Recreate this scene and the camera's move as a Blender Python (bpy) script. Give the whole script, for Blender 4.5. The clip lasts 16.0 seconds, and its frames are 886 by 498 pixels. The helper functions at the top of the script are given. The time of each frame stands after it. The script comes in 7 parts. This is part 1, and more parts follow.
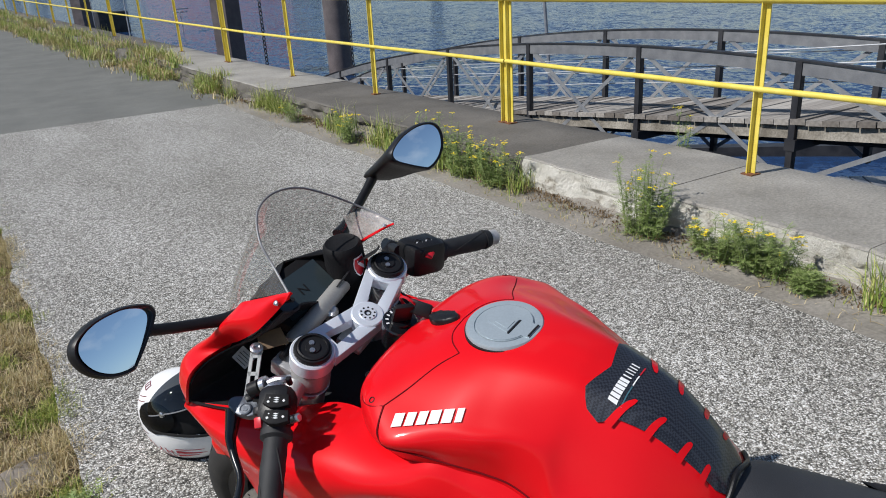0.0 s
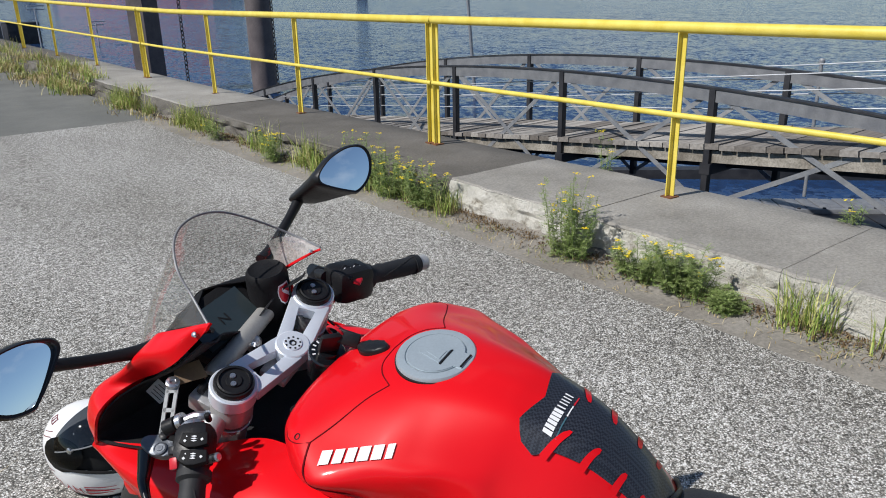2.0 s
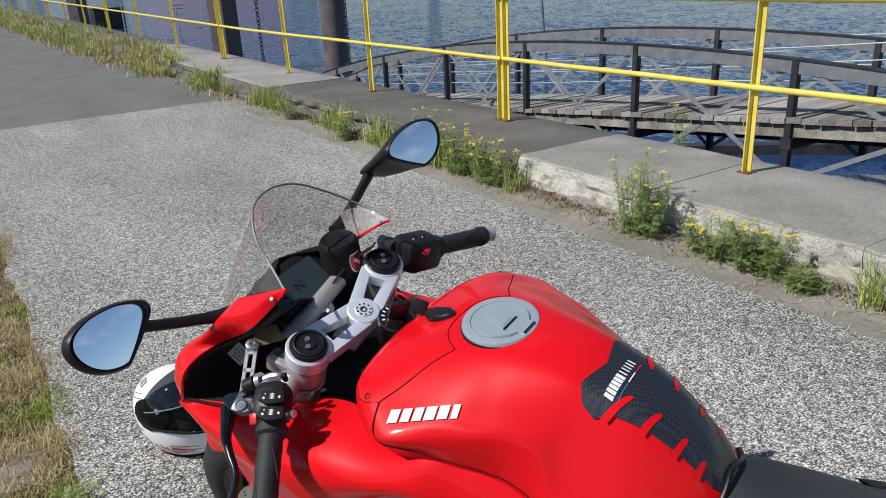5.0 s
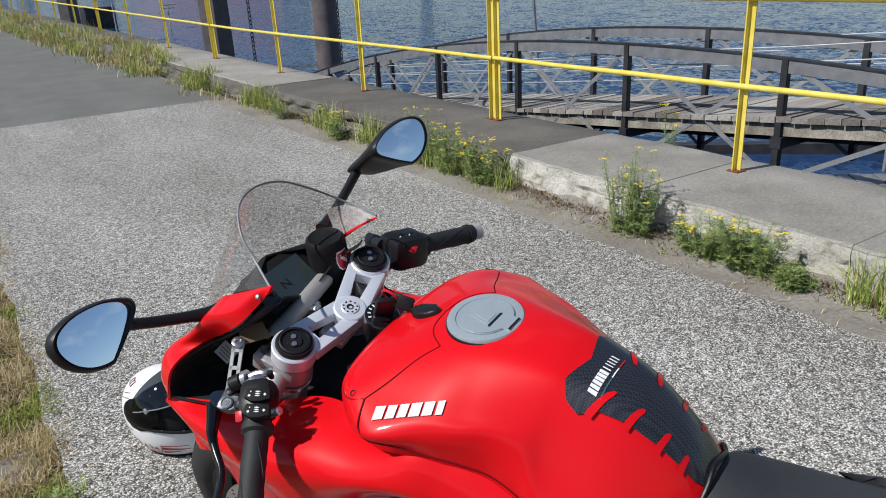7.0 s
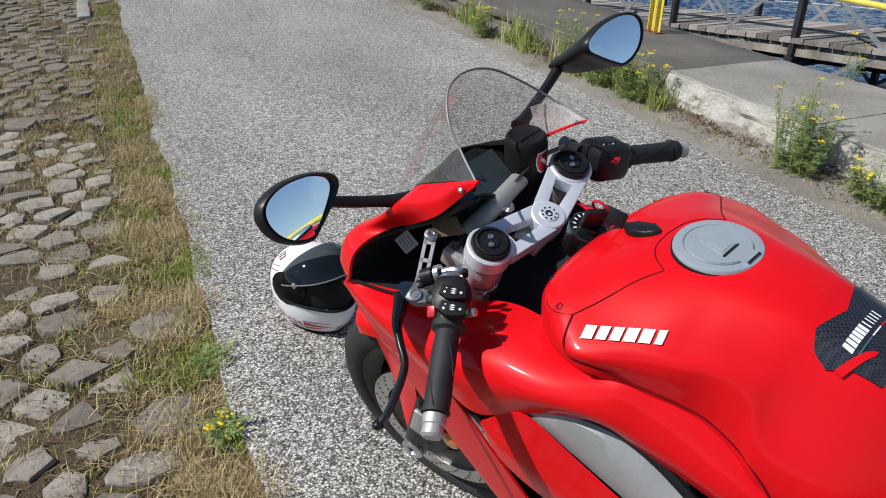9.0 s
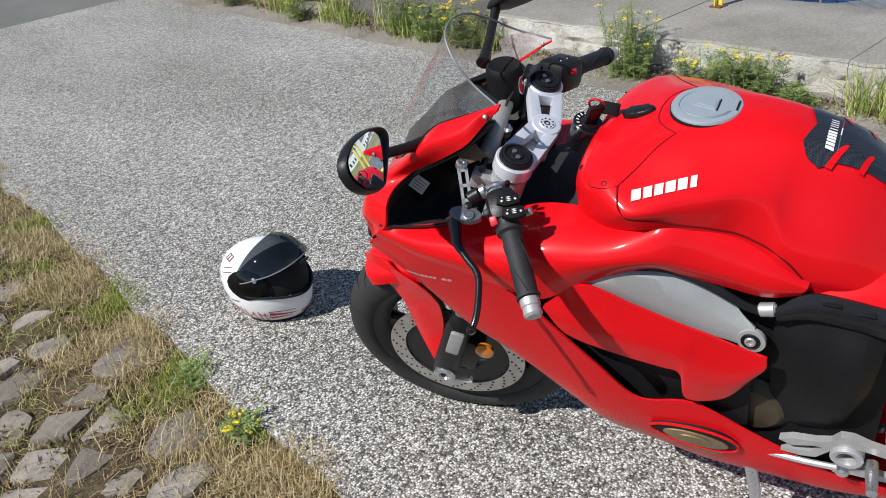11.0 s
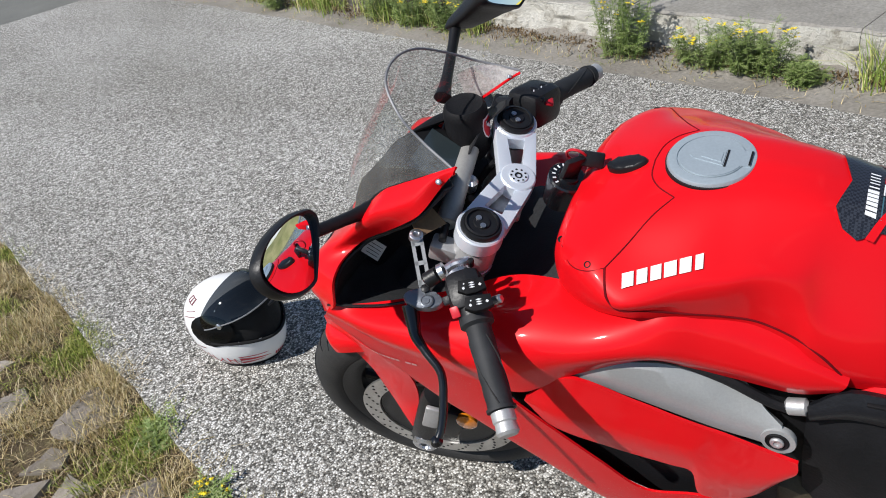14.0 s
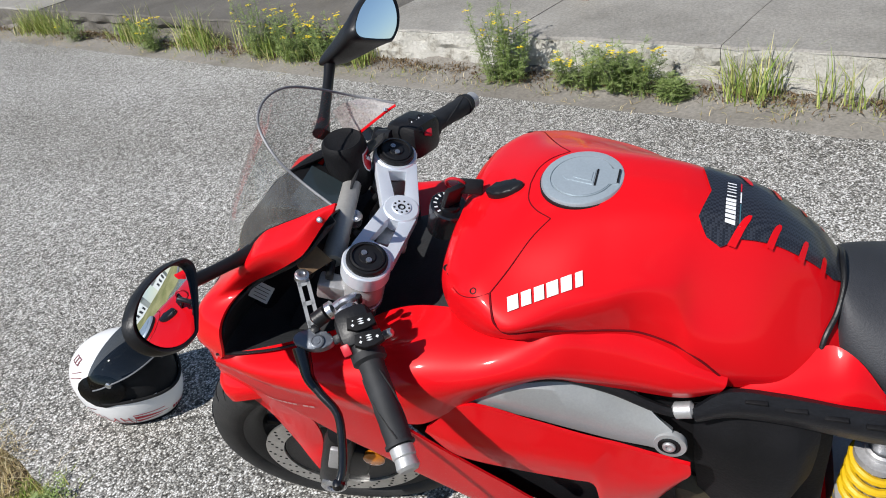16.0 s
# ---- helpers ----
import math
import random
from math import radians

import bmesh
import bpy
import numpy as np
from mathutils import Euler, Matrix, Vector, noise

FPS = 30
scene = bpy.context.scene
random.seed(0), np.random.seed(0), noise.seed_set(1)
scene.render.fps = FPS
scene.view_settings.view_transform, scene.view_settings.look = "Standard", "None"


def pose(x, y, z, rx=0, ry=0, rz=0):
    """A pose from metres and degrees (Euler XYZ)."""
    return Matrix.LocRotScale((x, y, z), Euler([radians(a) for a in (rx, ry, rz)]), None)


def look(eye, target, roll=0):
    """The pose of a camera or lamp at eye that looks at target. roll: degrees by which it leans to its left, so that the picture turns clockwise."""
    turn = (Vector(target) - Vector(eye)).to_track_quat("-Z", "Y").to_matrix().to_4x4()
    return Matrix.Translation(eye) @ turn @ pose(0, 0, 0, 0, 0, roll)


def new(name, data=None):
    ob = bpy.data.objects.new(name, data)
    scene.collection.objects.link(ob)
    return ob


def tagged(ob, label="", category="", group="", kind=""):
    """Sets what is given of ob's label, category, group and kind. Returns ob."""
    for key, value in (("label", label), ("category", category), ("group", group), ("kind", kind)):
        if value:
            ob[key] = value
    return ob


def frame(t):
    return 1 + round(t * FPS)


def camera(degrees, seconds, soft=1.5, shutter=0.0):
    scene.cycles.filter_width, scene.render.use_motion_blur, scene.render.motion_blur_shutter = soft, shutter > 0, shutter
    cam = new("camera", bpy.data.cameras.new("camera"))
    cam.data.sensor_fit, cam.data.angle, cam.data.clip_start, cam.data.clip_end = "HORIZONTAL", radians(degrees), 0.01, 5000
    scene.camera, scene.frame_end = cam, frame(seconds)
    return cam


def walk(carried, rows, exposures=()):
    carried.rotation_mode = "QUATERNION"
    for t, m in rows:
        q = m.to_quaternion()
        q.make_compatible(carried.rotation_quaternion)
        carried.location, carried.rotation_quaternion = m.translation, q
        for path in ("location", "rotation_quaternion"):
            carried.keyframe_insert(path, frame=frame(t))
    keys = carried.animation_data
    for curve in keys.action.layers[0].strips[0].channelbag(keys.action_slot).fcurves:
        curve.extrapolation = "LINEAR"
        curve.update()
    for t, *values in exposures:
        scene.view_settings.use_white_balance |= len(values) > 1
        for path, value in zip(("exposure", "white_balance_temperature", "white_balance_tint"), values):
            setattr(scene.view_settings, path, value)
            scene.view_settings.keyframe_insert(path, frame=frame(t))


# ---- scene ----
from mathutils.bvhtree import BVHTree

cam = camera(61.86, 16.0, 1.0)
ROWS = [
    (0.0, -0.4807, -0.9891, 1.3879, 69.234, 2.890, -33.750),
    (0.5, -0.4730, -0.9826, 1.3852, 68.594, 3.179, -34.447),
    (1.0, -0.4738, -0.9701, 1.3836, 68.820, 1.665, -34.641),
    (1.5, -0.4681, -0.9668, 1.3833, 68.993, 0.238, -38.814),
    (2.0, -0.4657, -0.9600, 1.3875, 70.563, 1.071, -39.138),
    (2.5, -0.4744, -0.9755, 1.3920, 69.999, 1.370, -39.378),
    (3.0, -0.4631, -0.9793, 1.3967, 69.247, 2.033, -38.598),
    (3.5, -0.4711, -0.9835, 1.4022, 70.700, 2.628, -35.153),
    (4.0, -0.4720, -0.9878, 1.3949, 71.475, 2.511, -34.368),
    (4.5, -0.4852, -0.9982, 1.3956, 70.395, 3.588, -33.525),
    (5.0, -0.4803, -0.9885, 1.3854, 69.051, 2.670, -33.977),
    (5.2, -0.4736, -0.9848, 1.3854, 69.033, 2.795, -34.862),
    (7.3, -0.4731, -0.9981, 1.3797, 69.000, 2.503, -34.323),
    (7.5, -0.4795, -0.9859, 1.3755, 68.374, 2.279, -33.204),
    (8.0, -0.5053, -0.9702, 1.3725, 67.229, 1.455, -28.582),
    (8.5, -0.5267, -0.9125, 1.3503, 63.092, -0.117, -23.726),
    (8.7, -0.5388, -0.8899, 1.3446, 62.455, -1.092, -22.474),
    (10.8, -0.9006, -0.8094, 1.3748, 59.625, 6.121, -44.750),
    (11.0, -0.9400, -0.8444, 1.3666, 59.518, 6.557, -42.216),
    (11.5, -0.9098, -0.8035, 1.3434, 57.791, 4.284, -42.776),
    (12.0, -0.8488, -0.6701, 1.3647, 56.758, 5.579, -42.526),
    (12.5, -0.7415, -0.6361, 1.3755, 56.356, 8.264, -36.418),
    (13.0, -0.6451, -0.6479, 1.3800, 56.022, 9.381, -35.015),
    (13.5, -0.6744, -0.6843, 1.3795, 55.720, 9.988, -39.741),
    (14.0, -0.6931, -0.6957, 1.3886, 57.015, 9.645, -43.499),
    (14.5, -0.6896, -0.7072, 1.3953, 58.187, 10.926, -44.667),
    (15.0, -0.6881, -0.7122, 1.3926, 58.882, 9.761, -48.629),
    (15.5, -0.6728, -0.7112, 1.3875, 57.954, 10.133, -53.135),
    (16.0, -0.6690, -0.7115, 1.3875, 57.732, 9.656, -52.213),
]
walk(cam, [(t, pose(*row)) for t, *row in ROWS],
     [(0.0, 0.03), (8.7, 0.05), (10.8, 0.17), (12.5, 0.17), (16.0, 0.2)])

# ---- sky and sun ----
world = bpy.data.worlds.new("sky")
scene.world = world
world.use_nodes = True
wn, wl = world.node_tree.nodes, world.node_tree.links
sky = wn.new("ShaderNodeTexSky")
sky.sky_type, sky.sun_disc = "NISHITA", False
SUN_EL, SUN_AZ = 47.0, -78.0      # degrees; azimuth from +y towards +x
sky.sun_elevation, sky.sun_rotation = radians(SUN_EL), radians(SUN_AZ)
sky.air_density, sky.dust_density, sky.ozone_density, sky.altitude = 1.0, 0.05, 2.5, 600.0
# thin fair-weather cloud, seen only in the mirrors and the gloss
wco = wn.new("ShaderNodeTexCoord")
wmap = wn.new("ShaderNodeMapping")
wmap.inputs["Scale"].default_value = (1.2, 3.2, 5.0)
wmap.inputs["Rotation"].default_value = (0.3, 0.2, 0.6)
wno = wn.new("ShaderNodeTexNoise")
wno.inputs["Scale"].default_value, wno.inputs["Detail"].default_value = 1.6, 7.0
wra = wn.new("ShaderNodeValToRGB")
wra.color_ramp.elements[0].position, wra.color_ramp.elements[1].position = 0.56, 0.82
wmx = wn.new("ShaderNodeMix")
wmx.data_type = "RGBA"
wmx.inputs["B"].default_value = (7.2, 8.0, 9.0, 1)
wl.new(wco.outputs["Generated"], wmap.inputs["Vector"])
wl.new(wmap.outputs["Vector"], wno.inputs["Vector"])
wl.new(wno.outputs["Fac"], wra.inputs["Fac"])
wl.new(wra.outputs["Color"], wmx.inputs["Factor"])
wl.new(sky.outputs["Color"], wmx.inputs["A"])
wl.new(wmx.outputs["Result"], wn["Background"].inputs["Color"])
wn["Background"].inputs["Strength"].default_value = 0.075
sun = new("sun", bpy.data.lights.new("sun", "SUN"))
sun.data.energy, sun.data.angle, sun.data.color = 4.5, radians(0.53), (1.0, 0.97, 0.935)
el, az = radians(SUN_EL), radians(SUN_AZ)
sun.matrix_world = look((20 * math.sin(az) * math.cos(el), 20 * math.cos(az) * math.cos(el), 20 * math.sin(el)), (0, 0, 0))

# ---- materials ----
def node_mat(name):
    m = bpy.data.materials.new(name)
    m.use_nodes = True
    return m, m.node_tree.nodes, m.node_tree.links, m.node_tree.nodes["Principled BSDF"]


def coords(n, l, scale=(1, 1, 1)):
    co, mp = n.new("ShaderNodeTexCoord"), n.new("ShaderNodeMapping")
    mp.inputs["Scale"].default_value = scale
    l.new(co.outputs["Object"], mp.inputs["Vector"])
    return mp.outputs["Vector"]


def noise_tex(n, l, vec, scale, detail=4.0, rough=0.55):
    t = n.new("ShaderNodeTexNoise")
    t.inputs["Scale"].default_value, t.inputs["Detail"].default_value, t.inputs["Roughness"].default_value = scale, detail, rough
    l.new(vec, t.inputs["Vector"])
    return t.outputs["Fac"]


def ramp(n, l, fac, *stops):
    r = n.new("ShaderNodeValToRGB")
    e = r.color_ramp.elements
    while len(e) < len(stops):
        e.new(0.5)
    for k, (p, c) in zip(e, stops):
        k.position, k.color = p, (*c, 1) if len(c) == 3 else c
    l.new(fac, r.inputs["Fac"])
    return r.outputs["Color"]


def mix(n, l, fac, a, b, how="MIX"):
    m = n.new("ShaderNodeMix")
    m.data_type, m.blend_type = "RGBA", how
    for sock, v in (("Factor", fac), ("A", a), ("B", b)):
        if isinstance(v, (int, float)):
            m.inputs[sock].default_value = v
        elif isinstance(v, tuple):
            m.inputs[sock].default_value = (*v, 1)
        else:
            l.new(v, m.inputs[sock])
    return m.outputs["Result"]


def bump(n, l, p, height, strength, dist=0.01):
    b = n.new("ShaderNodeBump")
    b.inputs["Strength"].default_value, b.inputs["Distance"].default_value = strength, dist
    l.new(height, b.inputs["Height"])
    l.new(b.outputs["Normal"], p.inputs["Normal"])
    return b


def surface(name, a, b, rough=0.5, metal=0.0, scale=20.0, grain=0.1, fine=200.0, coat=0.0, spec=0.5, rough_var=0.1, dist=0.002):
    """Two tones at a large scale, grain at a fine one, and uneven gloss."""
    m, n, l, p = node_mat(name)
    v = coords(n, l)
    big, small = noise_tex(n, l, v, scale, 5), noise_tex(n, l, v, fine, 3)
    col = ramp(n, l, big, (0.35, a), (0.65, b))
    l.new(mix(n, l, min(1.0, grain * 2), col, ramp(n, l, small, (0.3, (0.25, 0.25, 0.25)), (0.7, (0.75, 0.75, 0.75))), "OVERLAY"), p.inputs["Base Color"])
    r = n.new("ShaderNodeMapRange")
    r.inputs["To Min"].default_value, r.inputs["To Max"].default_value = max(0.02, rough - rough_var), min(1, rough + rough_var)
    l.new(small, r.inputs["Value"])
    l.new(r.outputs["Result"], p.inputs["Roughness"])
    p.inputs["Metallic"].default_value, p.inputs["Specular IOR Level"].default_value = metal, spec
    p.inputs["Coat Weight"].default_value, p.inputs["Coat Roughness"].default_value = coat, 0.04
    if grain > 0:
        bump(n, l, p, small, min(1, grain * 2), dist)
    return m


def aggregate_mat():
    """Exposed-aggregate concrete: pale and dark pebbles of about a centimetre in grey mortar."""
    m, n, l, p = node_mat("exposed_aggregate")
    v = coords(n, l)
    vo = n.new("ShaderNodeTexVoronoi")
    vo.inputs["Scale"].default_value, vo.inputs["Randomness"].default_value = 185.0, 1.0
    l.new(v, vo.inputs["Vector"])
    sep = n.new("ShaderNodeSeparateColor")
    l.new(vo.outputs["Color"], sep.inputs["Color"])
    stone = ramp(n, l, sep.outputs["Red"], (0.0, (0.075, 0.074, 0.068)), (0.25, (0.215, 0.211, 0.2)), (0.5, (0.385, 0.378, 0.358)), (0.76, (0.63, 0.625, 0.595)), (1.0, (0.85, 0.845, 0.815)))
    mortar = ramp(n, l, vo.outputs["Distance"], (0.40, (1, 1, 1)), (0.64, (0.42, 0.40, 0.38)))
    col = mix(n, l, 1.0, stone, mortar, "MULTIPLY")
    clump = noise_tex(n, l, v, 85.0, 3, 0.6)
    col = mix(n, l, 0.42, col, ramp(n, l, clump, (0.38, (0.22, 0.22, 0.215)), (0.62, (0.77, 0.77, 0.77))), "OVERLAY")
    drift = noise_tex(n, l, v, 30.0, 5, 0.72)
    col = mix(n, l, 0.68, col, ramp(n, l, drift, (0.40, (0.25, 0.248, 0.24)), (0.60, (0.73, 0.73, 0.73))), "OVERLAY")
    worn = noise_tex(n, l, coords(n, l, (1.0, 0.35, 1.0)), 1.1, 5, 0.6)
    col = mix(n, l, 0.75, col, ramp(n, l, worn, (0.36, (0.41, 0.403, 0.39)), (0.62, (0.66, 0.66, 0.66))), "OVERLAY")
    dirt = noise_tex(n, l, v, 6.0, 6, 0.65)
    col = mix(n, l, ramp(n, l, dirt, (0.6, (0, 0, 0)), (0.8, (0.35, 0.35, 0.35))), col, (0.2, 0.185, 0.16))
    l.new(col, p.inputs["Base Color"])
    p.inputs["Roughness"].default_value, p.inputs["Specular IOR Level"].default_value = 0.75, 0.35
    inv = n.new("ShaderNodeMath")
    inv.operation = "SUBTRACT"
    inv.inputs[0].default_value = 1.0
    l.new(vo.outputs["Distance"], inv.inputs[1])
    bump(n, l, p, inv.outputs[0], 0.7, 0.003)
    return m


def concrete_mat(name, a, b, pits=0.3, grit=140.0):
    m, n, l, p = node_mat(name)
    v = coords(n, l)
    col = ramp(n, l, noise_tex(n, l, v, 1.7, 8, 0.65), (0.3, a), (0.7, b))
    col = mix(n, l, 0.5, col, ramp(n, l, noise_tex(n, l, v, grit, 3), (0.3, (0.3, 0.3, 0.3)), (0.7, (0.7, 0.7, 0.7))), "OVERLAY")
    spots = noise_tex(n, l, v, 16.0, 7, 0.7)
    col = mix(n, l, ramp(n, l, spots, (0.62, (0, 0, 0)), (0.72, (0.5, 0.5, 0.5))), col, (a[0] * 0.5, a[1] * 0.5, a[2] * 0.48))
    l.new(col, p.inputs["Base Color"])
    p.inputs["Roughness"].default_value = 0.85
    bump(n, l, p, noise_tex(n, l, v, grit, 5, 0.7), pits, 0.006)
    return m


def whitewash_mat():
    """Old flaking whitewash on a rough concrete kerb."""
    m, n, l, p = node_mat("flaking_whitewash")
    v = coords(n, l)
    patch = noise_tex(n, l, v, 9.0, 9, 0.7)
    col = ramp(n, l, patch, (0.30, (0.14, 0.12, 0.09)), (0.38, (0.42, 0.385, 0.32)), (0.46, (0.64, 0.615, 0.545)), (0.8, (0.78, 0.755, 0.69)))
    l.new(col, p.inputs["Base Color"])
    p.inputs["Roughness"].default_value = 0.9
    bump(n, l, p, noise_tex(n, l, v, 30.0, 8, 0.75), 1.0, 0.03)
    return m


def water_mat():
    """Choppy river water: every ripple's facet turns the surface's normal."""
    m, n, l, p = node_mat("river_water")
    v = coords(n, l, (1.0, 0.8, 1.0))
    # blue base colour makes up for sky that the ripples would mirror
    big = noise_tex(n, l, v, 0.12, 5, 0.65)
    l.new(ramp(n, l, big, (0.35, (0.010, 0.032, 0.095)), (0.65, (0.02, 0.052, 0.135))), p.inputs["Base Color"])
    p.inputs["Roughness"].default_value, p.inputs["IOR"].default_value, p.inputs["Specular IOR Level"].default_value = 0.12, 1.33, 0.33
    facets = None
    for scale, k in ((0.6, 0.10), (2.6, 0.24), (8.0, 0.36)):
        t = n.new("ShaderNodeTexNoise")
        t.inputs["Scale"].default_value, t.inputs["Detail"].default_value, t.inputs["Roughness"].default_value = scale, 4.0, 0.6
        l.new(v, t.inputs["Vector"])
        sub, mul = n.new("ShaderNodeVectorMath"), n.new("ShaderNodeVectorMath")
        sub.operation, mul.operation = "SUBTRACT", "MULTIPLY"
        sub.inputs[1].default_value, mul.inputs[1].default_value = (0.5, 0.5, 0.5), (k * 2, k * 2, 0)
        l.new(t.outputs["Color"], sub.inputs[0]), l.new(sub.outputs[0], mul.inputs[0])
        add = n.new("ShaderNodeVectorMath")
        add.operation = "ADD"
        l.new(mul.outputs[0], add.inputs[0])
        if facets is None:
            add.inputs[1].default_value = (0, 0, 1)
        else:
            l.new(facets, add.inputs[1])
        facets = add.outputs[0]
    nm = n.new("ShaderNodeVectorMath")
    nm.operation = "NORMALIZE"
    l.new(facets, nm.inputs[0]), l.new(nm.outputs[0], p.inputs["Normal"])
    return m


def soil_mat():
    m, n, l, p = node_mat("mossy_soil")
    v = coords(n, l)
    col = ramp(n, l, noise_tex(n, l, v, 4.0, 8, 0.7), (0.3, (0.05, 0.035, 0.02)), (0.5, (0.12, 0.085, 0.045)), (0.6, (0.16, 0.13, 0.06)), (0.75, (0.07, 0.09, 0.02)))
    col = mix(n, l, 0.6, col, ramp(n, l, noise_tex(n, l, v, 90.0, 5, 0.7), (0.3, (0.2, 0.2, 0.2)), (0.7, (0.8, 0.8, 0.8))), "OVERLAY")
    l.new(col, p.inputs["Base Color"])
    p.inputs["Roughness"].default_value = 0.95
    bump(n, l, p, noise_tex(n, l, v, 60.0, 6, 0.7), 0.9, 0.02)
    return m


def stone_mat():
    m, n, l, p = node_mat("cobble_granite")
    v = coords(n, l)
    inf = n.new("ShaderNodeObjectInfo")
    tone = ramp(n, l, inf.outputs["Random"], (0.0, (0.20, 0.172, 0.142)), (0.4, (0.31, 0.272, 0.232)), (0.75, (0.41, 0.365, 0.315)), (1.0, (0.28, 0.258, 0.236)))
    col = mix(n, l, 0.6, tone, ramp(n, l, noise_tex(n, l, v, 28.0, 7, 0.7), (0.3, (0.25, 0.25, 0.25)), (0.7, (0.72, 0.72, 0.72))), "OVERLAY")
    l.new(mix(n, l, ramp(n, l, noise_tex(n, l, v, 14.0, 6, 0.65), (0.50, (0, 0, 0)), (0.66, (0.75, 0.75, 0.75))), col, (0.14, 0.12, 0.07)), p.inputs["Base Color"])
    p.inputs["Roughness"].default_value = 0.85
    bump(n, l, p, noise_tex(n, l, v, 70.0, 6, 0.7), 0.6, 0.008)
    return m


def blade_mat(name, *tones):
    m, n, l, p = node_mat(name)
    g = n.new("ShaderNodeNewGeometry")
    l.new(ramp(n, l, g.outputs["Random Per Island"], *[(i / max(1, len(tones) - 1), c) for i, c in enumerate(tones)]), p.inputs["Base Color"])
    p.inputs["Roughness"].default_value, p.inputs["Specular IOR Level"].default_value = 0.6, 0.3
    p.inputs["Subsurface Weight"].default_value = 0.0
    return m


def planks_mat():
    m, n, l, p = node_mat("weathered_planks")
    v = coords(n, l, (2.0, 30.0, 30.0))
    inf = n.new("ShaderNodeObjectInfo")
    tone = ramp(n, l, inf.outputs["Random"], (0.0, (0.15, 0.132, 0.115)), (0.5, (0.27, 0.248, 0.225)), (1.0, (0.40, 0.375, 0.34)))
    l.new(mix(n, l, 0.6, tone, ramp(n, l, noise_tex(n, l, v, 1.0, 6), (0.3, (0.25, 0.25, 0.25)), (0.7, (0.75, 0.75, 0.75))), "OVERLAY"), p.inputs["Base Color"])
    p.inputs["Roughness"].default_value = 0.9
    return m


AGG = aggregate_mat()
ASPHALT = concrete_mat("worn_asphalt", (0.122, 0.124, 0.114), (0.178, 0.179, 0.164), 0.4, 220.0)
STRIP = concrete_mat("gutter_mortar", (0.178, 0.16, 0.134), (0.335, 0.312, 0.275), 0.7, 60.0)
SLAB = concrete_mat("quay_concrete", (0.225, 0.212, 0.188), (0.375, 0.356, 0.322), 0.7, 70.0)
SLABDARK = concrete_mat("quay_tar", (0.09, 0.082, 0.07), (0.17, 0.156, 0.136), 0.9, 60.0)
WASH = whitewash_mat()
WATER = water_mat()
SOIL = soil_mat()
COBBLE = stone_mat()
PLANK = planks_mat()
TIMBER = surface("bleached_timber", (0.17, 0.15, 0.12), (0.38, 0.35, 0.30), 0.9, 0, 4.0, 0.3, 60)
STEEL = surface("painted_grey_steel", (0.17, 0.175, 0.19), (0.24, 0.245, 0.255), 0.5, 0.2, 8.0, 0.12, 150)
STEELDARK = surface("dark_bitumen_steel", (0.022, 0.023, 0.028), (0.045, 0.045, 0.05), 0.55, 0.2, 6.0, 0.15, 120)
STEELPALE = surface("galvanised_brace", (0.26, 0.27, 0.29), (0.36, 0.37, 0.38), 0.5, 0.4, 10.0, 0.1, 150)
YELLOW = surface("yellow_rail_paint", (0.70, 0.55, 0.075), (0.80, 0.66, 0.14), 0.42, 0, 9.0, 0.12, 180)
WIRE = surface("weathered_wire", (0.4, 0.42, 0.45), (0.55, 0.56, 0.58), 0.5, 0.2, 10.0, 0.1, 150)
TARPILE = surface("tarred_brown_steel", (0.10, 0.085, 0.085), (0.155, 0.13, 0.13), 0.6, 0.0, 3.0, 0.2, 40)
HULLRED = surface("salmon_hull_paint", (0.5, 0.12, 0.09), (0.62, 0.2, 0.15), 0.6, 0, 0.4, 0.1, 6)
HULLBLUE = surface("blue_hull_paint", (0.03, 0.06, 0.3), (0.06, 0.1, 0.4), 0.5, 0, 0.4, 0.1, 6)
RUST = surface("rust", (0.12, 0.045, 0.02), (0.22, 0.09, 0.035), 0.9, 0, 30.0, 0.3)
GRASSDRY = blade_mat("dry_grass", (0.52, 0.40, 0.20), (0.64, 0.53, 0.30), (0.40, 0.29, 0.13), (0.30, 0.27, 0.08), (0.72, 0.61, 0.4), (0.22, 0.14, 0.06))
GRASSGREEN = blade_mat("green_grass", (0.12, 0.19, 0.025), (0.22, 0.28, 0.045), (0.34, 0.36, 0.08), (0.48, 0.44, 0.16))
KERBGRASS = blade_mat("kerb_grass_blade", (0.17, 0.26, 0.045), (0.28, 0.37, 0.08), (0.44, 0.46, 0.14), (0.62, 0.55, 0.28))
LITTER = blade_mat("brown_leaf_litter", (0.10, 0.06, 0.03), (0.17, 0.11, 0.055), (0.26, 0.19, 0.10), (0.07, 0.05, 0.03))
HERB = blade_mat("herb_leaf", (0.12, 0.19, 0.045), (0.21, 0.285, 0.08), (0.35, 0.40, 0.18))
PETAL = surface("yellow_petal", (0.78, 0.58, 0.01), (0.85, 0.68, 0.02), 0.6, 0, 60, 0.05)

# ---- mesh tools ----
def smooth(me, angle=35):
    me.polygons.foreach_set("use_smooth", [True] * len(me.polygons))
    me.set_sharp_from_angle(angle=radians(angle))


def mesh_of(name, bm, material, angle=35):
    bmesh.ops.recalc_face_normals(bm, faces=bm.faces)
    me = bpy.data.meshes.new(name)
    bm.to_mesh(me)
    bm.free()
    for m in material if isinstance(material, (list, tuple)) else [material]:
        me.materials.append(m)
    smooth(me, angle)
    return me


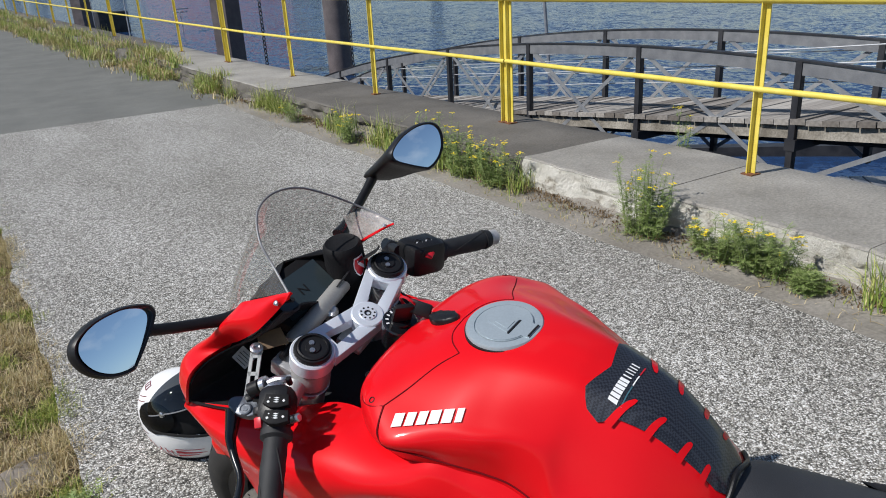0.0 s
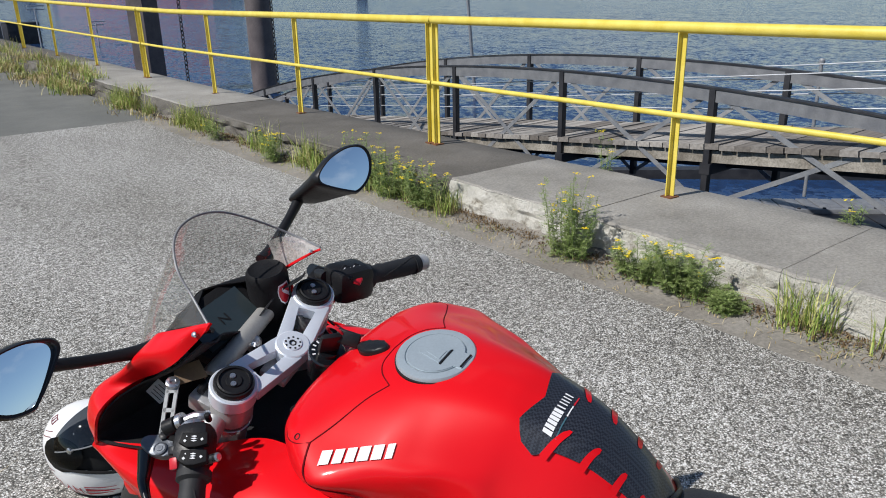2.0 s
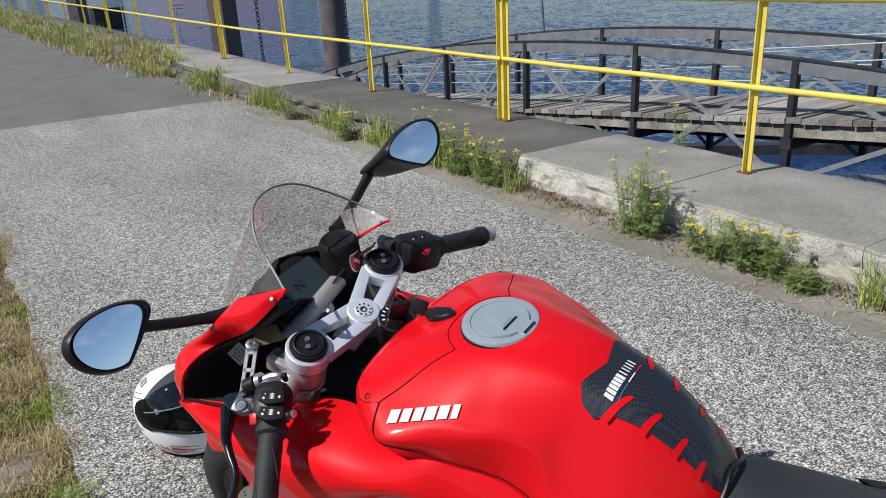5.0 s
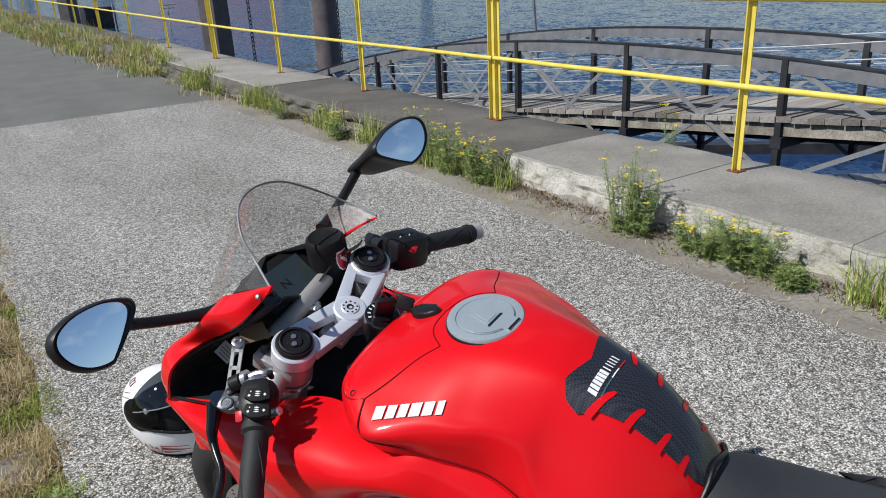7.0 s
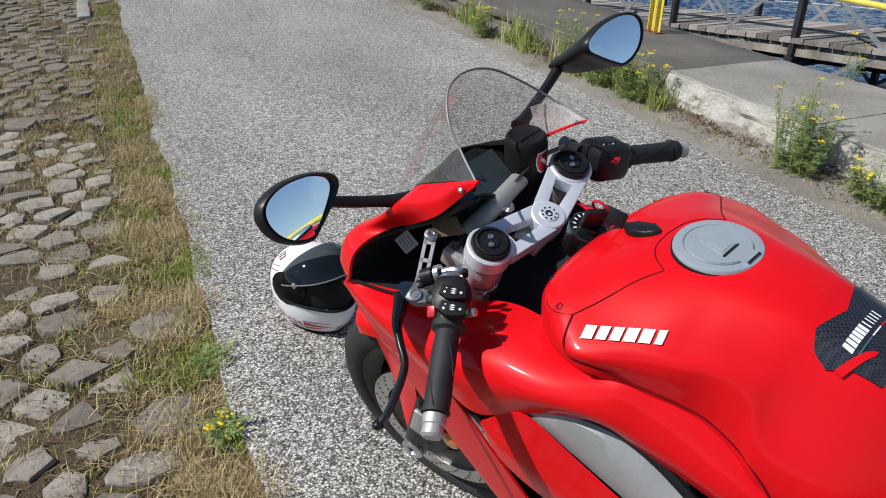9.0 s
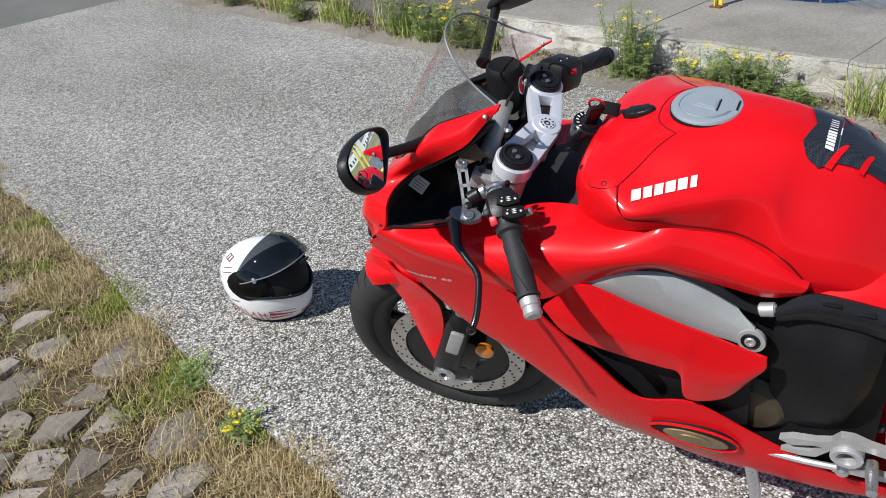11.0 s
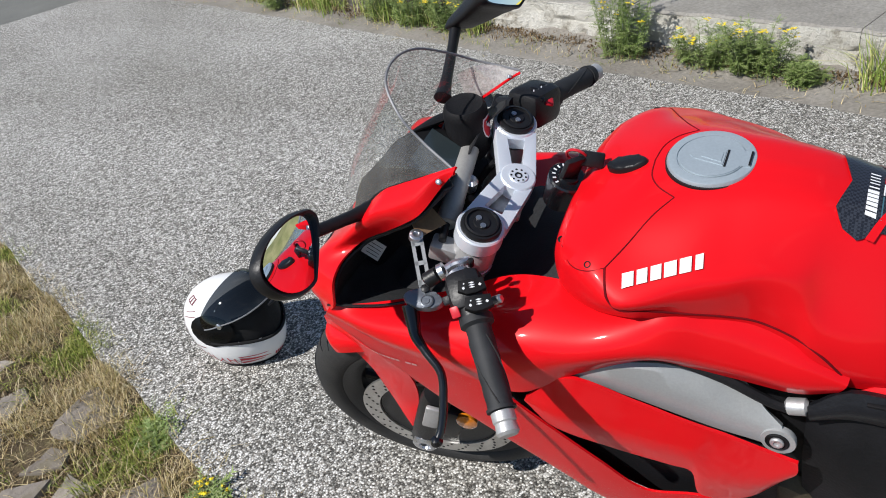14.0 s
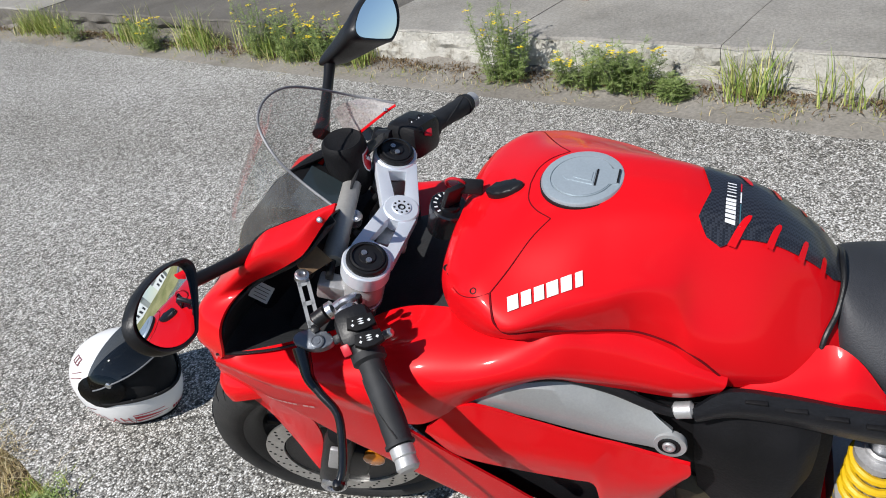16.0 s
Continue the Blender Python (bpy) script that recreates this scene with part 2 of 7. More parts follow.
def part(name, bm, material, parent=None, label="", angle=35):
    """Links a bmesh as one mesh object, under a thing or a part where one is given."""
    ob = new(name, mesh_of(name, bm, material, angle) if isinstance(bm, bmesh.types.BMesh) else bm)
    if parent:
        ob.parent = parent
    return tagged(ob, label)


def thing(name, label, category, group="", kind="", at=None):
    ob = new(name)
    if at is not None:
        ob.matrix_world = at
    return tagged(ob, label, category, group, kind)


def box(bm, lo, hi, bevel=0.0, m=None):
    """An axis-aligned block between two corners, its edges rounded by bevel."""
    lo, hi = Vector(lo), Vector(hi)
    got = bmesh.ops.create_cube(bm, size=1.0, matrix=Matrix.Translation((lo + hi) / 2) @ Matrix.Diagonal((*(hi - lo), 1)))
    vs = got["verts"]
    if bevel:
        es = list({e for v in vs for e in v.link_edges})
        got = bmesh.ops.bevel(bm, geom=es, offset=bevel, segments=2, affect="EDGES", profile=0.5)
        vs = list({v for f in got["faces"] for v in f.verts} | {v for v in vs if v.is_valid})
    if m is not None:
        bmesh.ops.transform(bm, matrix=m, verts=vs)
    return vs


def rings(bm, loops, closed=True, caps=True):
    """Skin between loops of equal length."""
    vv = [[bm.verts.new(p) for p in lp] for lp in loops]
    k = len(vv[0])
    for a, b in zip(vv, vv[1:]):
        for i in range(k if closed else k - 1):
            j = (i + 1) % k
            bm.faces.new((a[i], a[j], b[j], b[i]))
    if caps and closed:
        bm.faces.new(vv[0][::-1])
        bm.faces.new(vv[-1])
    return vv


def frame_at(p, d, hint=Vector((0, 0, 1))):
    d = d.normalized()
    if abs(d.dot(hint)) > 0.98:
        hint = Vector((1, 0, 0))
    s = d.cross(hint).normalized()
    return s, s.cross(d)


def tube(bm, pts, r, seg=12, caps=True, hint=Vector((0, 0, 1))):
    """A round bar through points; r is one radius or one for each point."""
    pts = [Vector(p) for p in pts]
    rr = r if isinstance(r, (list, tuple)) else [r] * len(pts)
    loops = []
    for i, p in enumerate(pts):
        d = pts[min(i + 1, len(pts) - 1)] - pts[max(i - 1, 0)]
        if d.length < 1e-9:
            d = pts[-1] - pts[0]
        s, u = frame_at(p, d, hint)
        loops.append([p + (s * math.cos(a) + u * math.sin(a)) * rr[i] for a in [2 * math.pi * k / seg for k in range(seg)]])
    return rings(bm, loops, True, caps)


def curve(pts, n=8):
    """A smooth line through points."""
    pts = [Vector(p) for p in pts]
    ext = [pts[0] * 2 - pts[1], *pts, pts[-1] * 2 - pts[-2]]
    out = []
    for i in range(1, len(ext) - 2):
        p0, p1, p2, p3 = ext[i - 1:i + 3]
        for k in range(n):
            t = k / n
            out.append(0.5 * (2 * p1 + (p2 - p0) * t + (2 * p0 - 5 * p1 + 4 * p2 - p3) * t * t + (3 * p1 - p0 - 3 * p2 + p3) * t ** 3))
    return out + [pts[-1]]


def lathe(bm, profile, m=None, seg=32, closed=False):
    """Turns (radius, height) pairs about z; m places it."""
    m = m or Matrix()
    loops = [[m @ Vector((r * math.cos(a), r * math.sin(a), z)) for a in [2 * math.pi * k / seg for k in range(seg)]] for r, z in profile]
    if closed:
        loops.append(loops[0])
        vv = rings(bm, loops[:-1], True, False)
        for i in range(seg):
            j = (i + 1) % seg
            bm.faces.new((vv[-1][i], vv[-1][j], vv[0][j], vv[0][i]))
        return vv
    return rings(bm, loops, True, True)


def axis_to(p, d, hint=Vector((0, 0, 1))):
    """A pose at p whose z runs along d."""
    d = Vector(d).normalized()
    s, u = frame_at(Vector(p), d, hint)
    return Matrix.Translation(p) @ Matrix((s, u, d)).transposed().to_4x4()


def slab_poly(bm, outline, z0, z1, m=None, bevel=0.0):
    """A flat plate of the outline (x, y) between two heights."""
    m = m or Matrix()
    a = [bm.verts.new(m @ Vector((x, y, z0))) for x, y in outline]
    b = [bm.verts.new(m @ Vector((x, y, z1))) for x, y in outline]
    n = len(a)
    fs = [bm.faces.new(a[::-1]), bm.faces.new(b)]
    for i in range(n):
        fs.append(bm.faces.new((a[i], a[(i + 1) % n], b[(i + 1) % n], b[i])))
    if bevel:
        bmesh.ops.bevel(bm, geom=list(fs[1].edges), offset=bevel, segments=2, affect="EDGES", profile=0.5)


def sheet(bm, grid, thick=0.0, close_u=False):
    """A skin over a grid of points, with thickness to its back."""
    g = [[Vector(p) for p in row] for row in grid]
    nu, nv = len(g), len(g[0])
    top = [[bm.verts.new(p) for p in row] for row in g]
    for i in range(nu - 1):
        for j in range(nv - 1):
            bm.faces.new((top[i][j], top[i + 1][j], top[i + 1][j + 1], top[i][j + 1]))
    if thick:
        bmesh.ops.recalc_face_normals(bm, faces=bm.faces)
        bm.normal_update()
        bmesh.ops.solidify(bm, geom=list(bm.faces), thickness=thick)


def spline_grid(rows, nu=6, nv=6):
    """A smooth skin through a coarse grid of points."""
    fine = [curve(r, nv) for r in rows]
    cols = [curve(c, nu) for c in zip(*fine)]
    return [list(r) for r in zip(*cols)]


# ---- ground, road, quay ----
CLIMB = 0.02                     # the river's far side stands a little higher to the eye than the quay


def far(x, y, z):
    """The quay and road turn slightly inland and climb beyond the concrete."""
    d = max(0.0, y - 9.3)
    return x - 0.052 * d, y, z + 0.022 * d


def strip_mesh(name, x0, x1, y0, y1, z, nx, ny, material, rough=0.0, freq=3.0, skirt=0.12, label="", wobble0=0.0, wobble1=0.0, bank=0.0):
    """A ground sheet with an uneven surface and turned-down edges."""
    bm = bmesh.new()
    rows = []
    for i in range(nx + 1):
        row = []
        for j in range(ny + 1):
            u, y = i / nx, y0 + (y1 - y0) * j / ny
            xa = x0 + wobble0 * (noise.noise(Vector((y * 1.7, 3.1, 0))) + 0.5 * noise.noise(Vector((y * 6.0, 1.1, 0))))
            xb = x1 + wobble1 * (noise.noise(Vector((y * 1.9, 7.1, 0))) + 0.5 * noise.noise(Vector((y * 7.0, 5.1, 0))))
            x = xa + (xb - xa) * u
            dz = rough * noise.noise(Vector((x * freq, y * freq, 0.3))) if rough else 0
            if bank:
                heap = 0.55 + 0.9 * noise.noise(Vector((y * 0.9, 2.2, 0.0))) + 0.35 * noise.noise(Vector((y * 5.0, x * 5.0, 1.0)))
                dz += bank * max(0.0, heap) * max(0.0, (u - 0.35) / 0.65) ** 1.6
            row.append(far(x, y, z + dz) if -20 < y0 else (x, y, z + dz + CLIMB * y))
        rows.append(row)
    rows = [[(p[0], p[1], p[2] - skirt) for p in rows[0]], *rows, [(p[0], p[1], p[2] - skirt) for p in rows[-1]]]
    sheet(bm, rows)
    return tagged(part(name, bm, material), label, name.replace("_", " "), kind="structure")


strip_mesh("ground", -600, 3.0, -600, 600, -0.5, 4, 4, SOIL, label="bare brown soil with moss and dry grass", skirt=2.0)
strip_mesh("verge", -3.2, -0.40, -6, 26, -0.022, 56, 360, SOIL, 0.02, 5.0, 0.03, "brown mossy soil verge beside the road")
strip_mesh("road", -0.42, 2.21, -14, 8.0, 0.0, 30, 240, AGG, 0.004, 1.3, 0.08, "pale grey exposed aggregate concrete road", 0.045, 0.012)
strip_mesh("asphalt_road", -0.66, 2.42, 8.0, 120, 0.002, 8, 160, ASPHALT, 0.006, 0.8, 0.08, "worn dark grey asphalt road", 0.02, 0.05)
strip_mesh("pavement", 2.2, 2.66, -14, 8.05, -0.004, 14, 520, STRIP, 0.012, 4.0, 0.05, "dirty brown grey mortar gutter along the kerb", bank=0.075)
strip_mesh("water", -2500, 2500, -2500, 2500, -1.75, 4, 4, WATER, label="rippled dark blue river water")


def quay_block(y0, y1, material, label, lip=0.0):
    """A length of the raised quay edge, with a chipped and whitewashed road face."""
    q = thing("quay_edge", label, "quay", kind="structure")
    bm = bmesh.new()
    ny = max(4, int((y1 - y0) * 14))
    rows = []
    for x, z in ((2.585, 0.178), (2.60, 0.19), (2.75, 0.191), (3.0, 0.19), (3.3, 0.188), (3.53, 0.184), (3.55, 0.17), (3.55, -2.6)):
        rows.append([far(x + (0.012 * noise.noise(Vector((y * 5, x, 2))) if x < 2.62 else 0), y,
                      z + lip + 0.006 * noise.noise(Vector((x * 3, y * 3, 5))) + (0.008 * noise.noise(Vector((y * 9, 1, 2))) if x < 2.62 else 0))
                     for y in [y0 + (y1 - y0) * j / ny for j in range(ny + 1)]])
    sheet(bm, rows)
    part("top_slab", bm, material, q)
    bm = bmesh.new()
    ny = max(6, int((y1 - y0) * 30))
    rows = []
    for k in range(9):
        z = 0.182 - 0.24 * k / 8
        row = []
        for j in range(ny + 1):
            y = y0 + (y1 - y0) * j / ny
            gap = max(0.0, noise.noise(Vector((y * 1.1, 0.4, 0.0)))) if 2 < k < 8 else 0
            row.append(far(2.588 - 0.05 * k / 8 + (0.035 * noise.noise(Vector((y * 6, z * 14, 1))) + 0.022 * noise.noise(Vector((y * 19, z * 40, 3)))) * min(1, k / 2) + 0.06 * gap, y, z + lip))
        rows.append(row)
    sheet(bm, rows)
    part("kerb_face", bm, WASH if y0 < 2 else SLABDARK, q)


quay_block(-14, .466, SLAB, "pale worn concrete quay edge slab with grassy kerb foot")
quay_block(.469, 1.635, SLAB, "pale worn concrete quay edge slab with whitewashed kerb face")
quay_block(1.642, 2.745, SLAB, "pale worn concrete quay edge slab with a chipped whitewashed corner")
quay_block(2.752, 7.2, SLABDARK, "dark tarred quay edge slab along the road", -0.004)
quay_block(7.207, 13.5, SLAB, "pale grey concrete quay edge slab along the road")
quay_block(13.507, 60, SLABDARK, "weathered grey brown quay edge slab overgrown with grass")


# ---- yellow railing ----
RX, ZB = 3.256, 0.188


def railing(ys, label):
    """One welded section: angle-iron posts, a thick handrail and a thin middle rail."""
    r = thing("railing", label, "railing", "yellow railing sections")
    for y in ys:
        q = far(RX, y, ZB)
        bm = bmesh.new()
        slab_poly(bm, [(-0.019, -0.019), (0.019, -0.019), (0.019, -0.012), (-0.012, -0.012), (-0.012, 0.019), (-0.019, 0.019)], 0, 0.945, pose(*q, random.uniform(-.4, .4), random.uniform(-.4, .4), 180))
        p = part("post", bm, YELLOW, r)
        bm = bmesh.new()
        slab_poly(bm, [(-0.04, -0.035), (0.04, -0.04), (0.045, 0.04), (-0.035, 0.04)], -0.006, 0.006, pose(*q))
        part("foot_plate", bm, RUST, p)
    a, b = min(ys) - 0.03, max(ys) + 0.03
    bm = bmesh.new()
    line = [far(RX, a + (b - a) * k / 12, ZB + 0.970 + 0.001 * math.sin(k * 1.1 + a)) for k in range(13)]
    tube(bm, [(line[0][0], a - 0.005, line[0][2] - .002), *line, (line[-1][0], b + 0.005, line[-1][2] - .002)], [0.024, *[0.031] * 13, 0.024], 16)
    part("handrail", bm, YELLOW, r)
    bm = bmesh.new()
    tube(bm, [far(RX - 0.012, a + (b - a) * k / 12, ZB + 0.489 + 0.0015 * math.sin(k * 1.7 + 1 + a)) for k in range(13)], 0.017, 12)
    part("middle_rail", bm, YELLOW, r)


railing([-5.15, -2.96, -0.78], "yellow painted steel railing section beyond the parked motorcycle")
railing([-0.70, 1.509, 3.721], "yellow painted steel railing section with scuffed posts")
railing([3.80, 5.99, 8.2, 10.5], "yellow painted steel railing section above the grassy kerb")
railing([10.6, 12.7, 14.9, 17.1], "yellow painted steel railing section farther along the quay")
railing([17.2, 19.35, 21.5, 23.65], "distant yellow painted steel railing section")
railing([23.75, 25.9, 28.1, 30.3], "faded yellow painted steel railing section in tall grass")
railing([30.4, 32.6, 34.8, 37.0], "small distant yellow steel railing section")

# ---- footbridge to the pontoon ----
BX, FX, BS = 5.53, 6.84, 1.77
BY = [4.43 + BS * k for k in range(-2, 7)]
Y0, Y1 = 0.2, 14.6


def deck(y):
    return 0.28 - 0.10 * y


def chord(y):
    return max(0.552 - 0.0145 * (y - 4.1) ** 2, deck(y) + 0.02)


def bar(bm, p, q, w, d):
    """A flat bar from p to q, w high in the truss plane and d deep."""
    p, q = Vector(p), Vector(q)
    a = (q - p).normalized()
    s = Vector((1, 0, 0))
    u = a.cross(s).normalized()
    rings(bm, [[c + s * d / 2 + u * w / 2, c - s * d / 2 + u * w / 2, c - s * d / 2 - u * w / 2, c + s * d / 2 - u * w / 2] for c in (p, q)])


bridge = thing("footbridge", "grey steel truss footbridge with a weathered plank deck over the water", "footbridge")
for x, side, up in ((BX, 1, 0.0), (FX, -1, 0.05)):
    bm = bmesh.new()
    ys = [Y0 + (Y1 - Y0) * k / 40 for k in range(41)]
    rings(bm, [[(x + dx, y, chord(y) + up + dz) for dx, dz in ((-0.022, 0), (0.06, 0), (0.06, -0.014), (-0.022, -0.014))] for y in ys])
    part("top_chord", bm, STEELDARK, bridge)
    bm = bmesh.new()
    rings(bm, [[(x + dx, y, chord(y) + up + dz) for dx, dz in ((-0.012, -0.016), (0.008, -0.016), (0.008, -0.125), (-0.012, -0.125))] for y in ys])
    part("chord_web", bm, STEEL, bridge)
    for k, y in enumerate(BY):
        top = chord(y) + up - 0.015
        if top < deck(y) + 0.12:
            continue
        bm = bmesh.new()
        box(bm, (x - 0.012, y - 0.029, deck(y) - .62), (x + 0.04, y - 0.022, top))
        box(bm, (x - 0.012, y + 0.022, deck(y) - .62), (x + 0.04, y + 0.029, top))
        box(bm, (x - 0.024, y - 0.029, deck(y) - .62), (x - 0.016, y + 0.029, top))
        part("truss_post", bm, STEELDARK, bridge)
        if k + 1 < len(BY):
            y2 = BY[k + 1]
            bm = bmesh.new()
            bar(bm, (x, y + 0.04, deck(y) - .56), (x, y2 - 0.04, chord(y2) + up - 0.06), 0.042, 0.01)
            part("brace", bm, STEELPALE, bridge)
            bm = bmesh.new()
            bar(bm, (x + 0.016, y + 0.04, chord(y) + up - 0.06), (x + 0.016, y2 - 0.04, deck(y2) - .56), 0.042, 0.01)
            part("brace", bm, STEELPALE, bridge)
    for dz in (0.32, 0.47, 0.60):
        bm = bmesh.new()
        tube(bm, [(x + 0.06, y, deck(y) + dz + 0.008 * math.sin(y * 1.8)) for y in [Y0 + (Y1 - 3 - Y0) * k / 14 for k in range(15)]], 0.006, 6)
        part("guard_wire", bm, WIRE, bridge)
for x in (BX + 0.015, FX - 0.13):
    bm = bmesh.new()
    rings(bm, [[(x + dx, y, deck(y) + dz + 0.006 * noise.noise(Vector((y * 2, x, 0)))) for dx, dz in ((0, -0.052), (0.11, -0.052), (0.115, -0.16), (0.0, -0.165))] for y in [Y0 + (Y1 - Y0) * k / 60 for k in range(61)]])
    part("edge_beam", bm, TIMBER, bridge)
for k in range(len(BY)):
    bm = bmesh.new()
    y = BY[k]
    box(bm, (BX - 0.03, y - .05, deck(y) - .27), (FX + 0.03, y + .05, deck(y) - .17))
    part("cross_beam", bm, STEELDARK, bridge)
for x in (BX + 0.30, (BX + FX) / 2, FX - 0.30):
    bm = bmesh.new()
    rings(bm, [[(x + dx, y, deck(y) + dz) for dx, dz in ((-0.04, -0.17), (0.04, -0.17), (0.04, -0.25), (-0.04, -0.25))] for y in (Y0, Y1)])
    part("stringer", bm, STEELDARK, bridge)
plank = []
for v in range(6):
    r = random.Random(v)
    bm = bmesh.new()
    e = [r.uniform(-.005, .005) for _ in range(4)]
    slab_poly(bm, [(-0.68 + e[0], -0.07), (0.66 + e[1], -0.07), (0.66 + e[2], 0.068), (-0.68 + e[3], 0.068)], -0.042, 0.0 + 0.002 * v)
    plank.append(mesh_of("plank", bm, PLANK))
for k in range(98):
    o = part("plank", plank[random.randrange(6)], None, bridge)
    y = Y0 + 0.08 + 0.146 * k
    o.matrix_basis = pose((BX + FX) / 2 + random.uniform(-0.006, 0.006), y, deck(y) + random.uniform(-0.004, 0.004), -5.7, 0, random.uniform(-0.3, 0.3))


# ---- mooring piles and chains ----
def pile(x, y, r, top, seg, turn, label):
    p = thing("mooring_pile", label, "mooring pile", "mooring piles in the river")
    bm = bmesh.new()
    lathe(bm, [(r, -4), (r, -0.4), (r, 1.0), (r, top - 0.05), (r * 0.97, top)], Matrix.Translation((x, y, 0)) @ Matrix.Rotation(radians(turn), 4, "Z"), seg)
    part("shaft", bm, TARPILE, p)
    bm = bmesh.new()
    lathe(bm, [(r * 1.06, top - .4), (r * 1.06, top - .15)], Matrix.Translation((x, y, 0)), max(seg, 12))
    part("collar", bm, TARPILE, p)


def chain(x, y, z0, z1, label):
    c = thing("chain", label, "chain", "hanging chains")
    bm = bmesh.new()
    lp = [(0.045 * math.cos(a), 0, 0.075 * math.sin(a)) for a in [2 * math.pi * k / 12 for k in range(13)]]
    tube(bm, lp, 0.014, 6, False, Vector((0, 1, 0)))
    me = mesh_of("link", bm, STEELDARK)
    k = int((z1 - z0) / 0.115)
    for i in range(k):
        o = part("link", me, None, c)
        o.matrix_basis = pose(x, y, z0 + 0.115 * i, 0, 0, 90 * (i % 2) + 20)


pile(6.75, 21.3, 0.47, 6.0, 6, 12, "dark bitumen-coated steel mooring pile standing in the river")
pile(9.25, 19.2, 0.36, 6.0, 32, 0, "thick round dark steel mooring pile with a pale flank")
pile(6.85, 47.0, 0.58, 7.5, 6, 20, "distant dark steel mooring pile by the quay")
chain(7.35, 20.1, -1.6, 5.0, "rusty black anchor chain hanging beside a pile")
chain(9.35, 18.6, -1.6, 5.0, "black anchor chain hanging against the pile")
bm = bmesh.new()
tube(bm, [(13.15, 14.4, -2.0), (12.75, 14.5, 3.2)], [0.05, 0.04], 10)
tagged(part("marker_pole", bm, STEELPALE), "thin leaning grey steel pole in the water", "pole")


def lamp_mast(x, y, z, h, turn):
    m = thing("signal_post", "thin pale signal post with a flat cross arm in the water", "post", "signal posts in the river", at=pose(x, y, z, 0, 0, turn))
    bm = bmesh.new()
    tube(bm, [(0, 0, -1), (0.02, 0, h)], [.035, .028], 8)
    part("mast", bm, WIRE, m)
    for k in (-1, 1):
        bm = bmesh.new()
        box(bm, (-.3, -.05 + .1 * k, h - .03 - .08 * k), (.42, .05 + .1 * k, h + .02 - .08 * k))
        part("cross_arm", bm, WIRE, m)


lamp_mast(7.3, 37.7, -1.0, 1.9, 0)
lamp_mast(10.2, 39.2, -.97, 1.05, 8)
lamp_mast(7.6, 48.4, -.8, 2.0, -5)
raft = thing("mooring_raft", "dark steel mooring raft with a pale rim by the piles", "raft")
bm = bmesh.new()
box(bm, (6.9, 42.6, -1.3), (8.4, 44.0, .15), .04)
part("hull", bm, STEELDARK, raft)
bm = bmesh.new()
box(bm, (6.86, 42.56, .15), (7.1, 44.04, .22), .02)
part("rim", bm, STEELPALE, raft)
barge = thing("barge", "moored river barge with a salmon red hull and blue strake", "boat")
foot = [(47, 214), (50, 200), (57, 188.5), (73, 175), (84, 182), (80, 195), (60, 216)]
for nm, z0, z1, k, mat in (("hull", 1.0, 5.2, 1.0, HULLRED), ("strake", 5.2, 6.6, 1.008, HULLBLUE), ("deck_house", 6.6, 10.0, 0.6, STEELPALE)):
    bm = bmesh.new()
    cx, cy = 64, 196
    slab_poly(bm, [(cx + (x - cx) * k, cy + (y - cy) * k) for x, y in foot], z0, z1)
    part(nm, bm, mat, barge)
jetty = thing("far_jetty", "long pale landing stage on dark piles across the river", "jetty")
bm = bmesh.new()
slab_poly(bm, [(8, 262), (21, 254), (44, 214), (52, 222), (26, 268)], 5.4, 7.0)
part("deck", bm, STEELPALE, jetty)
for x, y in ((20.5, 253), (26, 243), (41, 214)):
    bm = bmesh.new()
    for d in (-1.4, 0, 1.5):
        lathe(bm, [(.9, -4), (.9, 8.5 + d), (0, 8.6 + d)], Matrix.Translation((x + d, y - .8, 0)), 10)
    part("dolphin", bm, STEELDARK, jetty)
for x, y, h in ((73.3, 162.5, 3.5), (85, 129.7, 3.2)):
    d = thing("dolphin", "cluster of dark mooring posts in mid river", "mooring post", "mooring dolphins")
    for j in (-.7, .1, .8):
        bm = bmesh.new()
        lathe(bm, [(.55, -3), (.5, 1.0 + h + j * .4), (0, 1.1 + h + j * .4)], Matrix.Translation((x + j, y, 0)), 10)
        part("post", bm, STEELDARK, d)


def house(x, y, z, w, d, h, turn, label):
    """A pale house across the river: walls, pitched roof and windows."""
    t = thing("house", label, "house", "houses on the far bank", at=pose(x, y, z, 0, 0, turn))
    b = bmesh.new()
    rings(b, [[(-w / 2, -d / 2, k), (w / 2, -d / 2, k), (w / 2, d / 2, k), (-w / 2, d / 2, k)] for k in (-2.0, h)])
    wall = part("wall", b, WHITEWALL, t)
    b = bmesh.new()
    rings(b, [[(x2, -d / 2 - .4, h - .1), (x2, 0, h + d * .42), (x2, d / 2 + .4, h - .1)] for x2 in (-w / 2 - .4, w / 2 + .4)])
    part("roof", b, ROOFTILE, t)
    for k in range(int(w // 3)):
        b = bmesh.new()
        box(b, (-w / 2 + 1 + 3 * k, -d / 2 - .06, 1.2), (-w / 2 + 2.4 + 3 * k, -d / 2 + .1, 2.9))
        part("window", b, STEELDARK, wall)


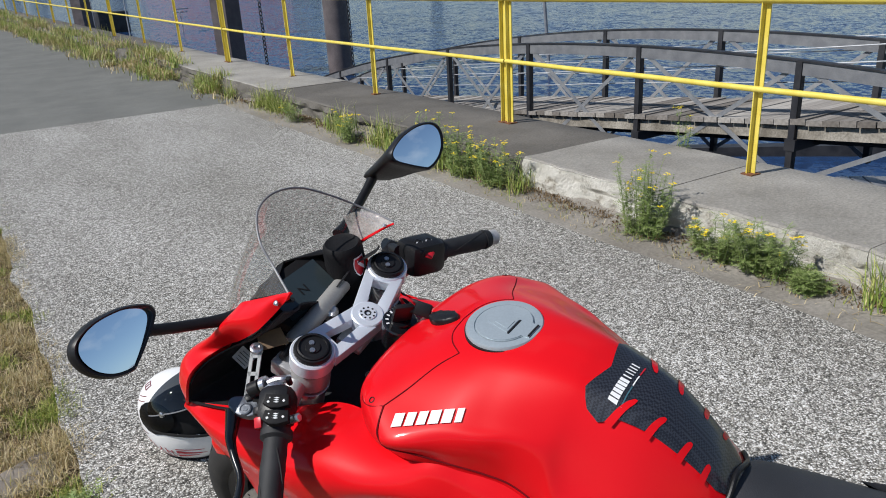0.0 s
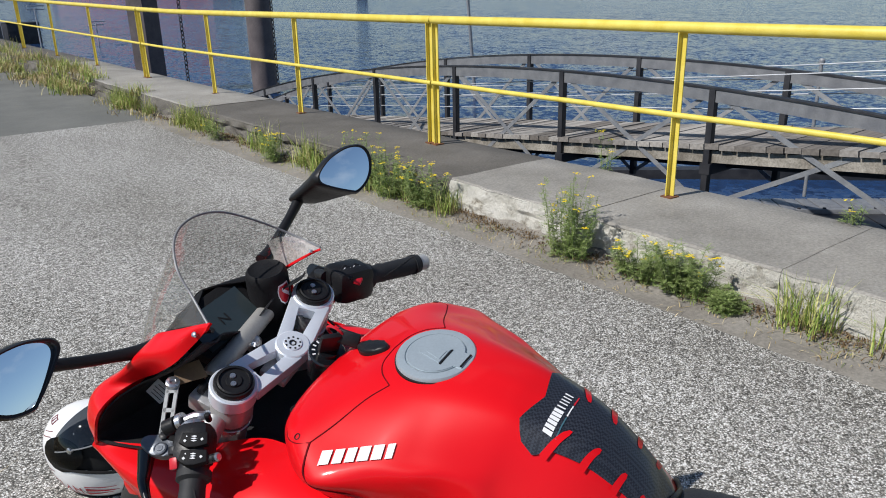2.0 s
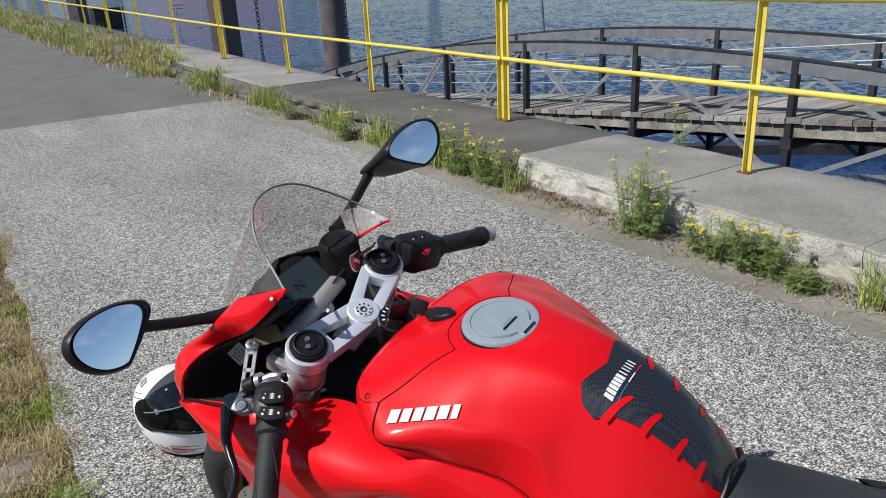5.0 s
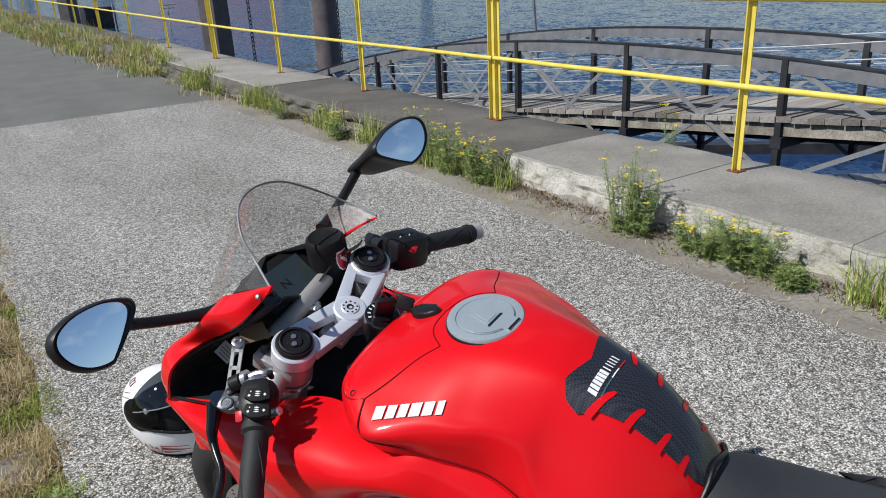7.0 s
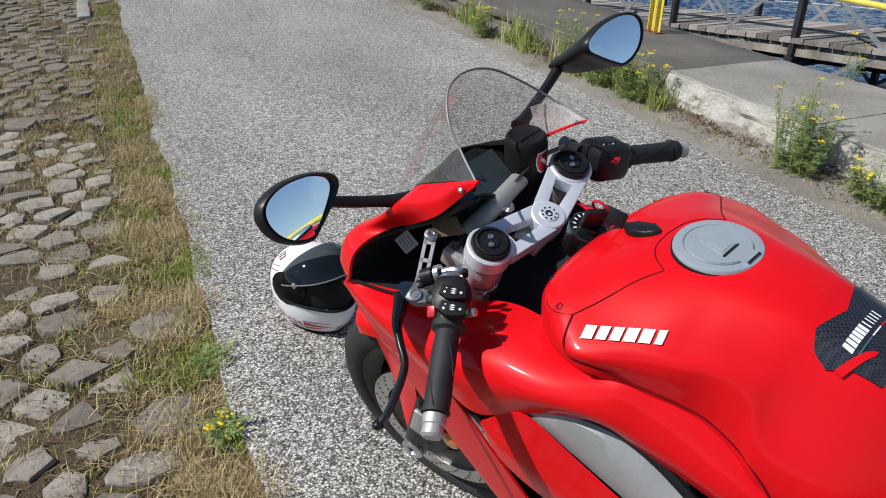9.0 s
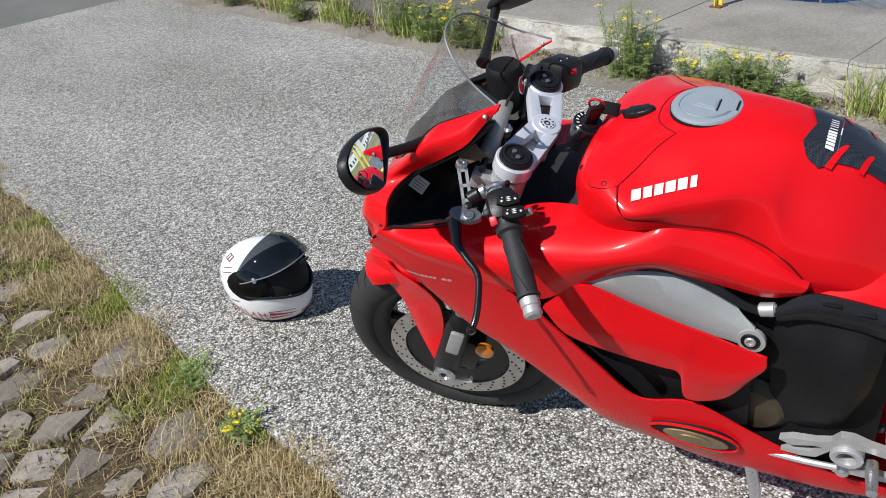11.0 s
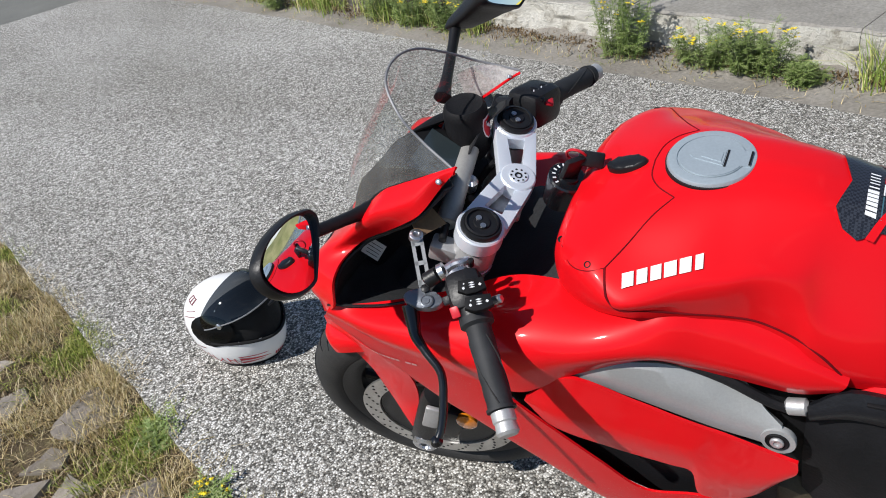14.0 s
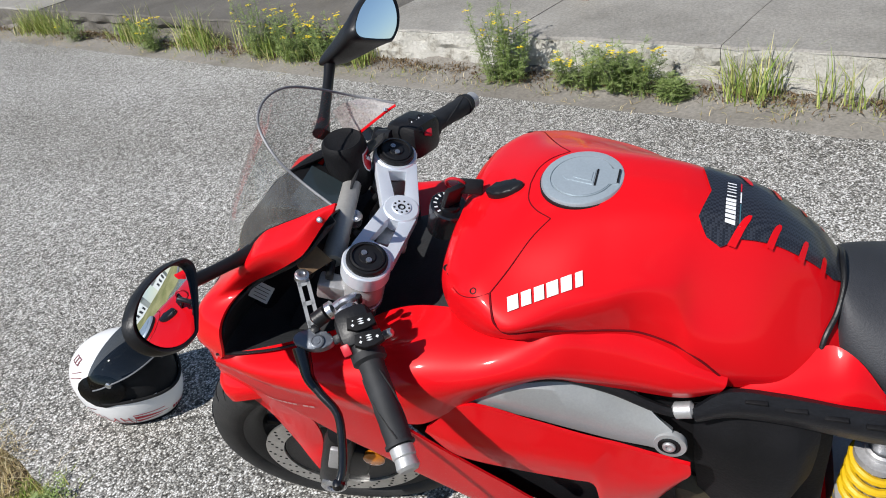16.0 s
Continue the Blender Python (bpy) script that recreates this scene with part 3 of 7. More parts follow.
WHITEWALL = surface("white_render", (0.66, 0.65, 0.62), (0.76, 0.75, 0.72), 0.85, 0, 0.5, 0.05, 8)
ROOFTILE = surface("slate_roof", (0.10, 0.10, 0.11), (0.17, 0.16, 0.16), 0.8, 0, 0.6, 0.1, 8)
BANKGRASS = surface("dry_bank_grass", (0.17, 0.17, 0.055), (0.29, 0.26, 0.11), 0.95, 0, 0.15, 0.2, 3)
dike = thing("far_bank", "low dry grassy river bank across the water", "river bank", kind="structure")
bm = bmesh.new()
rings(bm, [[(x + 5 * noise.noise(Vector((y * .02, 1, 0))), y, z + .5 * noise.noise(Vector((y * .03, x, 2)))) for x, z in ((170, -4), (178, 0.6), (190, 2.6), (260, 3.2), (300, -4))] for y in [-420 + 12 * k for k in range(40)]])
part("slope", bm, BANKGRASS, dike)
for k, (x, y, w, h, tn) in enumerate(((205, -52, 16, 5.5, -80), (212, -78, 11, 4.6, -95), (203, -104, 22, 6.4, -88), (216, -30, 12, 5.0, -84), (208, -140, 14, 5.2, -92), (206, -8, 18, 6.0, -86))):
    house(x, y, 2.6, w, 8, h, tn, "white rendered house with a grey roof on the far bank")
pontoon = thing("pontoon", "low grey plank pontoon with a bolted steel edge on the water", "pontoon")
PON = Matrix.Translation((8.76, 3.37, -1.25)) @ Matrix.Rotation(math.atan2(-.678, .735), 4, "Z")   # x along the pontoon, -y towards the quay
bm = bmesh.new()
box(bm, (-.55, -2.6, -.46), (9, -.02, -.06), 0.02, PON)
part("float", bm, STEELDARK, pontoon)
for k in range(64):
    bm = bmesh.new()
    box(bm, (-.55 + .15 * k, -.50, -.055), (-.415 + .15 * k, 0, .004 * (k % 3)), 0.006, PON)
    part("deck_board", bm, STEEL, pontoon)
bm = bmesh.new()
box(bm, (-.55, -.56, -.10), (9, -.505, .02), 0.004, PON)
edge = part("edge_angle", bm, STEEL, pontoon)
for k in range(30):
    bm = bmesh.new()
    lathe(bm, [(.022, .018), (.022, .036), (0, .038)], PON @ Matrix.Translation((-.4 + .3 * k, -.53, 0)), 6)
    part("bolt", bm, STEELDARK, edge)
for k in range(16):
    bm = bmesh.new()
    box(bm, (-.55 + .6 * k, -2.6, -.058), (.03 + .6 * k, -.58, -.03), 0.006, PON)
    part("deck_panel", bm, STEELDARK, pontoon)
bm = bmesh.new()
tube(bm, [(8.99, 3.31, -1.25), (8.99, 3.335, .40), (8.99, 3.335, .41), (8.99, 3.335, .43), (8.99, 3.335, .47), (8.99, 3.335, .49)], [.022, .022, .022, .038, .038, .02], 12)
part("stanchion", bm, STEELPALE, pontoon, "galvanised rail stanchion with a ball top")
# black beam added on the water in place of the bridge's dark reflection
floating = thing("bridge_reflection_band", "long black band on the river standing in for the footbridge's dark reflection", "fender beam")
bm = bmesh.new()
rings(bm, [[(x, y, -1.85), (x + .26, y + .28, -1.85), (x + .24, y + .26, -1.50), (x + .02, y + .02, -1.48)] for x, y in ((6.9, 8.5), (9.85, 5.84), (12.38, 3.565), (16.0, .3))])
part("beam", bm, STEELDARK, floating)
# ---- motorcycle ----
def paint_mat(name, a, b, dust=0.0):
    """Glossy lacquer with a little orange peel, dust and fine scratches."""
    m, n, l, p = node_mat(name)
    v = coords(n, l)
    col = ramp(n, l, noise_tex(n, l, v, 4.0, 3), (0.3, a), (0.7, b))
    speck = noise_tex(n, l, v, 420.0, 2)
    if dust:
        # road spray dried on along the leading lower edge, thinning out up the panel
        at = n.new("ShaderNodeVectorMath")
        at.operation = "DOT_PRODUCT"
        at.inputs[1].default_value = (0.55, 0.0, -0.83)
        l.new(v, at.inputs[0])
        band = n.new("ShaderNodeMapRange")
        band.inputs["From Min"].default_value, band.inputs["From Max"].default_value = -0.435, -0.33
        l.new(at.outputs["Value"], band.inputs["Value"])
        thick = n.new("ShaderNodeMath")
        thick.operation = "MULTIPLY_ADD"
        thick.inputs[1].default_value, thick.inputs[2].default_value = 0.16, 0.0
        l.new(band.outputs["Result"], thick.inputs[0])
        drops = n.new("ShaderNodeMath")
        drops.operation = "ADD"
        l.new(noise_tex(n, l, v, 520.0, 2, 0.6), drops.inputs[0]), l.new(thick.outputs[0], drops.inputs[1])
        spl = ramp(n, l, drops.outputs[0], (0.685, (0, 0, 0)), (0.705, (dust, dust, dust)))
        film = ramp(n, l, mix(n, l, 0.5, band.outputs["Result"], noise_tex(n, l, v, 11.0, 5, 0.7)), (0.66, (0, 0, 0)), (0.95, (0.12, 0.12, 0.12)))
        col = mix(n, l, film, col, (0.30, 0.15, 0.11))
        col = mix(n, l, spl, col, (0.42, 0.36, 0.29))
    l.new(col, p.inputs["Base Color"])
    p.inputs["Roughness"].default_value, p.inputs["Coat Weight"].default_value, p.inputs["Coat Roughness"].default_value = 0.4, 0.08 if dust else 0.5, 0.04
    p.inputs["Specular IOR Level"].default_value, p.inputs["Coat IOR"].default_value = 0.1, 1.4
    r = n.new("ShaderNodeMapRange")
    r.inputs["To Min"].default_value, r.inputs["To Max"].default_value = 0.03, 0.08
    l.new(noise_tex(n, l, v, 14.0, 5, 0.7), r.inputs["Value"])
    l.new(r.outputs["Result"], p.inputs["Coat Roughness"])
    bump(n, l, p, speck, 0.012, 0.001)
    return m


RED = paint_mat("racing_red_paint", (0.66, 0.004, 0.009), (0.70, 0.006, 0.011))
REDDUSTY = paint_mat("splashed_red_paint", (0.64, 0.004, 0.009), (0.68, 0.006, 0.011), 0.9)
BLACKPL = surface("black_plastic", (0.008, 0.008, 0.009), (0.014, 0.014, 0.016), 0.42, 0, 12, 0.08, 300, spec=0.35)
BLACKMAT = surface("matt_black_plastic", (0.006, 0.006, 0.007), (0.012, 0.012, 0.014), 0.65, 0, 10, 0.15, 260, spec=0.22)
INNERPL = surface("grained_inner_plastic", (0.018, 0.0185, 0.020), (0.030, 0.031, 0.033), 0.6, 0, 9, 0.2, 240, spec=0.3)
GREYPL = surface("dark_grey_plastic", (0.008, 0.0085, 0.011), (0.014, 0.015, 0.019), 0.45, 0, 9, 0.12, 240, spec=0.3)
DARKPL = surface("sooty_side_plastic", (0.004, 0.004, 0.005), (0.009, 0.009, 0.011), 0.68, 0, 7, 0.15, 200, spec=0.25)
GLOSSBLACK = surface("gloss_black_enamel", (0.005, 0.0055, 0.007), (0.008, 0.009, 0.011), 0.22, 0, 20, 0.03, 300, coat=0.3)
RUBBER = surface("tyre_rubber", (0.016, 0.016, 0.017), (0.03, 0.029, 0.028), 0.75, 0, 14, 0.2, 180)
SEAM = surface("shaded_red_joint", (0.11, 0.003, 0.006), (0.17, 0.004, 0.008), 0.9, 0, 20, 0.05, spec=0.15)
GRIPRUB = surface("ribbed_grip_rubber", (0.011, 0.012, 0.014), (0.02, 0.021, 0.024), 0.68, 0, 30, 0.2, 900, dist=0.0006)
ALLOY = surface("satin_machined_alloy", (0.52, 0.53, 0.56), (0.6, 0.61, 0.64), 0.3, 0.9, 15, 0.04, 300)
ALLOYDULL = surface("cast_grey_alloy", (0.42, 0.42, 0.43), (0.5, 0.5, 0.5), 0.45, 0.5, 10, 0.08, 260)
FRAMEGREY = surface("grey_frame_paint", (0.30, 0.312, 0.318), (0.36, 0.37, 0.372), 0.42, 0.15, 6, 0.05, 300)
DISCSTEEL = surface("brake_disc_steel", (0.5, 0.49, 0.47), (0.6, 0.59, 0.57), 0.35, 0.9, 40, 0.1, 300)
CAPGREY = surface("pale_blue_grey_cap", (0.36, 0.42, 0.46), (0.4, 0.46, 0.5), 0.38, 0.35, 14, 0.05, 300)
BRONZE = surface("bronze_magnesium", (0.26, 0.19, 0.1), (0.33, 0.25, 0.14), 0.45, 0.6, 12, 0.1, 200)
# a much darker bronze for the clutch cover
DARKBRONZE = surface("dark_bronze_cover", (0.045, 0.036, 0.022), (0.075, 0.06, 0.036), 0.55, 0.3, 12, 0.15, 200)
SPRING = surface("yellow_spring_enamel", (0.66, 0.41, 0.008), (0.72, 0.46, 0.014), 0.35, 0, 20, 0.04, 300, coat=0.5)
WHITEDEC = surface("white_decal", (0.74, 0.75, 0.77), (0.80, 0.81, 0.83), 0.6, 0, 20, 0.03)
REDPLAS = surface("red_plastic", (0.5, 0.01, 0.02), (0.58, 0.015, 0.03), 0.4, 0, 20, 0.05)
ORANGE = surface("orange_reflector", (0.50, 0.14, 0.008), (0.60, 0.19, 0.012), 0.2, 0, 80, 0.1, coat=1)
VINYL = surface("seat_vinyl", (0.025, 0.026, 0.03), (0.038, 0.04, 0.046), 0.6, 0, 8, 0.15, 500)


def weave_mat():
    """Woven carbon under clear rubber: small dark and paler squares."""
    m, n, l, p = node_mat("carbon_weave_pad")
    ck = n.new("ShaderNodeTexChecker")
    ck.inputs["Scale"].default_value = 330.0
    ck.inputs["Color1"].default_value, ck.inputs["Color2"].default_value = (0.007, 0.008, 0.013, 1), (0.03, 0.034, 0.046, 1)
    l.new(coords(n, l), ck.inputs["Vector"])
    l.new(ck.outputs["Color"], p.inputs["Base Color"])
    p.inputs["Roughness"].default_value, p.inputs["Coat Weight"].default_value, p.inputs["Coat Roughness"].default_value = 0.4, 0.5, 0.12
    bump(n, l, p, ck.outputs["Fac"], 0.2, 0.0004)
    return m


PADMAT = weave_mat()
TEAL = surface("teal_anodised", (0.1, 0.25, 0.3), (0.14, 0.3, 0.36), 0.35, 0.6, 30, 0.03)
PAPER = surface("grey_label_paper", (0.72, 0.72, 0.70), (0.8, 0.8, 0.78), 0.6, 0, 40, 0.1)
SCREENLCD = surface("grey_green_display", (0.028, 0.04, 0.044), (0.04, 0.052, 0.056), 0.2, 0, 5, 0.02, coat=1)
AMBERPL = surface("brown_inner_panel", (0.12, 0.07, 0.035), (0.16, 0.1, 0.05), 0.6, 0, 10, 0.1)

gm, gn, gl, gp = node_mat("mirror_glass")
gp.inputs["Base Color"].default_value, gp.inputs["Metallic"].default_value, gp.inputs["Roughness"].default_value = (0.80, 0.87, 0.96, 1), 1.0, 0.01
MIRROR = gm
def thin_pane(name, tint, edge=0.55, base=0.05, dust=0.0):
    """A thin transparent sheet that gets glossier at a slant."""
    m, n, l, p = node_mat(name)
    n.remove(p)
    tr, gs, mx, lw, pw, ad = (n.new(k) for k in ("ShaderNodeBsdfTransparent", "ShaderNodeBsdfGlossy", "ShaderNodeMixShader", "ShaderNodeLayerWeight", "ShaderNodeMath", "ShaderNodeMath"))
    tr.inputs["Color"].default_value = (*tint, 1)
    gs.inputs["Roughness"].default_value = 0.03
    pw.operation, ad.operation = "POWER", "MULTIPLY_ADD"
    pw.inputs[1].default_value, ad.inputs[1].default_value, ad.inputs[2].default_value = 4.0, edge, base
    lw.inputs["Blend"].default_value = 0.5
    l.new(lw.outputs["Facing"], pw.inputs[0])
    l.new(pw.outputs[0], ad.inputs[0])
    l.new(ad.outputs[0], mx.inputs["Fac"])
    l.new(tr.outputs["BSDF"], mx.inputs[1])
    l.new(gs.outputs["BSDF"], mx.inputs[2])
    last = mx.outputs["Shader"]
    # pale diffuse film: dust, plus milky haze and sheen put into the colour
    if dust:
        df, mz = n.new("ShaderNodeBsdfDiffuse"), n.new("ShaderNodeMixShader")
        df.inputs["Color"].default_value = (0.62, 0.60, 0.56, 1)
        v = coords(n, l)
        fac = ramp(n, l, mix(n, l, 0.35, noise_tex(n, l, v, 14.0, 6, 0.7), noise_tex(n, l, v, 260.0, 3, 0.6)), (0.38, (dust * .45,) * 3), (0.66, (dust * 1.6,) * 3))
        l.new(fac, mz.inputs["Fac"])
        l.new(last, mz.inputs[1]), l.new(df.outputs["BSDF"], mz.inputs[2])
        last = mz.outputs["Shader"]
    l.new(last, n["Material Output"].inputs["Surface"])
    return m


# pink tint and heavy film stand in for a reddish reflection in the glass
FOOTPANE = thin_pane("painted_sheen_pane", (0.80, 0.58, 0.60), 0.7, 0.2, 0.6)
CLEAR = thin_pane("clear_screen", (0.86, 0.87, 0.87), 0.5, 0.04, 0.09)

BIKE = Matrix.Translation((0.1642, 0.05335, 0)) @ Matrix.Rotation(radians(108), 4, "Z") @ Matrix.Rotation(radians(-11.3), 4, "X")
bike = thing("motorcycle", "glossy red sports motorcycle leaning on its side stand on the road", "motorcycle", at=BIKE)
STEM, RAKE = Vector((0, 0, 0.882)), radians(24.5)
AXIS = Vector((-math.sin(RAKE), 0, math.cos(RAKE)))
ST = Matrix.Translation(STEM) @ Matrix.Rotation(radians(9.5), 4, AXIS) @ Matrix.Translation(-STEM)
STW = Matrix.Translation((0, .03, -.010)) @ Matrix.Translation(STEM) @ Matrix.Rotation(radians(13), 4, AXIS) @ Matrix.Translation(-STEM)


def bpart(name, bm, material, parent=None, label="", steer=False, angle=35):
    if steer:
        bmesh.ops.transform(bm, matrix=STW if steer == "wheel" else ST, verts=bm.verts)
    return part(name, bm, material, parent or bike, label, angle)


def both(f):
    for s in (1, -1):
        f(s)


def flip(rows, s):
    return [[(x, y * s, z) for x, y, z in r] for r in rows]


# -- fuel tank: half sections from the crown to the lower edge, front to rear
TANK = [
    (-0.105, [(0, 0.897), (0.05, 0.896), (0.09, 0.891), (0.118, 0.882), (0.132, 0.868), (0.135, 0.845), (0.132, 0.82), (0.125, 0.79)]),
    (-0.125, [(0, 0.909), (0.06, 0.908), (0.1, 0.904), (0.135, 0.896), (0.152, 0.88), (0.156, 0.85), (0.15, 0.82), (0.135, 0.785)]),
    (-0.165, [(0, 0.924), (0.06, 0.922), (0.115, 0.915), (0.155, 0.906), (0.178, 0.89), (0.184, 0.86), (0.172, 0.825), (0.145, 0.785)]),
    (-0.215, [(0, 0.94), (0.055, 0.937), (0.1, 0.926), (0.15, 0.903), (0.190, 0.885), (0.201, 0.872), (0.186, 0.845), (0.165, 0.80)]),
    (-0.28, [(0, 0.95), (0.055, 0.944), (0.095, 0.929), (0.142, 0.902), (0.164, 0.889), (0.172, 0.872), (0.169, 0.845), (0.16, 0.78)]),
    (-0.325, [(0, 0.95), (0.052, 0.944), (0.088, 0.926), (0.128, 0.898), (0.147, 0.888), (0.153, 0.870), (0.152, 0.838), (0.150, 0.77)]),
    (-0.36, [(0, 0.948), (0.048, 0.942), (0.08, 0.924), (0.114, 0.896), (0.130, 0.884), (0.138, 0.862), (0.142, 0.825), (0.145, 0.755)]),
    (-0.4, [(0, 0.941), (0.044, 0.936), (0.07, 0.92), (0.100, 0.89), (0.117, 0.872), (0.132, 0.846), (0.142, 0.81), (0.145, 0.745)]),
    (-0.43, [(0, 0.931), (0.042, 0.927), (0.064, 0.912), (0.088, 0.884), (0.116, 0.844), (0.143, 0.810), (0.150, 0.778), (0.150, 0.735)]),
    (-0.5, [(0, 0.907), (0.034, 0.902), (0.054, 0.886), (0.078, 0.856), (0.106, 0.818), (0.13, 0.782), (0.142, 0.748), (0.136, 0.72)]),
    (-0.56, [(0, 0.858), (0.026, 0.852), (0.046, 0.835), (0.068, 0.806), (0.09, 0.776), (0.11, 0.748), (0.122, 0.725), (0.116, 0.705)]),
    (-0.6, [(0, 0.8), (0.022, 0.795), (0.04, 0.78), (0.06, 0.758), (0.08, 0.738), (0.098, 0.722), (0.104, 0.71), (0.1, 0.7)]),
]
TFINE = [curve([(x, y, z) for y, z in prof], 5) for x, prof in TANK]
TCOL = [curve(c, 6) for c in zip(*TFINE)]          # lines along the tank, crown first


def on_tank(x, y, lift=0.0):
    """The point of the tank's upper skin over (x, y)."""
    best = None
    prof = []
    for c in TCOL:
        for a, b in zip(c, c[1:]):
            if (a.x - x) * (b.x - x) <= 0 and a.x != b.x:
                prof.append(a.lerp(b, (x - a.x) / (b.x - a.x)))
                break
    ay = abs(y)
    for a, b in zip(prof, prof[1:]):
        if a.y <= ay <= b.y and b.y > a.y:
            best = a.lerp(b, (ay - a.y) / (b.y - a.y))
            nrm = Vector((0, -(b.z - a.z), b.y - a.y)).normalized()
            break
    if best is None:
        best, nrm = max(prof, key=lambda p: p.y).copy(), Vector((0, 1, 0))
    best = best + nrm * lift
    return Vector((best.x, best.y if y >= 0 else -best.y, best.z))


bm = bmesh.new()
half = [list(r) for r in zip(*TCOL)]
full = [[Vector((p.x, -p.y, p.z)) for p in r[:0:-1]] + r for r in half]
front = [full[0][0].lerp(p, 1) for p in full[0]]
mid = Vector((-0.10, 0, 0.83))
caps = [[mid + (p - mid) * k + Vector((dx, 0, 0)) for p in full[0]] for k, dx in ((0.55, 0.0), (0.93, 0.004))]
capr = [[Vector((-0.62, 0, 0.735)) + (p - Vector((-0.60, 0, 0.735))) * k for p in full[-1]] for k in (0.9, 0.4)]
sheet(bm, caps + full + capr)
tank = bpart("fuel_tank", bm, RED, label="glossy red sculpted fuel tank", angle=50)


def groove(pts, r=0.0010, name="panel_gap", parent=None, mat=SEAM):
    b = bmesh.new()
    tube(b, curve(pts, 6), r, 6)
    return part(name, b, mat, parent or tank)


both(lambda s: groove([on_tank(-.208, 0 * s), on_tank(-.212, .03 * s), on_tank(-.226, .052 * s), on_tank(-.249, .068 * s)]))
both(lambda s: groove([on_tank(-.249, .068 * s), on_tank(-.228, .095 * s), on_tank(-.205, .135 * s), on_tank(-.187, .166 * s)]))
both(lambda s: groove([on_tank(-.187, .166 * s), on_tank(-.165, .172 * s), on_tank(-.14, .16 * s), on_tank(-.118, .13 * s)], 0.0008))
# cover screws
for x, y in ((-.165, .165), (-.112, .118), (-.165, -.165), (-.112, -.118)):
    bm = bmesh.new()
    lathe(bm, [(0.0046, -0.002), (0.0046, 0.0004), (0.0034, 0.0007), (0.0026, -0.001), (0, -0.001)], axis_to(on_tank(x, y), (0.1, 0.5 if y > 0 else -0.5, 1)), 14)
    part("screw", bm, BLACKMAT, tank)
# filler cap
CAPM = axis_to((-0.279, 0.0, 0.9475), (-0.03, 0.0, 1.0), Vector((0, 1, 0))) @ Matrix.Scale(0.95, 4)
bm = bmesh.new()
lathe(bm, [(0.0575, -0.006), (0.057, 0.001), (0.055, 0.0042), (0.051, 0.0048), (0.044, 0.0048), (0.0435, 0.0030), (0.0425, 0.0030), (0.042, 0.0052), (0.0, 0.0056)], CAPM, 56)
cap = bpart("filler_cap", bm, CAPGREY, label="pale grey round filler cap")
CT = Matrix.Translation((-0.279, 0.0, 0.9475)) @ Matrix.Rotation(radians(-1.7), 4, "Y") @ Matrix.Scale(0.95, 4)
bm = bmesh.new()
disc = [(0.041 * math.cos(a), 0.041 * math.sin(a)) for a in [radians(22 + 316 * k / 40 - 180 + 22 - 22) for k in range(41)]]
slab_poly(bm, disc + [(-0.050, 0.0145), (-0.050, -0.0145)], 0.0046, 0.0064, CT)
flap = part("flap", bm, CAPGREY, cap)
bm = bmesh.new()
slab_poly(bm, [(0.027, 0.003), (0.021, 0.009), (-0.017, 0.019), (-0.017, -0.012), (0.021, -0.002)], 0.0062, 0.0074, CT)
part("flap_ridge", bm, CAPGREY, cap)
bm = bmesh.new()
slab_poly(bm, [(0.012, 0.0055), (-0.014, 0.013), (-0.014, -0.006), (0.012, 0.0005)], 0.0073, 0.0082, CT)
part("flap_inset", bm, CAPGREY, cap)
for x, y0, y1 in ((-0.0195, -0.013, 0.021), (-0.0485, -0.014, 0.014)):
    bm = bmesh.new()
    box(bm, (x - 0.0012, y0, 0.0058), (x + 0.0012, y1, 0.0076), 0, CT)
    part("slot", bm, BLACKMAT, cap)
bm = bmesh.new()
lathe(bm, [(0.0588, -0.008), (0.0588, -0.0012), (0.0568, -0.0004), (0.0568, -0.008)], CAPM, 56, True)
part("rim_gasket", bm, BLACKMAT, cap)


# maker's mark: plain white blocks laid on the near shoulder
SKIN = BVHTree.FromPolygons([v.co for v in tank.data.vertices], [tuple(p.vertices) for p in tank.data.polygons])


def on_skin(p, lift):
    """The nearest point of the tank's skin, lifted off along its normal."""
    q, nrm, _, _ = SKIN.find_nearest(Vector(p))
    if nrm.dot(Vector((0, .5, .9))) < 0:
        nrm = -nrm
    return q + nrm * lift


SEAMLINE = ((-.192, .184, .889), (-.198, .196, .879), (-.212, .198, .866), (-.240, .185, .858), (-.280, .169, .844), (-.325, .152, .831), (-.360, .142, .820), (-.400, .143, .803), (-.430, .148, .786), (-.450, .148, .763), (-.462, .150, .744))
groove([on_tank(-.187, .166), *[on_skin(q, 0) for q in SEAMLINE]], 0.0017)
MARK = [Vector(q) for q in ((-.208, .1672, .8946), (-.2135, .1816, .8844), (-.2965, .1262, .9088), (-.3005, .1410, .8992))]
GLYPH = ((0.0, .145), (.185, .315), (.355, .485), (.52, .67), (.705, .845), (.89, .985))     # widths along the mark
for k, (u0, u1) in enumerate(GLYPH):
    bm = bmesh.new()
    rows = []
    for v in range(11):
        lean = .022 * (1 - v / 5)
        row = []
        for u in range(7):
            t = u0 + (u1 - u0) * u / 6 + lean * .5
            row.append(on_skin(MARK[0].lerp(MARK[2], t).lerp(MARK[1].lerp(MARK[3], t), v / 10), .0022))
        rows.append(row)
    sheet(bm, rows)
    part("mark_block", bm, WHITEDEC, tank, "white decal block" if k == 0 else "")


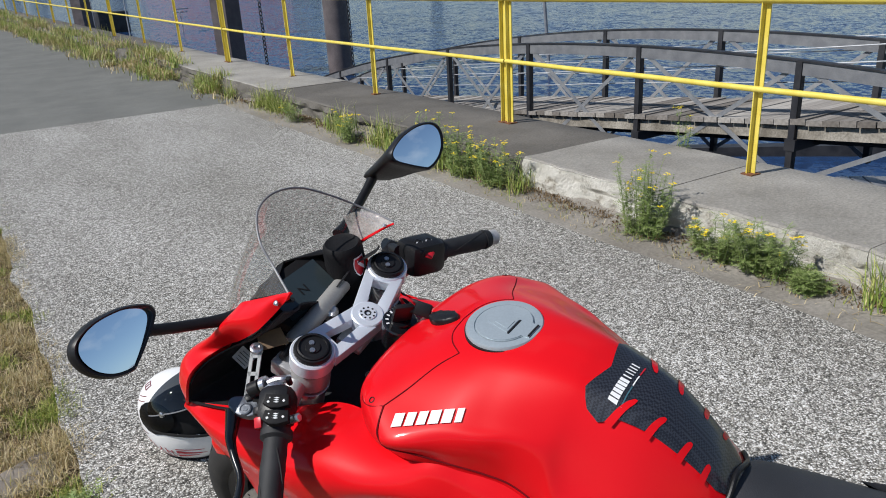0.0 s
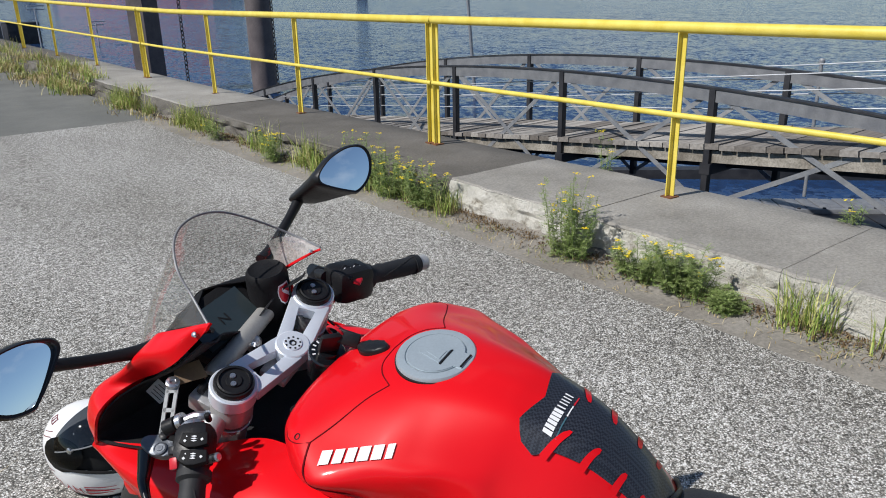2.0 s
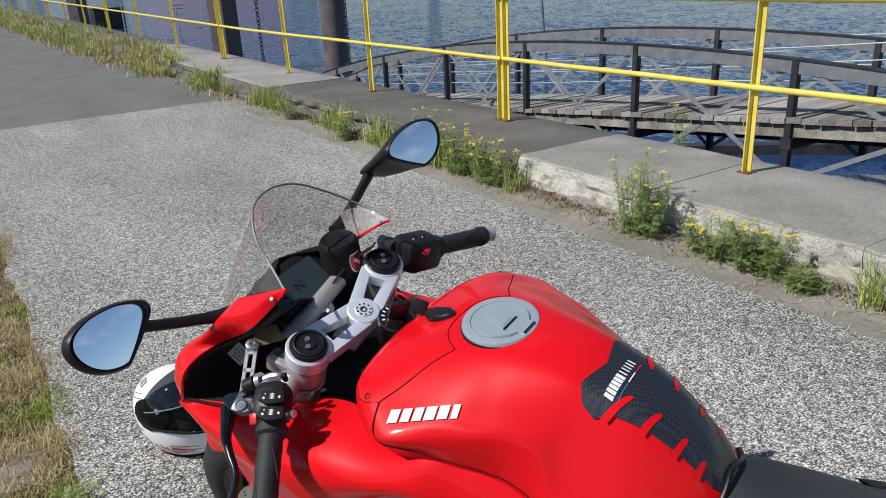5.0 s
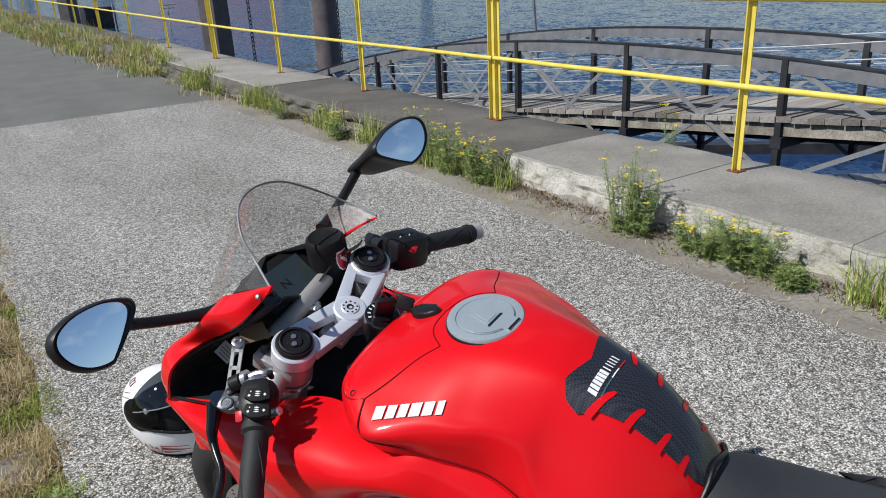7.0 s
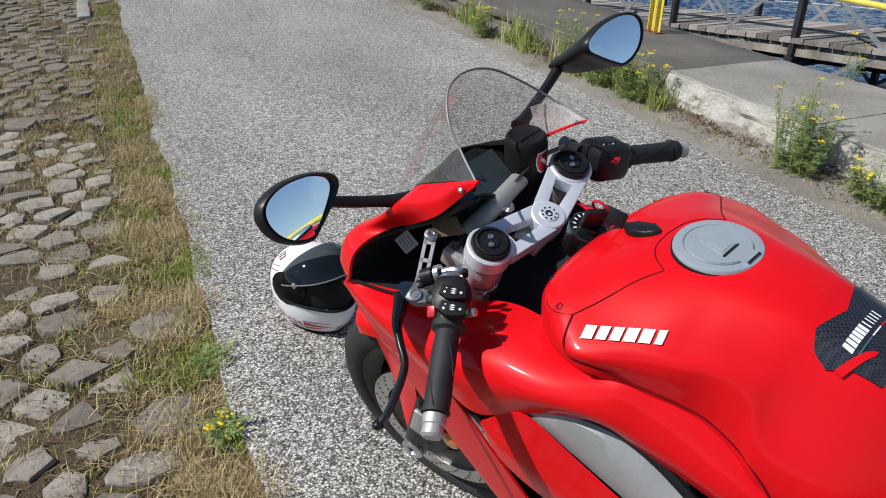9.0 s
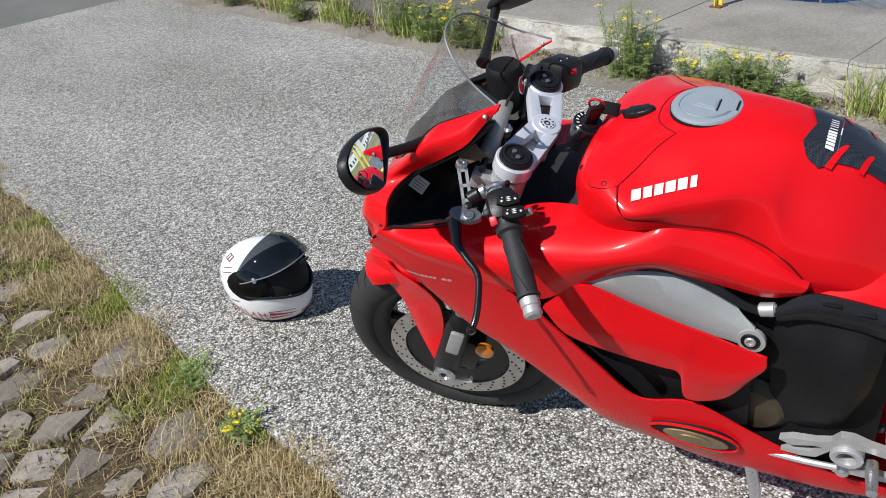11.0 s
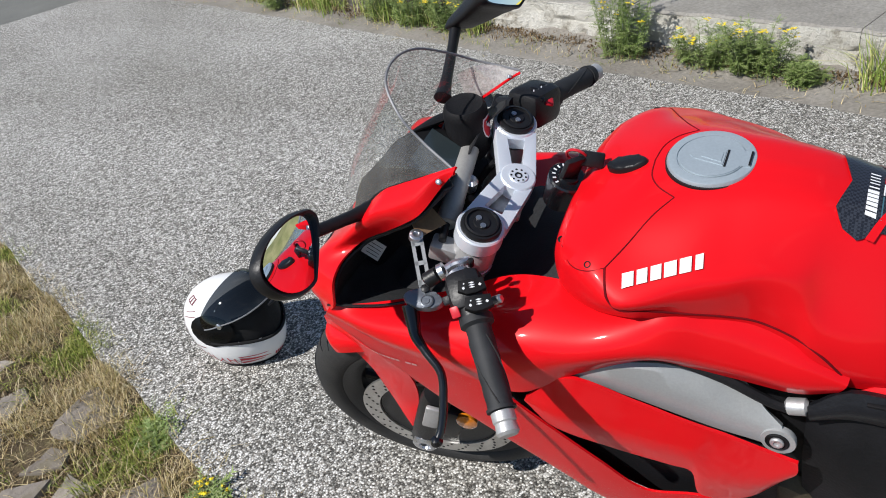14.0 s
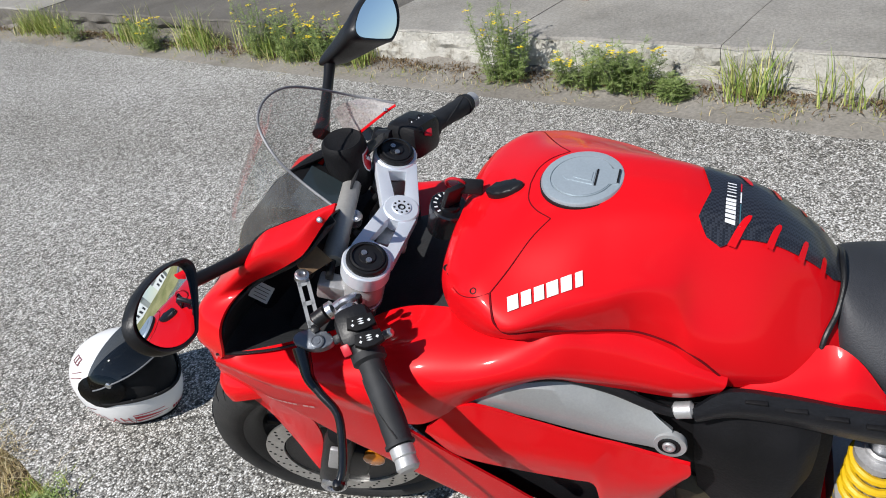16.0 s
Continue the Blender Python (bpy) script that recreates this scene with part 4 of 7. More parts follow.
# rubber tank pad with slashed edges, curling over the back of the tank
def half_pad(x):
    pts = ((-.424, .045), (-.432, .062), (-.450, .067), (-.468, .055), (-.51, .046), (-.55, .039), (-.58, .034), (-.594, .022))
    for (xa, wa), (xb, wb) in zip(pts, pts[1:]):
        if xb <= x <= xa:
            return wa + (wb - wa) * (xa - x) / (xa - xb)
    return 0.02


bm = bmesh.new()
rows = []
for k in range(35):
    x = -.424 - .170 * k / 34
    w = half_pad(x)
    rows.append([on_tank(x - 0.012 * (1 - abs(v) / 6) * max(0, 1 - k / 8), w * v / 6, 0.002) for v in range(-6, 7)])
sheet(bm, rows, -0.0012)
pad = bpart("tank_pad", bm, PADMAT, label="black carbon-weave tank pad with slashed edges")
for x, drift, ln, wd in ((-.462, .020, .036, .0042), (-.504, .012, .029, .0036), (-.540, .007, .023, .0031), (-.566, .003, .018, .0028)):
    for s in (1, -1):
        b = bmesh.new()
        rows = []
        for t in range(7):
            u = t / 6
            yy = half_pad(x) + 0.004 - ln * u
            hw = wd * (1.1 - 0.25 * u) * (0.5 if t == 6 else 1)
            rows.append([on_tank(x - drift * u + v * hw, s * yy, 0.0046) for v in (-1, 0, 1)])
        sheet(b, rows)
        part("pad_slash", b, RED, pad)
for k in range(6):
    b = bmesh.new()
    sheet(b, [[on_tank(-.4535 - 0.0115 * v, 0.045 - (k + u) * 0.0062, 0.0046) for u in (0.08, 0.88)] for v in (0, 1)])
    part("mark_block", b, WHITEDEC, pad)
for k in range(5):
    b = bmesh.new()
    sheet(b, [[on_tank(-.4542 - 0.0105 * v, 0.006 - (k + u) * 0.0058, 0.0046) for u in (0.2, 0.55)] for v in (0, 1)])
    part("mark_block", b, WHITEDEC, pad)
for y0, y1, mt in ((.044, .014, TEAL), (.012, -.006, WHITEDEC), (-.008, -.024, REDPLAS)):
    b = bmesh.new()
    sheet(b, [[on_tank(-.4695 - 0.0015 * v, y0 + (y1 - y0) * u, 0.0046) for u in (0, 0.5, 1)] for v in (0, 1)])
    part("mark_line", b, mt, pad)

# lock cover and ignition
bm = bmesh.new()
slab_poly(bm, [(0.026 * math.cos(a) * (1 + 0.12 * math.cos(2 * a)), 0.015 * math.sin(a)) for a in [2 * math.pi * k / 20 for k in range(20)]], -0.004, 0.009, axis_to(on_tank(-.172, 0.002), (0.25, 0, 1), Vector((0, 1, 0))), 0.004)
bpart("lock_cover", bm, BLACKPL, label="small black oval lock cover")
bm = bmesh.new()
lathe(bm, [(0.023, -0.045), (0.0265, -0.014), (0.028, -0.002), (0.028, 0.004), (0.026, 0.0065), (0.016, 0.0065), (0.015, 0.011), (0.0, 0.011)], axis_to((-0.084, 0.010, 0.899), (-0.5, 0.0, 1)), 28)
ign = bpart("ignition_lock", bm, GLOSSBLACK, label="black ignition lock with a key in it")
bm = bmesh.new()
box(bm, (-0.016, -0.005, 0.008), (0.016, 0.005, 0.044), 0.004, axis_to((-0.084, 0.010, 0.899), (-0.5, 0.0, 1)) @ Matrix.Rotation(radians(35), 4, "Z"))
part("key", bm, BLACKPL, ign)
bm = bmesh.new()
tube(bm, [Vector((-0.098, -0.004, 0.932)) + Vector((0.014 * math.cos(a), 0.005 * math.sin(a), 0.014 * math.sin(a))) for a in [2 * math.pi * k / 20 for k in range(21)]], 0.0022, 6, False)
part("key_ring", bm, REDPLAS, ign, "red key loop")
bm = bmesh.new()
box(bm, (-0.018, -0.004, -0.011), (0.018, 0.004, 0.011), 0.003, pose(-0.118, -0.006, 0.926, 30, -20, 20))
part("key_fob", bm, BLACKPL, ign)
for k in range(7):
    bm = bmesh.new()
    a = radians(-60 + 22 * k)
    box(bm, (-0.0012, -0.0025, 0), (0.0012, 0.0025, 0.0012), 0, axis_to((-0.084, 0.010, 0.899), (-0.5, 0.0, 1)) @ Matrix.Rotation(a, 4, "Z") @ Matrix.Translation((0.0, 0.0212, 0.0058)))
    part("dial_mark", bm, WHITEDEC, ign)

# seat and tail
bm = bmesh.new()
rows = []
for x, w, zt, zb in ((-.588, .066, .812, .72), (-.603, .092, .808, .72), (-.66, .124, .790, .715), (-.75, .14, .784, .73), (-.85, .15, .788, .74), (-.95, .14, .82, .76), (-.99, .12, .84, .77)):
    rows.append([(x, -w, zb), (x, -w * .98, zt - .052), (x, -w * .62, zt - .014), (x, 0, zt), (x, w * .62, zt - .014), (x, w * .98, zt - .052), (x, w, zb)])
sheet(bm, spline_grid(rows, 5, 4), 0.01)
bpart("seat", bm, VINYL, label="dark grey vinyl rider seat", angle=60)
bm = bmesh.new()
tube(bm, curve([(-.566, .108, .735), (-.574, .086, .769), (-.587, .058, .787), (-.593, .03, .809), (-.592, 0, .821), (-.593, -.03, .809), (-.587, -.058, .787), (-.574, -.086, .769), (-.566, -.108, .735)], 6), 0.0036, 10)
bpart("seat_piping", bm, BLACKPL)
bm = bmesh.new()
rows = []
for x, w, zt, zb in ((-.97, .13, .87, .77), (-1.05, .13, .905, .80), (-1.18, .115, .93, .85), (-1.32, .08, .955, .90), (-1.40, .04, .965, .94)):
    rows.append([(x, -w * .7, zb - .01), (x, -w, (zt + zb) / 2), (x, -w * .55, zt), (x, 0, zt + .008), (x, w * .55, zt), (x, w, (zt + zb) / 2), (x, w * .7, zb - .01)])
sheet(bm, spline_grid(rows, 5, 4), 0.006)
bpart("tail_cowl", bm, RED, label="pointed red tail cowl", angle=60)


def tail_side(s):
    b = bmesh.new()
    rows = [[(-.467, .152, .724), (-.475, .148, .728), (-.49, .142, .733)],
            [(-.52, .154, .722), (-.528, .140, .735), (-.535, .120, .748)],
            [(-.572, .152, .716), (-.576, .128, .742), (-.577, .092, .763)],
            [(-.61, .147, .711), (-.611, .132, .736), (-.611, .108, .759)],
            [(-.650, .138, .704), (-.650, .133, .708), (-.649, .128, .712)]]
    sheet(b, spline_grid(flip(rows, s), 5, 4), 0.004)
    bpart("tail_panel", b, RED)


tail_side(1)


# -- fairings
def upper_side(s):
    """The broad upper flank from the air intake to below the tank."""
    b = bmesh.new()
    rows = [
        [(.250, .226, .782), (.262, .228, .768), (.275, .222, .752), (.280, .215, .742)],
        [(.160, .190, .778), (.165, .236, .774), (.172, .243, .755), (.176, .238, .735)],
        [(.060, .150, .785), (.065, .225, .788), (.070, .252, .762), (.072, .246, .722)],
        [(-.020, .120, .802), (-.018, .205, .804), (-.012, .252, .768), (-.012, .246, .702)],
        [(-.090, .120, .812), (-.085, .190, .815), (-.075, .242, .780), (-.068, .240, .694)],
        [(-.170, .130, .812), (-.165, .188, .812), (-.155, .226, .785), (-.140, .218, .732)],
        [(-.250, .168, .842), (-.249, .188, .824), (-.242, .204, .790), (-.230, .188, .756)],
        [(-.312, .148, .832), (-.308, .172, .815), (-.300, .188, .780), (-.290, .180, .750)],
        [(-.366, .132, .815), (-.363, .160, .798), (-.356, .178, .765), (-.346, .171, .734)],
        [(-.421, .136, .784), (-.419, .160, .770), (-.415, .170, .745), (-.410, .164, .720)],
        [(-.466, .145, .752), (-.464, .156, .746), (-.460, .158, .738), (-.456, .157, .730)],
    ]
    if s < 0:
        rows = [[(x, y - .012, z - (.05, .05, .03, 0)[k]) for k, (x, y, z) in enumerate(r)] for r in rows]
    sheet(b, spline_grid(flip(rows, s), 6, 6), 0.004)
    bpart("upper_fairing", b, RED, label="red upper side fairing", angle=50)


both(upper_side)


PALEINK = surface("pale_pink_lettering", (0.62, 0.34, 0.32), (0.68, 0.40, 0.38), 0.6, 0, 20, 0.03)


def lower_side(s):
    """The front flank that runs from the nose down into the belly."""
    b = bmesh.new()
    rows = [
        [(.281, .214, .741), (.310, .200, .712), (.338, .178, .676), (.345, .160, .648)],
        [(.177, .237, .734), (.215, .222, .690), (.240, .204, .650), (.238, .190, .614)],
        [(.073, .245, .721), (.105, .226, .650), (.135, .205, .565), (.138, .188, .510)],
        [(-.011, .243, .694), (.020, .228, .600), (.045, .208, .500), (.050, .188, .456)],
        [(-.085, .236, .610), (-.065, .222, .520), (-.055, .204, .420), (-.062, .182, .355)],
        [(-.150, .225, .525), (-.140, .214, .440), (-.130, .196, .345), (-.130, .168, .280)],
        [(-.215, .212, .445), (-.215, .204, .385), (-.220, .184, .310), (-.225, .150, .235)],
        [(-.310, .200, .455), (-.310, .196, .370), (-.315, .174, .280), (-.320, .135, .195)],
        [(-.420, .186, .388), (-.420, .181, .322), (-.425, .160, .245), (-.430, .115, .170)],
        [(-.540, .168, .315), (-.540, .163, .275), (-.545, .143, .220), (-.550, .10, .165)],
        [(-.640, .150, .285), (-.640, .147, .260), (-.645, .130, .225), (-.650, .095, .185)],
        [(-.720, .125, .265), (-.720, .124, .255), (-.722, .12, .245), (-.725, .11, .225)],
    ]
    sheet(b, spline_grid(flip(rows, s), 6, 6), 0.004)
    lf = bpart("lower_fairing", b, REDDUSTY, label="red lower fairing spattered with dried mud", angle=50)
    # a line of small pale lettering, too fine to read
    skin = BVHTree.FromPolygons([v.co for v in lf.data.vertices], [tuple(f.vertices) for f in lf.data.polygons])
    a0, a1, up = Vector((.2464, .2018, .6470)), Vector((.1150, .2312, .6790)), Vector((-.003, .003, .0085))
    for k, (u0, u1) in enumerate(((0, .075), (.09, .17), (.185, .26), (.275, .30), (.32, .40), (.415, .49), (.505, .57), (.585, .655), (.76, .85), (.87, .95))):
        b = bmesh.new()
        rows = []
        for w in (0, .5, 1):
            row = []
            for u in (u0, (u0 + u1) / 2, u1):
                q = a0.lerp(a1, u) + up * w
                q, _, _, _ = skin.ray_cast(Vector((q.x, .4 * s, q.z)), Vector((0, -s, 0)))
                row.append(q + Vector((0, .0016 * s, .0006)))
            rows.append(row)
        sheet(b, rows)
        part("letter_bar", b, PALEINK, lf)


both(lower_side)
# oval cutout in the flank with the bronze cover behind it
OVM = axis_to((-.311, .1945, .350), (-.06, .97, -.22), Vector((-.12, 0, 1)))
ELL = [(math.cos(2 * math.pi * k / 32), math.sin(2 * math.pi * k / 32)) for k in range(32)]
bm = bmesh.new()
slab_poly(bm, [(.080 * x, .040 * y * (1 - .18 * x)) for x, y in ELL], -.012, .003, OVM, 0.002)
oval = bpart("fairing_cutout", bm, BLACKMAT)
bm = bmesh.new()
slab_poly(bm, [(-.004 + .060 * x, -.005 + .027 * y) for x, y in ELL], 0, .0058, OVM, 0.0025)
part("engine_cover", bm, BRONZE, oval, "dull bronze engine cover")
bm = bmesh.new()
slab_poly(bm, [(-.004 + .030 * x, -.001 + .011 * y) for x, y in ELL], .005, .0085, OVM, 0.002)
part("cover_boss", bm, BRONZE, oval)
bm = bmesh.new()
tube(bm, [OVM @ Vector((.081 * x, .041 * y * (1 - .18 * x), .003)) for x, y in ELL + ELL[:1]], .0028, 6, False)
part("cutout_lip", bm, REDDUSTY, oval)
bm = bmesh.new()
rows = [[(x, -w, z), (x, -w * .5, z - .03), (x, 0, z - .04), (x, w * .5, z - .03), (x, w, z)] for x, w, z in ((-.2, .15, .25), (-.32, .135, .2), (-.43, .115, .172), (-.55, .1, .166), (-.65, .095, .188))]
sheet(bm, spline_grid(rows, 4, 4), 0.004)
bpart("belly_pan", bm, RED)


def mid_panel(s):
    """The red blade between the slot and the grey frame plate."""
    b = bmesh.new()
    rows = [
        [(-.066, .238, .676), (-.064, .238, .672), (-.062, .238, .668)],
        [(-.130, .224, .729), (-.115, .238, .655), (-.100, .236, .610)],
        [(-.220, .216, .696), (-.198, .230, .630), (-.180, .226, .577)],
        [(-.280, .213, .674), (-.268, .224, .615), (-.258, .220, .562)],
        [(-.312, .210, .662), (-.296, .222, .605), (-.291, .217, .552)],
        [(-.335, .208, .654), (-.316, .220, .565), (-.301, .211, .480)],
        [(-.395, .205, .632), (-.380, .213, .565), (-.362, .205, .498)],
        [(-.424, .206, .626), (-.424, .207, .602), (-.408, .203, .568)],
    ]
    sheet(b, spline_grid(flip(rows, s), 6, 6), 0.006)
    bpart("mid_fairing", b, RED, label="red blade-shaped side panel", angle=50)
    b = bmesh.new()
    rows = [[(.0, .19, .60), (.0, .215, .71)], [(-.05, .19, .52), (-.05, .212, .70)], [(-.12, .185, .44), (-.12, .20, .68)], [(-.2, .175, .38), (-.2, .19, .62)], [(-.30, .172, .36), (-.30, .185, .58)], [(-.40, .175, .40), (-.40, .18, .58)]]
    sheet(b, spline_grid(flip(rows, s), 4, 3), 0.004)
    bpart("slot_liner", b, DARKPL)


both(mid_panel)


def frame_plate(s):
    b = bmesh.new()
    rows = [
        [(-.120, .214, .728), (-.122, .214, .726), (-.125, .214, .722), (-.130, .213, .716)],
        [(-.185, .196, .752), (-.187, .203, .745), (-.192, .206, .722), (-.200, .203, .690)],
        [(-.245, .166, .757), (-.245, .190, .741), (-.255, .198, .710), (-.265, .197, .664)],
        [(-.305, .156, .742), (-.298, .184, .716), (-.312, .191, .690), (-.325, .192, .642)],
        [(-.350, .156, .712), (-.336, .181, .688), (-.355, .187, .660), (-.370, .188, .630)],
        [(-.375, .168, .682), (-.366, .182, .668), (-.385, .186, .646), (-.392, .187, .622)],
        [(-.400, .180, .664), (-.399, .184, .656), (-.415, .185, .642), (-.410, .186, .622)],
    ]
    sheet(b, spline_grid(flip(rows, s), 5, 1), 0.01)
    fp = bpart("frame_plate", b, FRAMEGREY, label="satin grey cast frame plate")
    b = bmesh.new()
    lathe(b, [(0.0, -0.010), (0.0215, -0.010), (0.0225, -0.003), (0.0215, 0.0), (0.0, 0.0)], axis_to((-.397, .189 * s, .640), (0, s, .15)), 28)
    part("bolt_lug", b, FRAMEGREY, fp)
    b = bmesh.new()
    lathe(b, [(0.0150, -0.004), (0.0150, 0.0010), (0.0135, 0.0022), (0.0120, 0.0010), (0.0, 0.0010)], axis_to((-.396, .189 * s, .640), (0, s, .15)), 24)
    part("bolt_recess", b, BLACKMAT, fp)
    b = bmesh.new()
    lathe(b, [(0.0088, -0.004), (0.0088, 0.0030), (0.0075, 0.0045), (0.0045, 0.0045), (0.004, 0.0020), (0.0, 0.0020)], axis_to((-.396, .189 * s, .640), (0, s, .15)), 24)
    part("frame_bolt", b, ALLOYDULL, fp)
    b = bmesh.new()
    tube(b, curve([(-.20, .190 * s, .757), (-.26, .178 * s, .757), (-.32, .172 * s, .735), (-.38, .17 * s, .70), (-.41, .168 * s, .69)], 5), 0.007, 8)
    part("frame_edge", b, BLACKMAT, fp)
    b = bmesh.new()
    tube(b, [(-.402, .166 * s, .692), (-.404, .166 * s, .693), (-.424, .166 * s, .699), (-.426, .166 * s, .699)], [.008, .0115, .0115, .008], 14)
    part("spacer", b, ALLOYDULL, fp)


both(frame_plate)


def subframe(s):
    b = bmesh.new()
    rows = [
        [(-.425, .172, .708), (-.428, .178, .695), (-.43, .172, .68)],
        [(-.468, .160, .738), (-.475, .172, .715), (-.475, .165, .690)],
        [(-.540, .157, .734), (-.545, .168, .71), (-.545, .16, .680)],
        [(-.660, .152, .716), (-.665, .165, .69), (-.665, .155, .655)],
        [(-.82, .14, .73), (-.82, .15, .70), (-.82, .14, .66)],
        [(-1.0, .12, .78), (-1.0, .13, .75), (-1.0, .12, .72)],
    ]
    sheet(b, spline_grid(flip(rows, s), 4, 4), 0.012)
    sf = bpart("subframe", b, GREYPL, label="dark grey seat subframe")
    for k in range(4):
        b = bmesh.new()
        box(b, (-.500 - .045 * k - .013, .1655 * s - .004, .728 - .008 * k), (-.500 - .045 * k + .013, .1655 * s + .0025, .7315 - .008 * k), 0.001)
        part("vent_slot", b, BLACKMAT, sf)


subframe(1)

bm = bmesh.new()
rows = [[(x, y, z - (0.5 * y * y if y > 0 else 0.8 * y * y)) for y in (-.19, -.1, 0, .06, .125)] for x, z in ((-.13, .80), (-.06, .78), (.04, .76), (.12, .74), (.2, .74))]
sheet(bm, spline_grid(rows, 3, 3), 0.004)
bpart("inner_tray", bm, INNERPL, label="black tray behind the steering head")
# engine, covers and lower running gear
bm = bmesh.new()
rows = [[(x, -w, zb), (x, -w, (zt + zb) / 2), (x, -w * .9, zt), (x, 0, zt + .01), (x, w * .9, zt), (x, w, (zt + zb) / 2), (x, w, zb), (x, 0, zb - .02)] for x, w, zt, zb in ((-.05, .09, .74, .5), (-.16, .12, .76, .36), (-.34, .14, .73, .25), (-.52, .14, .69, .25), (-.60, .12, .66, .32))]
for r in rows:
    r.append(r[0])
sheet(bm, spline_grid(rows, 3, 2))
bpart("engine", bm, DARKPL, label="black engine block in shade behind the fairing")
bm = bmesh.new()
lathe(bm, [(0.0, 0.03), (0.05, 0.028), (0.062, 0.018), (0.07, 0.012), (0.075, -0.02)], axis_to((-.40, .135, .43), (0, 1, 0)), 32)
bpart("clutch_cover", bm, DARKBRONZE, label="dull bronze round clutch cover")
bm = bmesh.new()
lathe(bm, [(0.0, 0.012), (0.03, 0.012), (0.05, 0.008), (0.056, 0.0), (0.056, -0.02)], axis_to((-.318, .172, .322), (0.1, 1, -0.15)), 32)
bpart("alternator_cover", bm, BRONZE)
bm = bmesh.new()
rows = [
    [(-.432, .150, .43), (-.428, .158, .52), (-.425, .160, .60), (-.425, .150, .69)],
    [(-.47, .158, .42), (-.465, .170, .51), (-.46, .172, .61), (-.46, .150, .69)],
    [(-.505, .150, .41), (-.505, .180, .50), (-.505, .180, .60), (-.505, .150, .69)],
    [(-.54, .145, .42), (-.545, .178, .52), (-.55, .178, .62), (-.55, .150, .68)],
    [(-.565, .120, .45), (-.575, .150, .55), (-.58, .150, .63), (-.58, .130, .68)],
]
sheet(bm, spline_grid(rows, 5, 5), 0.006)
bpart("side_cover", bm, DARKPL, label="smooth dark grey plastic side cover")
bm = bmesh.new()
for k in range(24):
    box(bm, (-.47 - .0135 * k - .0055, .105, .432 - .0035 * k), (-.47 - .0135 * k + .0055, .119, .444 - .0035 * k), 0.002)
bpart("drive_chain", bm, STEELDARK)
FRM = Matrix(((1, 0, 0, 0), (0, 0, 1, .176), (0, 1, 0, 0), (0, 0, 0, 1)))      # plates that stand along the flank
bm = bmesh.new()
slab_poly(bm, [(-.455, .394), (-.476, .407), (-.512, .414), (-.535, .424), (-.547, .444), (-.566, .447), (-.592, .438), (-.640, .430), (-.690, .432), (-.690, .420), (-.640, .414), (-.590, .421), (-.566, .420), (-.552, .408), (-.536, .400), (-.512, .402), (-.476, .386)], -.007, .007, FRM)
heel = bpart("footrest_bracket", bm, ALLOYDULL, label="cast silver footrest bracket")
bm = bmesh.new()
slab_poly(bm, [(-.459, .361), (-.490, .360), (-.516, .367), (-.538, .398), (-.530, .404), (-.508, .380), (-.470, .372)], -.005, .005, FRM)
part("brace", bm, ALLOYDULL, heel)
bm = bmesh.new()
slab_poly(bm, [(-.545, .340), (-.556, .336), (-.575, .345), (-.628, .350), (-.690, .352), (-.690, .366), (-.626, .364), (-.580, .366), (-.570, .378), (-.560, .372)], -.006, .006, FRM)
part("heel_plate", bm, ALLOYDULL, heel)
bm = bmesh.new()
lathe(bm, [(.014, -.012), (.026, -.012), (.026, .010), (.023, .013), (.016, .012), (.014, .006)], axis_to((-.562, .178, .396), (0, 1, 0)), 28, True)
part("boss", bm, ALLOYDULL, heel)
bm = bmesh.new()
lathe(bm, [(.010, -.01), (.010, .012), (.006, .015), (0, .015)], axis_to((-.560, .178, .352), (0, 1, 0)), 20)
part("bracket_bolt", bm, ALLOY, heel)
bm = bmesh.new()
tube(bm, [(-.60, .176, .385), (-.605, .240, .392)], [0.011, 0.009], 12)
part("footpeg", bm, ALLOY, heel)
bm = bmesh.new()
tube(bm, curve([(-.44, .175, .335), (-.50, .18, .345), (-.56, .178, .35)], 4), 0.006, 8)
part("gear_lever", bm, ALLOYDULL, heel)
bm = bmesh.new()
tube(bm, [(-.40, .13, .27), (-.44, .20, .13), (-.47, .268, -.052)], [0.013, 0.011, 0.011], 12)
stand = bpart("side_stand", bm, ALLOY, label="bare alloy side stand on the ground")
bm = bmesh.new()
box(bm, (-.035, -.022, -.005), (.035, .022, .004), 0.003, pose(-.472, .275, -.054, -11.3, 0, 20))
part("stand_foot", bm, ALLOYDULL, stand)
# rear shock
bm = bmesh.new()
tube(bm, [(-.652, .105, .36), (-.667, .10, .60)], 0.016, 14)
shock = bpart("rear_shock", bm, ALLOY, label="rear shock absorber with a yellow coil spring")
bm = bmesh.new()
a0, a1 = Vector((-.655, .104, .37)), Vector((-.665, .101, .550))
s_, u_ = frame_at(a0, a1 - a0)
tube(bm, [a0.lerp(a1, t / 130) + (s_ * math.cos(t * 0.33) + u_ * math.sin(t * 0.33)) * 0.033 for t in range(131)], 0.0062, 8)
part("spring", bm, SPRING, shock)
for t, r in ((0.0, .038), (1.0, .034), (1.05, .022)):
    bm = bmesh.new()
    p = a0.lerp(a1, t)
    lathe(bm, [(r, -.006), (r, .006), (.018, .008), (.018, -.008)], axis_to(p, a1 - a0), 28, True)
    part("spring_collar", bm, ALLOYDULL, shock)
bm = bmesh.new()
rows = [[(x, y0, zb), (x, y1, zb), (x, y1, zt), (x, y0, zt)] for x, y0, y1, zb, zt in ((-.62, -.12, .12, .34, .44), (-.75, -.10, .12, .36, .45))]
